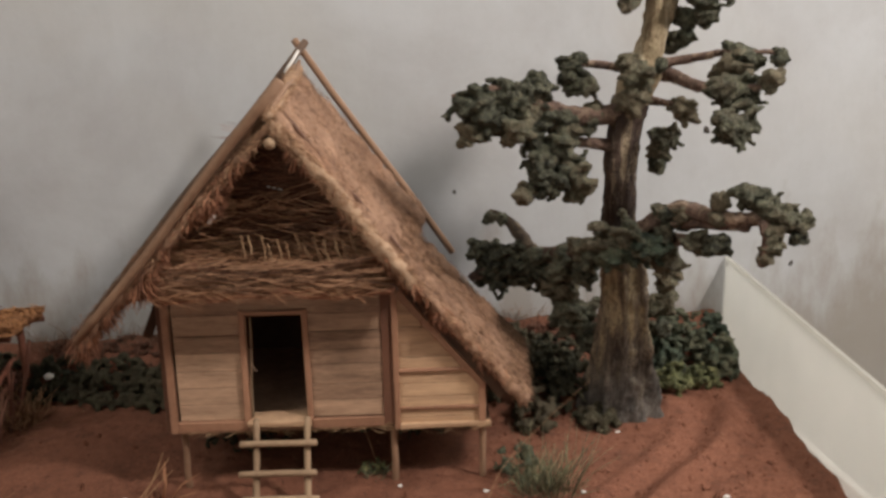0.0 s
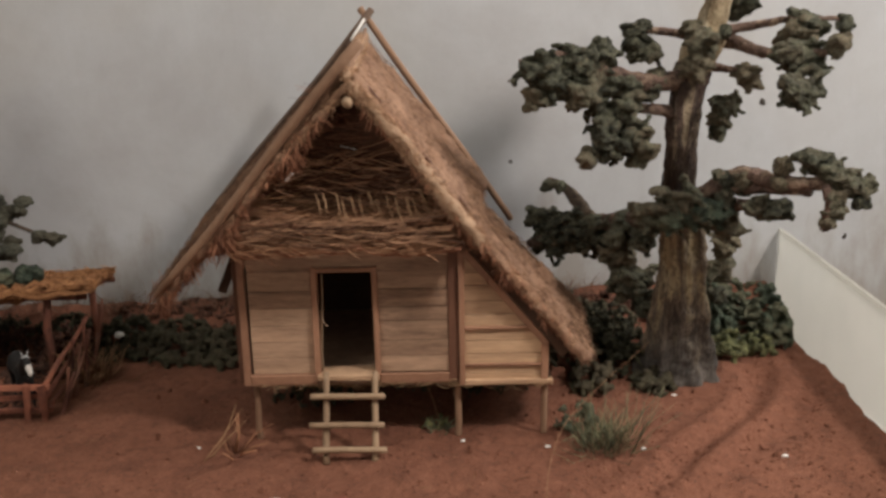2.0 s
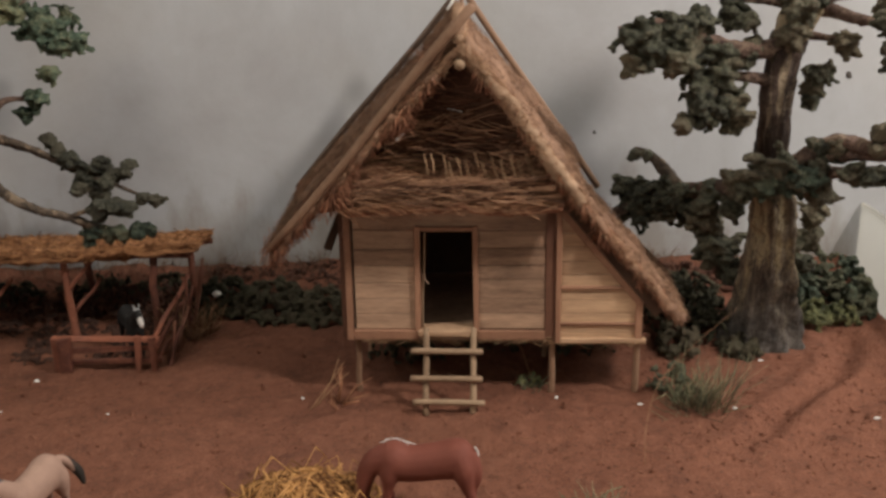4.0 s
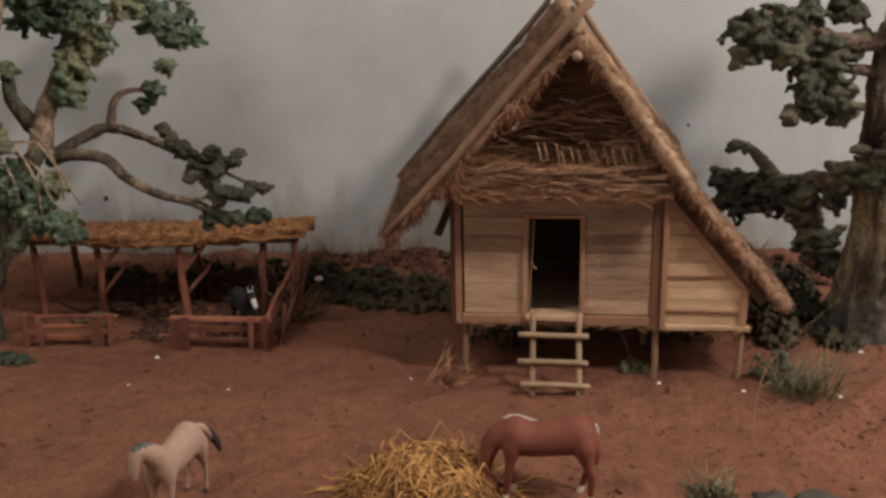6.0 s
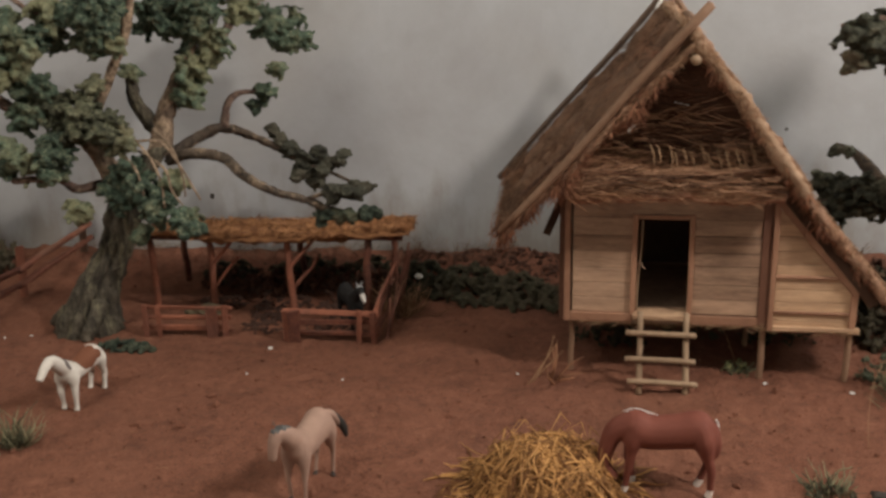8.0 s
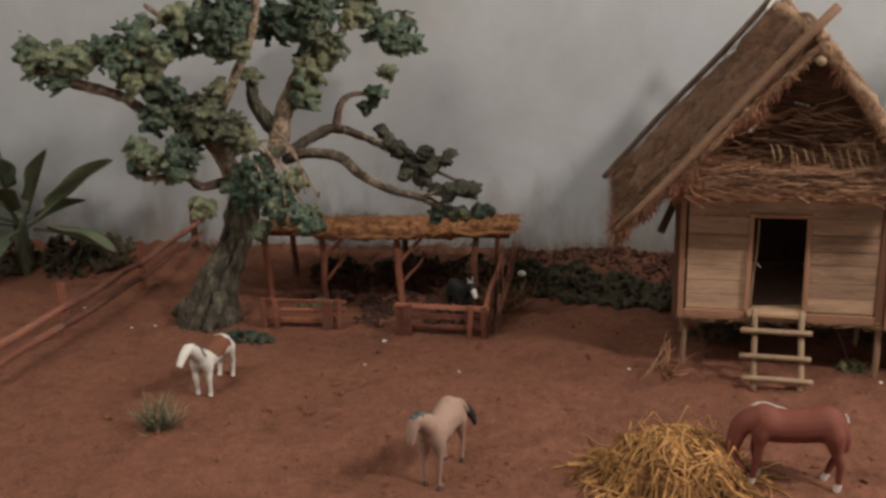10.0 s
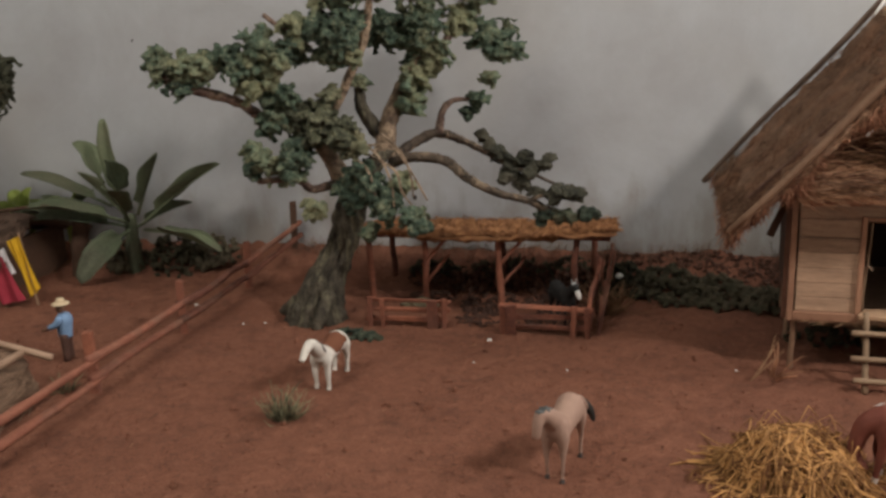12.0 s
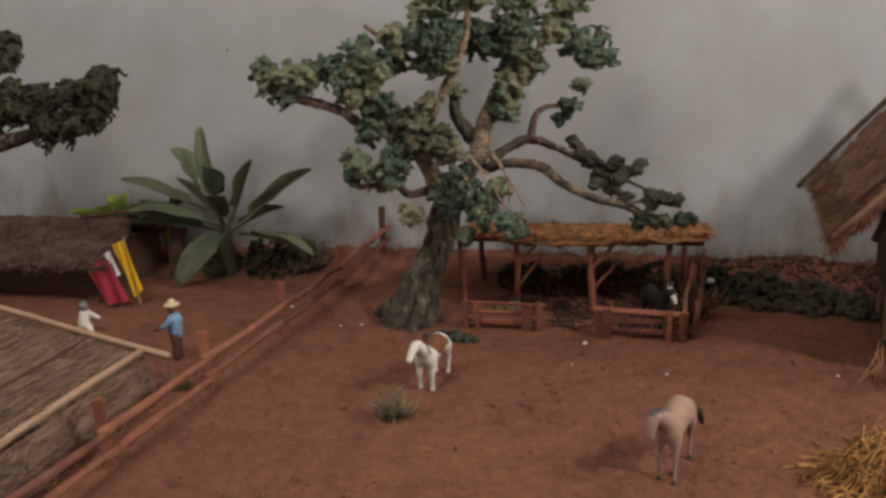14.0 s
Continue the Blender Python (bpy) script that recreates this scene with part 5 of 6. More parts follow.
foliage(spread_tree, [(-0.942, 1.33, 0.523, 0.036), (-0.905, 1.34, 0.509, 0.039), (-0.872, 1.35, 0.528, 0.036), (-0.862, 1.35, 0.475, 0.034), (-0.89, 1.34, 0.43, 0.034), (-0.894, 1.32, 0.388, 0.03), (-0.982, 1.3, 0.425, 0.014)], GREEN)
foliage(spread_tree, [(-0.81, 1.4, 0.531, 0.03), (-0.761, 1.42, 0.496, 0.033), (-0.727, 1.425, 0.468, 0.023), (-0.765, 1.42, 0.418, 0.015), (-0.786, 1.41, 0.381, 0.02), (-0.806, 1.41, 0.357, 0.013)], GREEN)
limb(spread_tree, [(-0.74, 1.43, 0.25), (-0.69, 1.43, 0.232), (-0.645, 1.43, 0.212)], 0.005, 0.003, BARK_G, "twig")
limb(spread_tree, [(-0.66, 1.17, 0.233), (-0.62, 1.165, 0.246), (-0.585, 1.165, 0.247)], 0.004, 0.0025, BARK_G, "twig")
foliage(spread_tree, [(-0.61, 1.165, 0.247, 0.012), (-0.588, 1.165, 0.248, 0.01), (-0.572, 1.165, 0.247, 0.007)], MOSS_D)
limb(spread_tree, [(-0.61, 1.18, 0.206), (-0.57, 1.18, 0.208), (-0.545, 1.18, 0.209)], 0.005, 0.003, BARK_G, "twig")
foliage(spread_tree, [(-0.772, 1.43, 0.292, 0.011), (-0.75, 1.43, 0.275, 0.016), (-0.722, 1.43, 0.252, 0.02), (-0.735, 1.43, 0.228, 0.015), (-0.69, 1.43, 0.238, 0.015), (-0.708, 1.43, 0.212, 0.014), (-0.655, 1.43, 0.262, 0.008), (-0.668, 1.43, 0.252, 0.011), (-0.7, 1.43, 0.268, 0.012), (-0.64, 1.43, 0.204, 0.009), (-0.615, 1.43, 0.2, 0.01), (-0.785, 1.43, 0.308, 0.011), (-0.68, 1.43, 0.198, 0.01)], MOSS_D)
foliage(spread_tree, [(-0.63, 1.18, 0.208, 0.012), (-0.608, 1.18, 0.206, 0.01), (-0.585, 1.18, 0.208, 0.01), (-0.562, 1.18, 0.21, 0.008), (-0.547, 1.18, 0.211, 0.006)], THICKET)
foliage(spread_tree, [(-0.962, 1.2, 0.274, 0.03), (-0.979, 1.2, 0.238, 0.028), (-0.937, 1.2, 0.251, 0.032), (-0.901, 1.19, 0.234, 0.027), (-0.912, 1.18, 0.21, 0.024), (-0.852, 1.16, 0.208, 0.021), (-0.84, 1.15, 0.192, 0.019), (-0.882, 1.2, 0.258, 0.02), (-0.94, 1.19, 0.174, 0.014)], GREEN)
foliage(spread_tree, [(-0.93, 1.22, 0.61, 0.04), (-0.86, 1.33, 0.59, 0.04), (-1.0, 1.22, 0.58, 0.035), (-0.78, 1.4, 0.58, 0.03)], GREEN)

# tree at the far end, of which only boughs hang into view
far_tree = thing("model_tree", "model tree with round dense dark green crowns", "tree")
limb(far_tree, [(-2.3, 1.38, -0.01), (-2.29, 1.37, 0.1), (-2.25, 1.35, 0.24), (-2.14, 1.31, 0.31), (-2.0, 1.3, 0.345), (-1.92, 1.3, 0.36)], 0.045, 0.01, BARK_D, "trunk", segs=16)
limb(far_tree, [(-2.26, 1.35, 0.22), (-2.2, 1.33, 0.4), (-2.1, 1.3, 0.55)], 0.03, 0.012, BARK)
foliage(far_tree, [(-1.765, 1.3, 0.468, 0.04), (-1.8, 1.3, 0.405, 0.036), (-1.85, 1.3, 0.44, 0.042), (-1.775, 1.3, 0.452, 0.048), (-1.82, 1.31, 0.425, 0.05), (-1.86, 1.3, 0.385, 0.05), (-1.92, 1.3, 0.37, 0.048), (-1.95, 1.31, 0.42, 0.045), (-2.0, 1.3, 0.44, 0.05), (-2.05, 1.31, 0.42, 0.05), (-2.01, 1.3, 0.53, 0.04), (-2.07, 1.3, 0.56, 0.06)], CROWN)


# ---- animal shed ----
shed = thing("animal_shed", "open red stick shed with an orange thatched roof and low pens", "shed")
_roof = thatch(shed, "thatch_roof", (-1.0, 1.46, 0.122), (-0.53, 1.46, 0.128), (-0.518, 1.3, 0.149), (-1.0, 1.3, 0.143), 0.01, 8000, 0.022, SHED_M, SHED_F, width=0.0008, spread=0.7, lift=0.24, fuzz=0.45, fringe=0.02, label="orange straw thatch", sag=0.013)
gnarl(_roof, 0.013)
for _x, _y, _t in ((-0.99, 1.32, 0.004), (-0.877, 1.315, 0.002), (-0.73, 1.312, 0.006), (-0.595, 1.31, -0.006), (-0.985, 1.45, 0), (-0.75, 1.45, 0), (-0.57, 1.45, 0)):
    rod(shed, "post", (_x, _y, -0.012), (_x - _t, _y, (0.128 if _y < 1.4 else 0.116) + 0.006 * (_x + 1) / 0.48), 0.0066, 0.0056, REDWOOD, bow=0.002, rough=0.14)
for _x in (-0.877, -0.73):
    rod(shed, "brace", (_x - 0.006, 1.314, 0.075), (_x + 0.045, 1.316, 0.134), 0.0036, 0.0034, REDWOOD, bow=0.001)
    rod(shed, "brace", (_x, 1.318, 0.04), (_x + 0.04, 1.34, 0.09), 0.0034, 0.003, REDWOOD, bow=0.001)
rod(shed, "beam", (-0.995, 1.312, 0.133), (-0.53, 1.31, 0.135), 0.0048, 0.0048, REDWOOD, bow=0.002)
rod(shed, "beam", (-0.99, 1.45, 0.114), (-0.53, 1.45, 0.12), 0.0048, 0.0048, REDWOOD, bow=0.002)
rod(shed, "beam", (-0.548, 1.3, 0.138), (-0.538, 1.46, 0.122), 0.0045, 0.0045, REDWOOD, bow=0.001)


def pen(x0, x1, y, gap):
    """A low front of three rails between square end posts, with short returns beside the gap."""
    for z in (0.008, 0.027, 0.044):
        bar(shed, "pen_rail", (0, -0.0032, -0.0034), (x1 - x0 + rnd.uniform(0.0, 0.008), 0.0032, 0.0034), REDWOOD, turn=pose(x0 - rnd.uniform(0, 0.004), y, z + rnd.uniform(-0.002, 0.002), rnd.uniform(-8, 8), rnd.uniform(-1.6, 1.6), rnd.uniform(-0.8, 0.8)), wob=0.0022)
    g0 = x1 - 0.034 if gap > 0 else x0 + 0.008
    bar(shed, "pen_board", (g0, y - 0.011, -0.012), (g0 + 0.019, y - 0.0045, 0.05), REDWOOD, wob=0.003)
    for x in ((x0 + 0.006, x0 + 0.03, x1 - 0.006) if gap > 0 else (x0 + 0.004, x1 - 0.03, x1 - 0.006)):
        bar(shed, "pen_post", (-0.0042, -0.003, -0.012), (0.0042, 0.003, 0.047 + rnd.uniform(0, 0.007)), REDWOOD, turn=pose(x, y - 0.0066, 0, rnd.uniform(-1, 1), rnd.uniform(-3, 3), rnd.uniform(-6, 6)), wob=0.0024)


pen(-0.955, -0.805, 1.185, 1)
pen(-0.708, -0.552, 1.178, -1)
for _z0, _z1 in ((0.01, 0.012), (0.028, 0.05), (0.045, 0.085)):
    rod(shed, "pen_rail", (-0.556, 1.18, _z0), (-0.552, 1.36, _z1), 0.0042, 0.0036, REDWOOD, bow=0.002)
for _k in range(9):
    rod(shed, "side_stake", (-0.55 + rnd.uniform(0, 0.012), 1.185 + 0.019 * _k, -0.01), (-0.545 + rnd.uniform(-0.008, 0.022), 1.2 + 0.02 * _k + rnd.uniform(0.0, 0.03), 0.045 + 0.008 * _k), 0.0034, 0.0024, RAILWOOD, bow=0.0015, segs=6)
_m = Mass()
lump(_m, (-0.88, 1.28, 0.006), (0.034, 0.02, 0.012), 3, 0.1, 0, 0.15)
tagged(_m.link("cut_fodder", FODDER, smooth=False), "dull olive heap of cut fodder inside the shed", "fodder")

# ---- rail fence ----
fence = thing("rail_fence", "red-brown stick fence with two rails", "fence")
FX = ((-1.262, 0.06), (-1.266, 0.315), (-1.271, 0.572), (-1.278, 0.83), (-1.28, 1.098), (-1.278, 1.36), (-1.252, 1.55))
for _i, (_x, _y) in enumerate(FX):
    _h = 0.094 if _i < 6 else 0.104
    bar(fence, "post", (-0.007, -0.006, -0.03), (0.007, 0.006, _h), REDWOOD if _i < 6 else DARKWOOD, turn=pose(_x, _y, gz(_x, _y) + 0.004, rnd.uniform(-4, 4), rnd.uniform(-4, 4), rnd.uniform(0, 40)), wob=0.0012)
for (_x0, _y0_), (_x1, _y1_) in zip(FX[:-1], FX[1:]):
    for _z in (0.023, 0.053):
        _zz = gz(_x0, _y0_), gz(_x1, _y1_)
        rod(fence, "rail", (_x0 + 0.009, _y0_ - 0.02, _zz[0] + 0.005 + _z + rnd.uniform(-0.005, 0.005)), (_x1 + 0.009, _y1_ + 0.02, _zz[1] + 0.005 + _z + rnd.uniform(-0.005, 0.005)), 0.0072, 0.0056, RAILWOOD, bow=0.0018, rough=0.14)

# ---- low thatched hut beside the fence ----
hut = thing("low_hut", "low hut with a grey-brown thatched roof edged by pale bamboo rods", "hut")
thatch(hut, "thatch_roof", (-1.78, 0.15, 0.145), (-1.78, 0.8, 0.142), (-1.368, 0.79, 0.066), (-1.318, 0.15, 0.068), 0.012, 6500, 0.075, GREYTHATCH, GREY_F, width=0.0006, spread=0.09, lift=0.03, fringe=0.004, label="combed grey-brown thatch", across=True)
thatch(hut, "eave_skirt", (-1.362, 0.785, 0.066), (-1.316, 0.15, 0.066), (-1.298, 0.15, 0.006), (-1.342, 0.78, 0.008), 0.008, 1500, 0.05, GREYTHATCH, GREY_F, width=0.0006, spread=0.3, lift=0.06, fringe=0.006, label="ragged hanging thatch", across=True)
for _x0, _x1 in ((-1.45, -1.42), (-1.53, -1.515), (-1.62, -1.61)):
    rod(hut, "batten", (_x0, 0.77, 0.066 + 0.185 * (-1.36 - _x0) + 0.014), (_x1, 0.16, 0.066 + 0.185 * (-1.36 - _x1) + 0.012), 0.0024, 0.002, DARKWOOD, "thin dark batten", bow=0.003, segs=6)
rod(hut, "edge_rod", (-1.312, 0.786, 0.071), (-1.79, 0.806, 0.153), 0.0055, 0.005, PALE_ROD, "pale bamboo rod", bow=0.002)
rod(hut, "edge_rod", (-1.36, 0.79, 0.077), (-1.312, 0.14, 0.077), 0.0055, 0.005, PALE_ROD, "pale bamboo rod", bow=0.002)
for _x in (-1.4, -1.75):
    for _y in (0.2, 0.5, 0.76):
        rod(hut, "post", (_x, _y, -0.015), (_x, _y, 0.07 + (-1.4 - _x) * 0.18), 0.006, 0.0055, POLE, bow=0.001)
bar(hut, "wall", (-1.745, 0.2, -0.01), (-1.41, 0.21, 0.06), DARKWOOD)
bar(hut, "wall", (-1.745, 0.75, -0.01), (-1.41, 0.755, 0.06), DARKWOOD)

# ---- thatched house at the far end ----
far_house = thing("far_house", "low house with a brown thatched roof, leafy ridge and shade-dark walls", "house")
thatch(far_house, "thatch_roof", (-2.6, 1.36, 0.14), (-1.79, 1.37, 0.137), (-1.735, 1.2, 0.082), (-2.6, 1.19, 0.06), 0.014, 3000, 0.035, FAR_THATCH, FAR_F, width=0.0008, spread=0.4, lift=0.1, label="brown thatch")
thatch(far_house, "thatch_roof", (-1.79, 1.37, 0.137), (-2.6, 1.36, 0.14), (-2.6, 1.52, 0.08), (-1.76, 1.52, 0.08), 0.014, 500, 0.035, FAR_THATCH, FAR_F, label="brown thatch")
# walls coloured dark for the shade under the eaves
bar(far_house, "wall", (-2.55, 1.26, -0.02), (-1.8, 1.28, 0.085), DARKWOOD)
bar(far_house, "wall", (-1.81, 1.28, -0.02), (-1.8, 1.48, 0.1), DARKWOOD)
for _x in (-2.4, -2.1, -1.78):
    rod(far_house, "post", (_x, 1.215, -0.015), (_x, 1.215, 0.078), 0.006, 0.0055, DARKWOOD, bow=0.001)
rod(far_house, "ridge_stick", (-1.93, 1.37, 0.15), (-1.74, 1.37, 0.165), 0.005, 0.004, DARKWOOD, bow=0.006)


# ---- leafy plants ----
def leaf(parent, base, way, length, width, droop, material=LEAF, twist=0.0, name="leaf"):
    """A long blade with a raised midrib, bent under its own weight."""
    q = Mass()
    way = np.array(way, float)
    way /= np.linalg.norm(way)
    sidev = np.cross(way, (0, 0, 1.0))
    if np.linalg.norm(sidev) < 0.15:
        sidev = np.array((1.0, 0.2, 0))
    sidev /= np.linalg.norm(sidev)
    up = np.cross(sidev, way)
    sidev, up = sidev * math.cos(twist) + up * math.sin(twist), up * math.cos(twist) - sidev * math.sin(twist)
    nu, nv = 17, 7
    top = []
    for i in range(nu):
        t = i / (nu - 1)
        c = np.array(base) + way * length * t + np.array((0, 0, -1.0)) * droop * length * t * t
        w = width * (0.12 if t < 0.2 else math.sin(math.pi * min(1, (t - 0.14) / 0.875)) ** 0.38 if t < 0.99 else 0.3)
        for j in range(nv):
            s = j / (nv - 1) * 2 - 1
            fold = 0.28 * abs(s) * w - 0.07 * w * math.sin(11 * t + 3 * s) * abs(s)
            top.append(c + sidev * s * w * 0.5 * (1 + 0.05 * rnd.uniform(-1, 1)) + up * fold)
    top = np.array(top)
    k = nu * nv
    bot = top - up * 0.0012
    faces = []
    for i in range(nu - 1):
        for j in range(nv - 1):
            a, b, c, d = i * nv + j, (i + 1) * nv + j, (i + 1) * nv + j + 1, i * nv + j + 1
            faces += [(a, b, c, d), (d + k, c + k, b + k, a + k)]
    rim = [i * nv for i in range(nu)] + [(nu - 1) * nv + j for j in range(1, nv)] + [i * nv + nv - 1 for i in range(nu - 2, -1, -1)] + list(range(nv - 2, 0, -1))
    faces += [(rim[i], rim[i] + k, rim[(i + 1) % len(rim)] + k, rim[(i + 1) % len(rim)]) for i in range(len(rim))]
    q.add(np.concatenate([top, bot]), faces)
    tube(q, [np.array(base) + way * length * t - np.array((0, 0, droop * length * t * t)) - up * 0.001 for t in (0, 0.35, 0.7, 0.97)], [0.0035, 0.0026, 0.0018, 0.0008], 6, 3)
    return q.link(name, material, parent)


banana = thing("banana_plant", "model banana plant with broad dusty green leaves", "plant")
limb(banana, [(-1.6, 1.45, -0.01), (-1.6, 1.45, 0.06), (-1.598, 1.448, 0.13)], 0.02, 0.013, LEAF, "stem")
limb(banana, [(-1.72, 1.42, -0.01), (-1.718, 1.42, 0.06), (-1.71, 1.425, 0.12)], 0.022, 0.017, DARKWOOD, "old_stem", "dry brown stem", rough=0.2)
# each blade: where it starts, where its tip points to, width, droop, twist
for _b, _e, _wd, _dr, _tw in (((-1.625, 1.45, 0.15), (-1.634, 1.45, 0.345), 0.038, 0.0, 0.2), ((-1.66, 1.46, 0.2), (-1.722, 1.46, 0.293), 0.062, 0.0, 0.1), ((-1.57, 1.45, 0.11), (-1.378, 1.47, 0.268), 0.05, 0.1, 0.5), ((-1.61, 1.44, 0.17), (-1.602, 1.4, 0.272), 0.058, 0.1, 0.3),
                             ((-1.64, 1.45, 0.15), (-1.85, 1.43, 0.255), 0.036, 0.12, 0.4), ((-1.6, 1.43, 0.12), (-1.79, 1.36, 0.2), 0.055, 0.16, 0.2), ((-1.58, 1.45, 0.13), (-1.518, 1.46, 0.272), 0.07, 0.04, -0.2), ((-1.59, 1.43, 0.12), (-1.545, 1.3, 0.255), 0.055, 0.2, 0.3),
                             ((-1.59, 1.43, 0.1), (-1.665, 1.33, 0.055), 0.062, 0.35, 0.8), ((-1.56, 1.44, 0.1), (-1.37, 1.42, 0.1), 0.06, 0.22, 0.2), ((-1.6, 1.43, 0.11), (-1.8, 1.38, 0.155), 0.05, 0.1, 0.3), ((-1.6, 1.44, 0.13), (-1.68, 1.4, 0.25), 0.05, 0.1, -0.3), ((-1.59, 1.45, 0.1), (-1.47, 1.5, 0.18), 0.045, 0.2, 0.4)):
    _w = np.array(_e) - np.array(_b)
    leaf(banana, _b, _w, float(np.linalg.norm(_w)), _wd, _dr, LEAF, _tw)
small_banana = thing("banana_plant", "small bright yellow-green leafy plant behind the thatched house", "plant")
limb(small_banana, [(-1.93, 1.54, 0.0), (-1.93, 1.53, 0.1)], 0.01, 0.008, LEAF_Y, "stem")
for _k in range(16):
    _a = _k * 0.72
    leaf(small_banana, (-1.93 + 0.03 * math.cos(_a), 1.505, 0.1), (math.cos(_a), -0.35 + 0.4 * math.sin(_a), rnd.uniform(0.1, 0.9)), rnd.uniform(0.06, 0.115), 0.036, 0.12, LEAF_Y, rnd.uniform(-0.4, 0.4))
side_banana = thing("banana_plant", "small dusty yellow-green leafy plant", "plant")
limb(side_banana, [(-1.79, 1.5, 0.0), (-1.79, 1.49, 0.12)], 0.01, 0.008, LEAF_Y, "stem")
for _k in range(7):
    _a = _k * 0.9 + 0.4
    leaf(side_banana, (-1.79, 1.485, 0.115), (math.cos(_a), -0.3 + 0.4 * math.sin(_a), rnd.uniform(0.3, 1.0)), rnd.uniform(0.08, 0.13), 0.036, 0.15, LEAF_Y if _k % 2 else LEAF, rnd.uniform(-0.4, 0.4))


def shrub(name, label, spots, material, low=0.006, high=0.013, dense=5200):
    """A low bush of many small crumbs. spots: centre, half widths and height of its cushions."""
    bush = thing(name, label, "bush", (spots[0][0], spots[0][1], 0))
    ox, oy = spots[0][:2]
    for x, y, a, b, h in spots:
        q = Mass()
        for _ in range(int(dense * a * b * 11 + 26)):
            t, s = rnd.uniform(0, 2 * np.pi), math.sqrt(rnd.uniform())
            px, py = x + a * s * math.cos(t), min(y + b * s * math.sin(t), WALL_Y - 0.015)
            top = h * math.sqrt(max(0.05, 1 - s * s))
            lump(q, (px - ox, py - oy, gz(px, py) + rnd.uniform(0.1, 1.0) * top), rnd.uniform(low, high) * 0.56, 1, 0.2, 0, 0.25)
        sponge(q.link("foliage_clump", material, bush), 0.0027, 0.006)
    return bush


shrub("shrub", "low dark green bush against the wall", [(-0.515, 1.43, 0.05, 0.065, 0.045), (-0.43, 1.42, 0.075, 0.07, 0.042), (-0.335, 1.4, 0.065, 0.07, 0.034), (-0.25, 1.385, 0.06, 0.065, 0.03), (-0.16, 1.39, 0.05, 0.05, 0.025)], SHRUB, 0.005, 0.012, 6200)
# dark crumbs over the bank put the house's shadow into its colour
shrub("brush", "low brown crumbs on the soil bank, dark for the house's shadow", [(-0.5, 1.53, 0.06, 0.03, 0.016), (-0.4, 1.535, 0.07, 0.03, 0.014), (-0.29, 1.535, 0.07, 0.03, 0.014), (-0.18, 1.53, 0.07, 0.03, 0.016), (-0.38, 1.49, 0.07, 0.03, 0.008), (-0.27, 1.48, 0.07, 0.035, 0.008), (-0.17, 1.47, 0.07, 0.04, 0.008)], BRUSH_SHADE, 0.003, 0.007, 5200)
shrub("brush", "low brown crumbs that darken the soil bank beside the tall tree", [(0.2, 1.5, 0.07, 0.05, 0.026), (0.3, 1.49, 0.06, 0.05, 0.026), (0.42, 1.49, 0.07, 0.05, 0.024), (0.53, 1.48, 0.05, 0.04, 0.03)], BRUSH_SHADE, 0.004, 0.009, 6400)
shrub("brush", "dark brush behind the shed, its tone partly shade", [(-0.82, 1.42, 0.06, 0.04, 0.045), (-0.69, 1.42, 0.07, 0.04, 0.05), (-0.6, 1.42, 0.05, 0.04, 0.045)], BRUSH_SHADE, 0.004, 0.01, 4200)
# dark crumbs put on the shed floor where only shade lies
shrub("shade_crumbs", "dark soil crumbs laid for the shade inside the shed", [(-0.76, 1.33, 0.055, 0.075, 0.004), (-0.76, 1.245, 0.045, 0.045, 0.003), (-0.64, 1.34, 0.055, 0.06, 0.006), (-0.64, 1.25, 0.05, 0.05, 0.003), (-0.88, 1.35, 0.05, 0.05, 0.006)], SHADE_BROWN, 0.004, 0.008, 5200)
# brush whose colour also holds the shade behind the shed
shrub("brush", "tall brush at the back of the shed, darkened for shade", [(-0.9, 1.43, 0.05, 0.03, 0.05), (-0.8, 1.42, 0.06, 0.035, 0.06), (-0.7, 1.42, 0.06, 0.035, 0.06), (-0.61, 1.42, 0.05, 0.03, 0.055)], SHADE_BROWN, 0.004, 0.009, 5200)
shrub("shrub", "dark green bush under the stilt house", [(-0.18, 1.2, 0.06, 0.03, 0.04), (-0.05, 1.24, 0.06, 0.03, 0.04), (0.08, 1.22, 0.06, 0.03, 0.045)], SHRUB, 0.004, 0.009, dense=5200)
shrub("shrub", "dark bush between the house and the tall tree", [(0.225, 1.33, 0.05, 0.06, 0.08), (0.29, 1.36, 0.05, 0.05, 0.085), (0.24, 1.22, 0.035, 0.05, 0.055), (0.305, 1.27, 0.04, 0.05, 0.06), (0.18, 1.4, 0.05, 0.05, 0.06), (0.31, 1.42, 0.06, 0.06, 0.05), (0.24, 1.46, 0.07, 0.06, 0.045), (0.33, 1.21, 0.03, 0.04, 0.03)], SHRUB, 0.006, 0.012)
shrub("shrub", "green and yellowish bush beside the tall tree", [(0.46, 1.36, 0.05, 0.05, 0.09), (0.53, 1.4, 0.055, 0.05, 0.095), (0.575, 1.36, 0.035, 0.045, 0.065), (0.6, 1.44, 0.035, 0.05, 0.07), (0.5, 1.48, 0.06, 0.05, 0.06)], THICKET, 0.008, 0.015)
shrub("shrub", "mossy yellow-green bush beside the tall tree", [(0.475, 1.3, 0.035, 0.03, 0.05), (0.53, 1.31, 0.03, 0.03, 0.04)], SHRUB_Y, 0.007, 0.012)
shrub("shrub", "small green bush under the house corner", [(0.185, 1.05, 0.035, 0.03, 0.05)], THICKET, 0.004, 0.009)
shrub("shrub", "small bright green tuft under the house", [(-0.005, 1.095, 0.02, 0.012, 0.022)], SHRUB_Y, 0.003, 0.006)
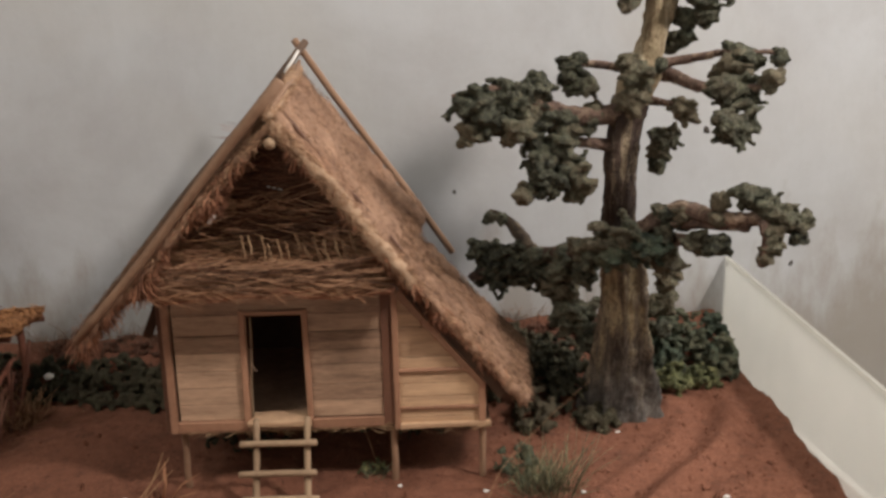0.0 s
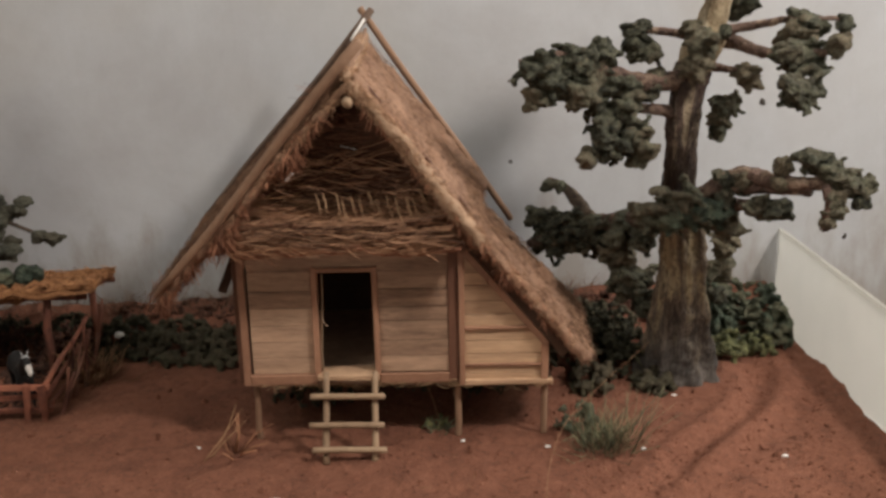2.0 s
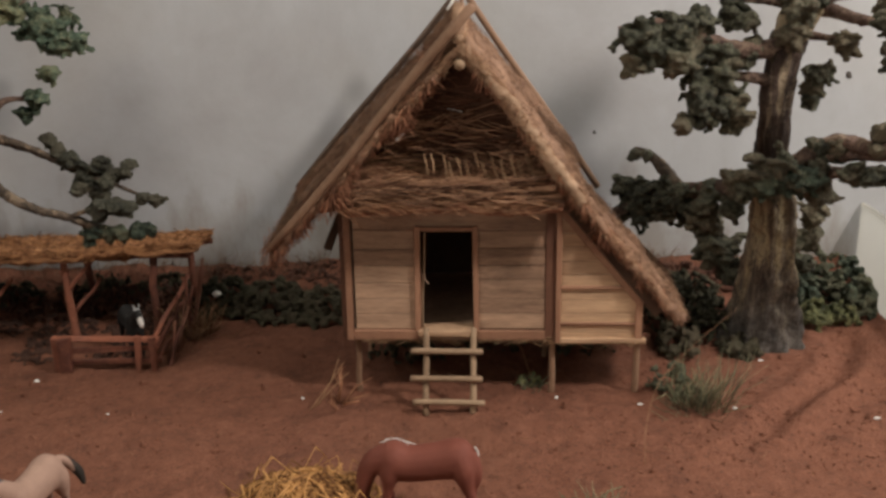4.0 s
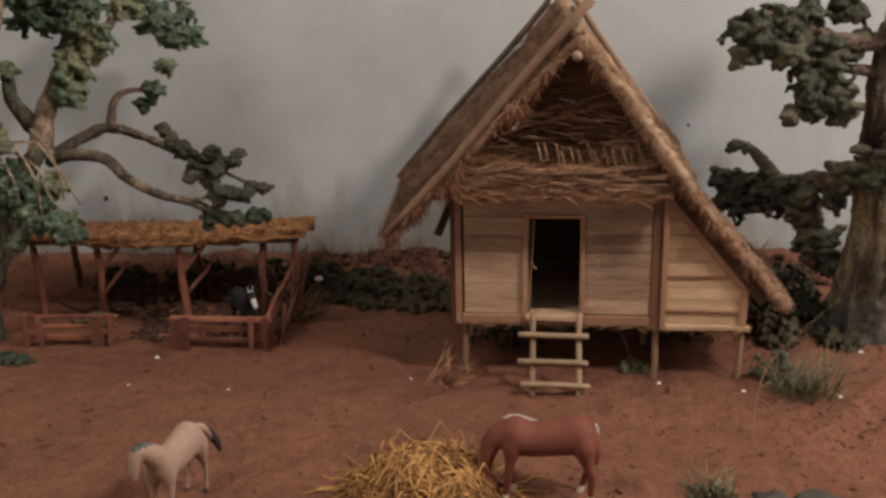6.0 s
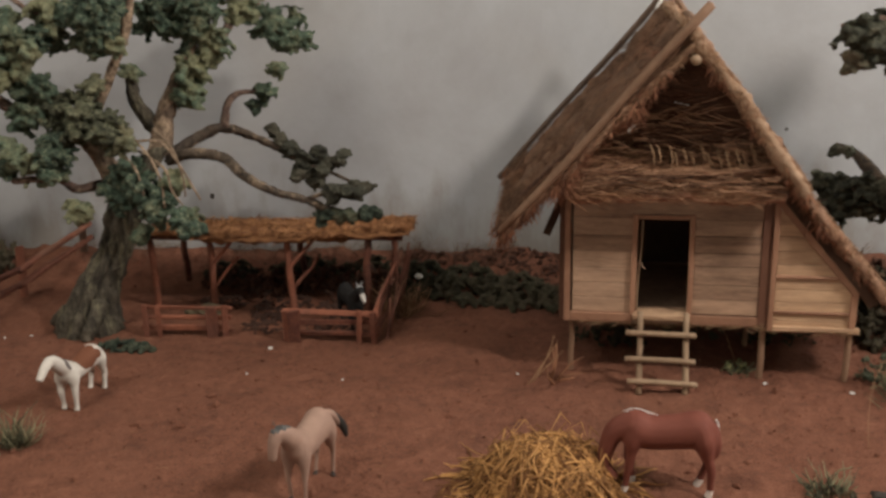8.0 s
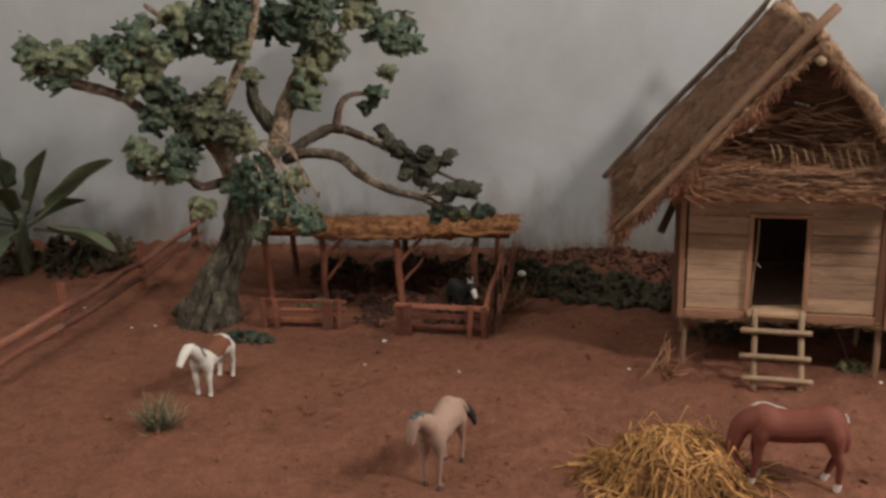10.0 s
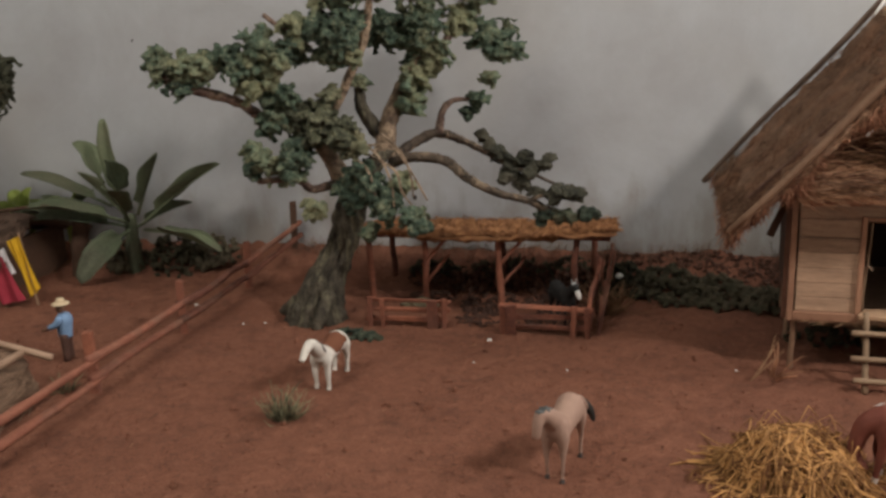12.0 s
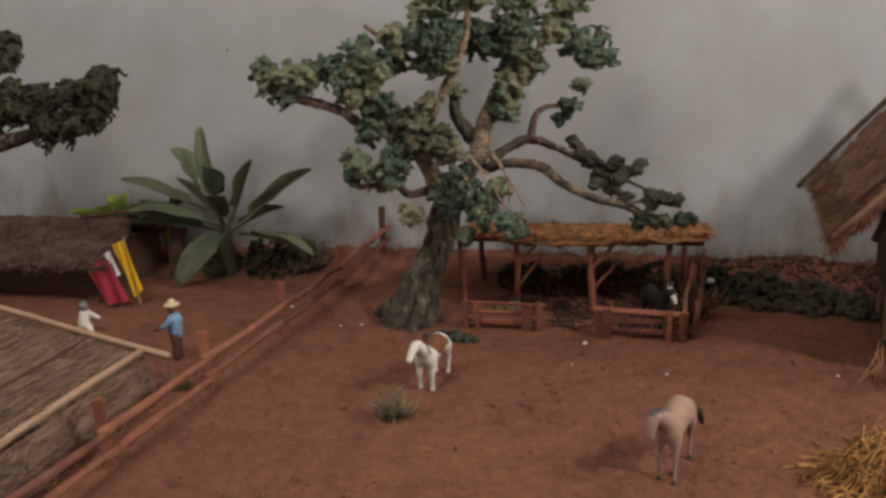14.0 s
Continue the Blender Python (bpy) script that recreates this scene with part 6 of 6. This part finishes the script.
shrub("shrub", "green bush at the foot of the leaning tree", [(-0.965, 1.125, 0.045, 0.025, 0.016), (-0.935, 1.12, 0.03, 0.02, 0.013)], THICKET, 0.004, 0.009)
shrub("shrub", "dark green bush below the banana plant", [(-1.5, 1.47, 0.07, 0.05, 0.075), (-1.42, 1.49, 0.06, 0.05, 0.06), (-1.63, 1.47, 0.05, 0.05, 0.05)], SHRUB)
shrub("shrub", "dark bush behind the shed", [(-0.9, 1.46, 0.06, 0.03, 0.035), (-0.75, 1.47, 0.08, 0.03, 0.04), (-0.62, 1.47, 0.06, 0.03, 0.04)], SHRUB, 0.005, 0.011)
shrub("shrub", "dark green tuft beside the stones", [(0.035, 0.755, 0.028, 0.02, 0.016)], SHRUB, 0.003, 0.006)


def tuft(name, label, at, count, height, reach, material, width=0.0009, category="grass", kind="", low=0.25, high=1.2):
    q = Mass()
    t = rnd.uniform(0, 2 * np.pi, count)
    s = reach * np.sqrt(rnd.uniform(0, 1, count))
    x, y = at[0] + s * np.cos(t) * 0.6, at[1] + s * np.sin(t) * 0.6
    starts = np.stack([x, y, ground_z(x, y) - 0.002], 1)
    ways = np.stack([np.cos(t) * 0.6 * s / reach + rnd.normal(0, 0.55, count), np.sin(t) * 0.6 * s / reach + rnd.normal(0, 0.55, count), rnd.uniform(low, high, count)], 1)
    strands(q, starts, ways, height * rnd.uniform(0.4, 1.1, count), width, 0.35)
    return tagged(q.link(name, material), label, category, kind=kind)


tuft("grass_tuft", "loose tuft of dull green grass by the house corner", (0.205, 1.01), 170, 0.065, 0.042, GRASS, 0.0005, low=0.4, high=1.7)
tuft("grass_tuft", "tuft of cut green grass before the spotted horse", (-0.948, 0.795), 120, 0.05, 0.02, GRASS, 0.0006, low=0.5, high=2.0)
tuft("grass_tuft", "few long pale blades of cut grass", (-0.96, 0.79), 12, 0.065, 0.016, GRASS, 0.0008, low=0.8, high=2.2)
tuft("grass_tuft", "long dull blades hanging over the house corner tuft", (0.22, 1.0), 50, 0.1, 0.04, GRASS, 0.0005, low=0.5, high=1.8)
tuft("grass_tuft", "few green blades beside the stones", (0.035, 0.76), 70, 0.035, 0.03, GRASS)
tuft("grass_tuft", "dry straw tuft at the house stilt", (-0.272, 1.05), 11, 0.055, 0.012, RUST, 0.0017, low=0.5, high=1.6)
tuft("grass_tuft", "small green tuft beside the low hut", (-1.325, 0.82), 50, 0.03, 0.02, GRASS, 0.0007)
tuft("grass_tuft", "small green blades under the house", (0.0, 1.09), 60, 0.022, 0.02, GRASS)
tuft("grass_tuft", "dry straw beside the shed", (-0.53, 1.31), 120, 0.07, 0.04, DRY)
for _x in np.arange(-1.25, 0.6, 0.06):
    if rnd.uniform() < 0.75:
        tuft("dry_weeds", "thin dry weeds along the foot of the wall", (_x + rnd.uniform(-0.03, 0.03), 1.55), 60, 0.042, 0.05, WEED, 0.00045, "weeds", "stuff")
_m = Mass()
tube(_m, [(0.11, 0.866, -0.004), (0.118, 0.9, 0.03), (0.15, 0.97, 0.055), (0.22, 1.06, 0.07), (0.305, 1.15, 0.088)], [0.00045, 0.00045, 0.0004, 0.0003, 0.0002], 6, 6)
tagged(_m.link("dry_stalk", DRY), "long bent dry grass stalk", "stalk")
for _a, _b in (((-0.305, 1.02, -0.002), (-0.262, 1.075, 0.045)), ((-0.295, 1.035, -0.002), (-0.268, 1.07, 0.055)), ((-0.3, 1.03, -0.002), (-0.255, 1.06, 0.035)), ((-0.0, 1.12, 0.0), (-0.04, 1.16, 0.07))):
    _m = Mass()
    _c = np.array(_a)
    tube(_m, [_c, _c * 0.5 + np.array(_b) * 0.5 + (0.005, 0, 0.006), _b], [0.0008, 0.0008, 0.0005], 6, 4)
    tagged(_m.link("dry_stalk", DRY), "short bent dry stalk", "stalk")

# ---- hay ----
hay = thing("hay_heap", "heap of tangled yellow hay", "hay")
HX, HY, HR, HH = -0.278, 0.75, 0.078, 0.05
_m = Mass()
_v, _f = BALLS[3]
_m.add(_v * (HR * 0.8, HR * 0.72, HH * 0.84) + (HX, HY, -0.004), _f)
_m.link("core", HAY_D, hay)


def hay_top(x, y):
    s = np.sqrt(((x - HX) / HR) ** 2 + ((y - HY) / (HR * 0.86)) ** 2)
    return HH * np.sqrt(np.maximum(0, 1 - s ** 2.3)) * (0.93 + 0.16 * F1.at(x * 30, y * 30)) + 0.002 + ground_z(x, y)


_n = 480
_t, _s = rnd.uniform(0, 2 * np.pi, _n), np.sqrt(rnd.uniform(0, 1, _n))
_x, _y = HX + HR * _s * np.cos(_t), HY + HR * 0.86 * _s * np.sin(_t)
_a = rnd.uniform(0, 2 * np.pi, _n)
_ways = np.stack([np.cos(_a) + 0.35 * np.cos(_t), np.sin(_a) + 0.35 * np.sin(_t), -0.5 * _s + rnd.normal(0, 0.12, _n)], 1)
_m = Mass()
strands(_m, np.stack([_x, _y, hay_top(_x, _y)], 1) - _ways * 0.012, _ways, rnd.uniform(0.015, 0.04, _n), 0.0009, 0.8)
tagged(_m.link("loose_fibre", HAY, hay), kind="stuff")
# broad curled blades that follow the heap
_m = Mass()
for _ in range(620):
    _t, _s, _a = rnd.uniform(0, 2 * np.pi), math.sqrt(rnd.uniform()), rnd.uniform(0, 2 * np.pi)
    _px, _py, _turn, _pts = HX + HR * 0.95 * _s * math.cos(_t), HY + HR * 0.82 * _s * math.sin(_t), rnd.uniform(-0.9, 0.9), []
    _lift, _w = rnd.uniform(-0.004, 0.004), rnd.uniform(0.0007, 0.0016)
    for _k in range(7):
        _pts.append((_px, _py, max(float(hay_top(_px, _py)), gz(_px, _py) + 0.002) + _lift + 0.005 * math.sin(_k * 0.5 * math.pi / 3) * rnd.uniform(0.2, 1)))
        _px, _py, _a = _px + 0.013 * math.cos(_a), _py + 0.013 * math.sin(_a), _a + _turn * rnd.uniform(0.3, 0.9)
    tube(_m, _pts, [_w * 0.5, _w, _w, _w, _w, _w, _w * 0.5], 5, 2, flat=0.6)
tagged(_m.link("curled_blade", HAY, hay), kind="stuff")


# ---- painted toy animals ----
def toy_horse(label, at, yaw, scale, material, neck, head, legs=0.0, tail=1.0, swing=0.0, tall=1.0, slim=1.0, wide=0.98, ears=1.0):
    """One solid moulded horse, facing its own x axis. neck, head: points of the bent neck and of the muzzle."""
    q = Mass()
    # barrel, haunch and shoulder
    tube(q, [(-0.05, 0, 0.067), (-0.037, 0, 0.0675), (-0.012, 0, 0.064), (0.016, 0, 0.062), (0.034, 0, 0.066), (0.046, 0, 0.069)], [0.011, 0.0185, 0.0175, 0.0172, 0.0182, 0.012], 16, 5, 0, 0)
    for s in (-1, 1):
        tube(q, [(-0.036, 0.007 * s, 0.073), (-0.041, 0.009 * s, 0.058), (-0.046, 0.0105 * s, 0.04)], [0.011, 0.0125, 0.0062], 10, 4)
        tube(q, [(0.033, 0.007 * s, 0.072), (0.036, 0.009 * s, 0.056), (0.037, 0.0105 * s, 0.042)], [0.01, 0.0105, 0.006], 10, 4)
    tube(q, [(0.033, 0, 0.069), *neck], [0.0155, 0.0118, 0.0088], 12, 5)
    tube(q, [neck[-1], *head], [0.0088, 0.0072, 0.0052], 12, 4)
    for s in (-1, 1):
        tube(q, [(neck[-1][0] - 0.002, neck[-1][1] + 0.005 * s, neck[-1][2] + 0.006), (neck[-1][0] - 0.004, neck[-1][1] + 0.007 * s, neck[-1][2] + 0.014)], [0.003 * ears, 0.0012 * ears], 6, 2)
    for x, s, d in ((0.037, 1, legs), (0.037, -1, -legs * 0.6), (-0.044, 1, -legs), (-0.045, -1, legs * 0.7)):
        y = 0.0108 * s
        bend = 0.002 if x > 0 else -0.006
        tube(q, [(x, y, 0.044), (x + bend, y, 0.03), (x + bend * 0.4 + d * 0.6, y, 0.016), (x + d, y, 0.005), (x + d + 0.003, y, 0.0)], [0.0062, 0.0044 * slim, 0.0034 * slim, 0.0034 * slim, 0.005], 10, 4)
    tube(q, [(-0.05, 0, 0.074), (-0.05 - 0.016 * tail, 0.002 + 0.4 * swing, 0.07), (-0.053 - 0.022 * tail, 0.006 + swing, 0.056), (-0.053 - 0.021 * tail, 0.008 + 1.3 * swing, 0.042)], [0.0045, 0.0058, 0.006, 0.003], 9, 4)
    ob = q.link("toy_horse", material)
    rm = ob.modifiers.new("skin", "REMESH")
    rm.mode, rm.voxel_size, rm.use_smooth_shade = "VOXEL", 0.0014, True
    sm = ob.modifiers.new("soften", "SMOOTH")
    sm.factor, sm.iterations = 0.5, 16
    ob.matrix_basis = pose(*at, 0, 0, yaw) @ Matrix.Diagonal((scale, scale * wide, scale * tall, 1))
    return tagged(ob, label, "toy horse")


BAY = masked_mat("chestnut_paint", (0.155, 0.047, 0.03), (("Z", False, 0.009, (0.6, 0.52, 0.45)),))
CREAM = masked_mat("cream_paint", (0.32, 0.205, 0.152), (("X", False, -0.062, (0.024, 0.02, 0.016)), ("Z", False, 0.006, (0.06, 0.045, 0.038))), boxes=((0.044, 0.09, 0.0905, 0.13, (0.085, 0.085, 0.08)),))
PINTO = masked_mat("white_and_brown_paint", (0.58, 0.54, 0.47), ovals=((-0.004, 0.086, 0.03, 0.028, (0.15, 0.058, 0.03)), (0.046, 0.094, 0.006, 0.017, (0.13, 0.11, 0.1))))
BLACK = masked_mat("black_paint", (0.014, 0.013, 0.012), (), boxes=((0.079, 0.12, 0.0, 0.09, (0.5, 0.47, 0.43)),), ovals=((0.064, 0.106, 0.013, 0.009, (0.26, 0.26, 0.25)),))
GRAZE = ((0.056, 0, 0.06), (0.066, 0.002, 0.036)), ((0.064, 0.004, 0.024), (0.052, 0.008, 0.014))
TURNED = ((0.05, -0.004, 0.083), (0.06, -0.01, 0.09)), ((0.067, -0.013, 0.078), (0.069, -0.015, 0.061))
ALERT = ((0.053, -0.001, 0.087), (0.065, -0.003, 0.101)), ((0.08, -0.005, 0.093), (0.095, -0.007, 0.077))
UP = ((0.056, 0, 0.084), (0.066, 0.002, 0.096)), ((0.078, 0.003, 0.086), (0.09, 0.004, 0.074))
toy_horse("chestnut toy horse grazing at the hay, white hooves", (-0.146, 0.754, gz(-0.146, 0.754)), 178, 0.99, BAY, *GRAZE, 0.006, 0.1, tall=1.15, slim=1.25, wide=1.12)
toy_horse("cream toy horse with lowered head and black tail", (-0.5475, 0.737, gz(-0.5475, 0.737)), 258, 0.8, CREAM, *TURNED, 0.004, 0.7, 0.012, 1.34, slim=0.85, wide=1.22, ears=0.6)
toy_horse("small white toy horse with brown patches", (-0.93, 0.932, gz(-0.93, 0.932)), 268, 0.87, PINTO, *ALERT, 0.002, 0.0, 0.0, 0.95, 1.15, wide=1.1, ears=0.3)
toy_horse("black toy horse with a white face standing in the shed", (-0.606, 1.224, gz(-0.606, 1.224)), -58, 0.7, BLACK, *UP, 0.004, tall=1.28)
_m = Mass()
for _i in range(5):
    _a = rnd.uniform(0, 6.28)
    tube(_m, [(-0.188 + rnd.uniform(-0.012, 0.012), 0.76 + rnd.uniform(-0.006, 0.006), 0.084), (-0.178 + 0.01 * math.cos(_a), 0.76 + 0.008 * math.sin(_a), 0.0875), (-0.168 + rnd.uniform(-0.012, 0.016), 0.76, 0.084)], [0.00035] * 3, 5, 4)
tagged(_m.link("string", STRING), "loose white string on the horse's back", "string")
_m = Mass()
tube(_m, [(-0.0935, 0.748, 0.086), (-0.091, 0.75, 0.08), (-0.09, 0.748, 0.07)], [0.0012, 0.0014, 0.0008], 5, 3)
tagged(_m.link("string", STRING), "short white string at the horse's tail", "string")
# ---- painted figurines, plain shapes ----
_m = Mass()
for _s in (-1, 1):
    tube(_m, [(0.0, 0.008 * _s, 0.0), (0.0, 0.008 * _s, 0.024), (0.0, 0.006 * _s, 0.046)], [0.006, 0.0062, 0.0078], 8, 3, slot=2)
tube(_m, [(0.0, 0, 0.04), (0.0, 0, 0.056), (-0.001, 0, 0.074), (0.0, 0, 0.083)], [0.011, 0.0125, 0.0135, 0.006], 10, 3, slot=0)
for _s in (-1, 1):
    tube(_m, [(0.0, 0.013 * _s, 0.077), (0.008, 0.014 * _s, 0.066), (0.02, 0.011 * _s, 0.06)], [0.0055, 0.005, 0.0045], 8, 3, slot=0)
    tube(_m, [(0.02, 0.011 * _s, 0.06), (0.034, 0.008 * _s, 0.055)], [0.0035, 0.003], 8, 2, slot=1)
tube(_m, [(0.001, 0, 0.082), (0.002, 0, 0.09), (0.002, 0, 0.1)], [0.005, 0.0075, 0.006], 10, 3, slot=1)
tube(_m, [(0.001, 0, 0.0975), (0.001, 0, 0.0995)], [0.0145, 0.0135], 16, 1, slot=3)
tube(_m, [(0.001, 0, 0.0995), (0.0, 0, 0.107)], [0.0085, 0.006], 12, 2, slot=3)
_o = _m.link("figurine", [BLUE_PAINT, SKIN_PAINT, DARK_PAINT, HAT_PAINT])
_o.matrix_basis = pose(-1.405, 0.94, gz(-1.405, 0.94) + 0.001, 0, 0, 195)
tagged(_o, "small painted figurine in blue top and straw hat, standing", "figurine")
_m = Mass()
tube(_m, [(0, 0, 0.0), (0, 0, 0.02), (0.002, 0, 0.042)], [0.014, 0.0125, 0.007], 10, 3, slot=0)
tube(_m, [(0.002, 0, 0.042), (0.003, 0, 0.05), (0.003, 0, 0.058)], [0.006, 0.009, 0.007], 10, 3, slot=1)
tube(_m, [(0.0, 0.008, 0.036), (0.014, 0.011, 0.03), (0.036, 0.007, 0.029)], [0.0055, 0.005, 0.004], 8, 3, slot=0)
tube(_m, [(0.0, -0.006, 0.012), (0.02, -0.008, 0.014), (0.03, -0.008, 0.004)], [0.007, 0.0065, 0.005], 8, 3, slot=0)
_o = _m.link("figurine", [WHITE_PAINT, GREY_PAINT])
_o.matrix_basis = pose(-1.69, 1.05, gz(-1.69, 1.05), 0, 0, -15)
tagged(_o, "small painted figurine in white, sitting on the ground", "figurine")


# ---- cloths on sticks ----
def cloth(parent, name, a, b, c, d, material):
    """A hanging, folded cloth between four corners."""
    q = Mass()
    a, b, c, d = (np.array(p, float) for p in (a, b, c, d))
    nu, nv = 13, 11
    pts = []
    for i in range(nu):
        for j in range(nv):
            u, w = i / (nu - 1), j / (nv - 1)
            p = (a * (1 - u) + b * u) * (1 - w) + (d * (1 - u) + c * u) * w
            pts.append(p + np.array((0.2, 1.0, 0)) * 0.006 * math.sin(u * 11 + w * 2) * (0.3 + 0.7 * w))
    pts = np.array(pts)
    k = len(pts)
    faces = []
    for i in range(nu - 1):
        for j in range(nv - 1):
            e = i * nv + j
            faces += [(e, e + nv, e + nv + 1, e + 1), (e + 1 + k, e + nv + 1 + k, e + nv + k, e + k)]
    q.add(np.concatenate([pts, pts + (0, 0.0012, 0)]), faces)
    return q.link(name, material, parent)


flag = thing("cloth_stand", "red, white and yellow cloths hanging on thin sticks", "cloth")
rod(flag, "stick", (-1.735, 1.19, -0.012), (-1.782, 1.2, 0.095), 0.0028, 0.002, POLE, bow=0.001, segs=6)
rod(flag, "stick", (-1.675, 1.21, -0.012), (-1.705, 1.22, 0.145), 0.0028, 0.002, POLE, bow=0.001, segs=6)
cloth(flag, "red_cloth", (-1.79, 1.19, 0.086), (-1.73, 1.195, 0.1), (-1.69, 1.19, 0.012), (-1.748, 1.185, 0.0), RED_CLOTH)
cloth(flag, "white_cloth", (-1.745, 1.2, 0.11), (-1.728, 1.203, 0.118), (-1.71, 1.198, 0.066), (-1.725, 1.195, 0.058), WHITE_CLOTH)
cloth(flag, "yellow_cloth", (-1.728, 1.21, 0.128), (-1.698, 1.213, 0.14), (-1.668, 1.21, 0.03), (-1.69, 1.208, 0.012), YELLOW_CLOTH)

# ---- stones, chips and crumbs ----
for _x, _y, _r in ((0.1, 0.745, 0.024), (0.15, 0.742, 0.026), (0.13, 0.725, 0.018)):
    _m = Mass()
    lump(_m, (_x, _y, gz(_x, _y) + 0.002), (_r, _r * 0.7, _r * 0.38), 3, 0.05)
    tagged(_m.link("stone", STONE), "dark grey rounded stone on the soil", "stone")
for _x, _y, _r in ((-0.72, 1.134, 0.0045), (0.352, 1.175, 0.004), (0.258, 0.998, 0.004), (0.03, 1.055, 0.004), (0.138, 1.02, 0.003), (-0.726, 1.035, 0.0022), (-0.574, 1.016, 0.0022), (-0.322, 1.07, 0.003), (-1.155, 1.175, 0.0024), (-1.19, 1.155, 0.0024), (-1.34, 1.25, 0.0036), (0.43, 0.97, 0.004)):
    _m = Mass()
    lump(_m, (_x, _y, gz(_x, _y) + 0.0005), (_r * 0.9, _r * 0.7, _r * 0.45), 2, 0.12)
    tagged(_m.link("chip", CHIP, smooth=False), "small white chip lying on the soil", "chip", "white chips")
_m = Mass()
lump(_m, (-0.517, 1.408, 0.036), (0.01, 0.006, 0.0062), 2, 0.14)
tagged(_m.link("chip", CHIP, smooth=False), "white chip caught on the dark bush", "chip", "white chips")
_m = Mass()
for _ in range(7500):
    _x, _y = rnd.uniform(-1.9, 0.57), rnd.uniform(0.4, 1.56)
    lump(_m, (_x, _y, gz(_x, _y)), rnd.uniform(0.0007, 0.0024) * (1 + (rnd.uniform() < 0.05) * 1.6), 1, 0.2)
for _ in range(700):
    _x, _y = rnd.uniform(0.15, 0.58), rnd.uniform(0.85, 1.3)
    lump(_m, (_x, _y, gz(_x, _y)), rnd.uniform(0.001, 0.0028), 1, 0.25)
tagged(_m.link("soil_crumbs", SOIL, smooth=False), "small crumbs of red soil", "soil", kind="stuff")
_m = Mass()
_n = 420
_x, _y = rnd.uniform(-1.3, 0.55, _n), rnd.uniform(0.5, 1.5, _n)
_a = rnd.uniform(0, 6.28, _n)
strands(_m, np.stack([_x, _y, ground_z(_x, _y) + 0.0008], 1), np.stack([np.cos(_a), np.sin(_a), np.zeros(_n)], 1), rnd.uniform(0.004, 0.018, _n), 0.0004, 0.2)
tagged(_m.link("litter", DRY), "bits of straw scattered on the soil", "litter", kind="stuff")
for _x, _z, _r in ((0.16, 0.281, 0.005), (0.797, 0.119, 0.006), (-1.618, 0.506, 0.005), (-0.97, 0.15, 0.006), (0.62, 0.378, 0.007), (0.46, 0.12, 0.004)):
    _m = Mass()
    lump(_m, (_x, WALL_Y, _z), (_r * 0.6, 0.0008, _r), 2, 0.15)
    tagged(_m.link("wall_mark", STONE), "small dark chip in the plaster wall", "mark", "marks on the wall")
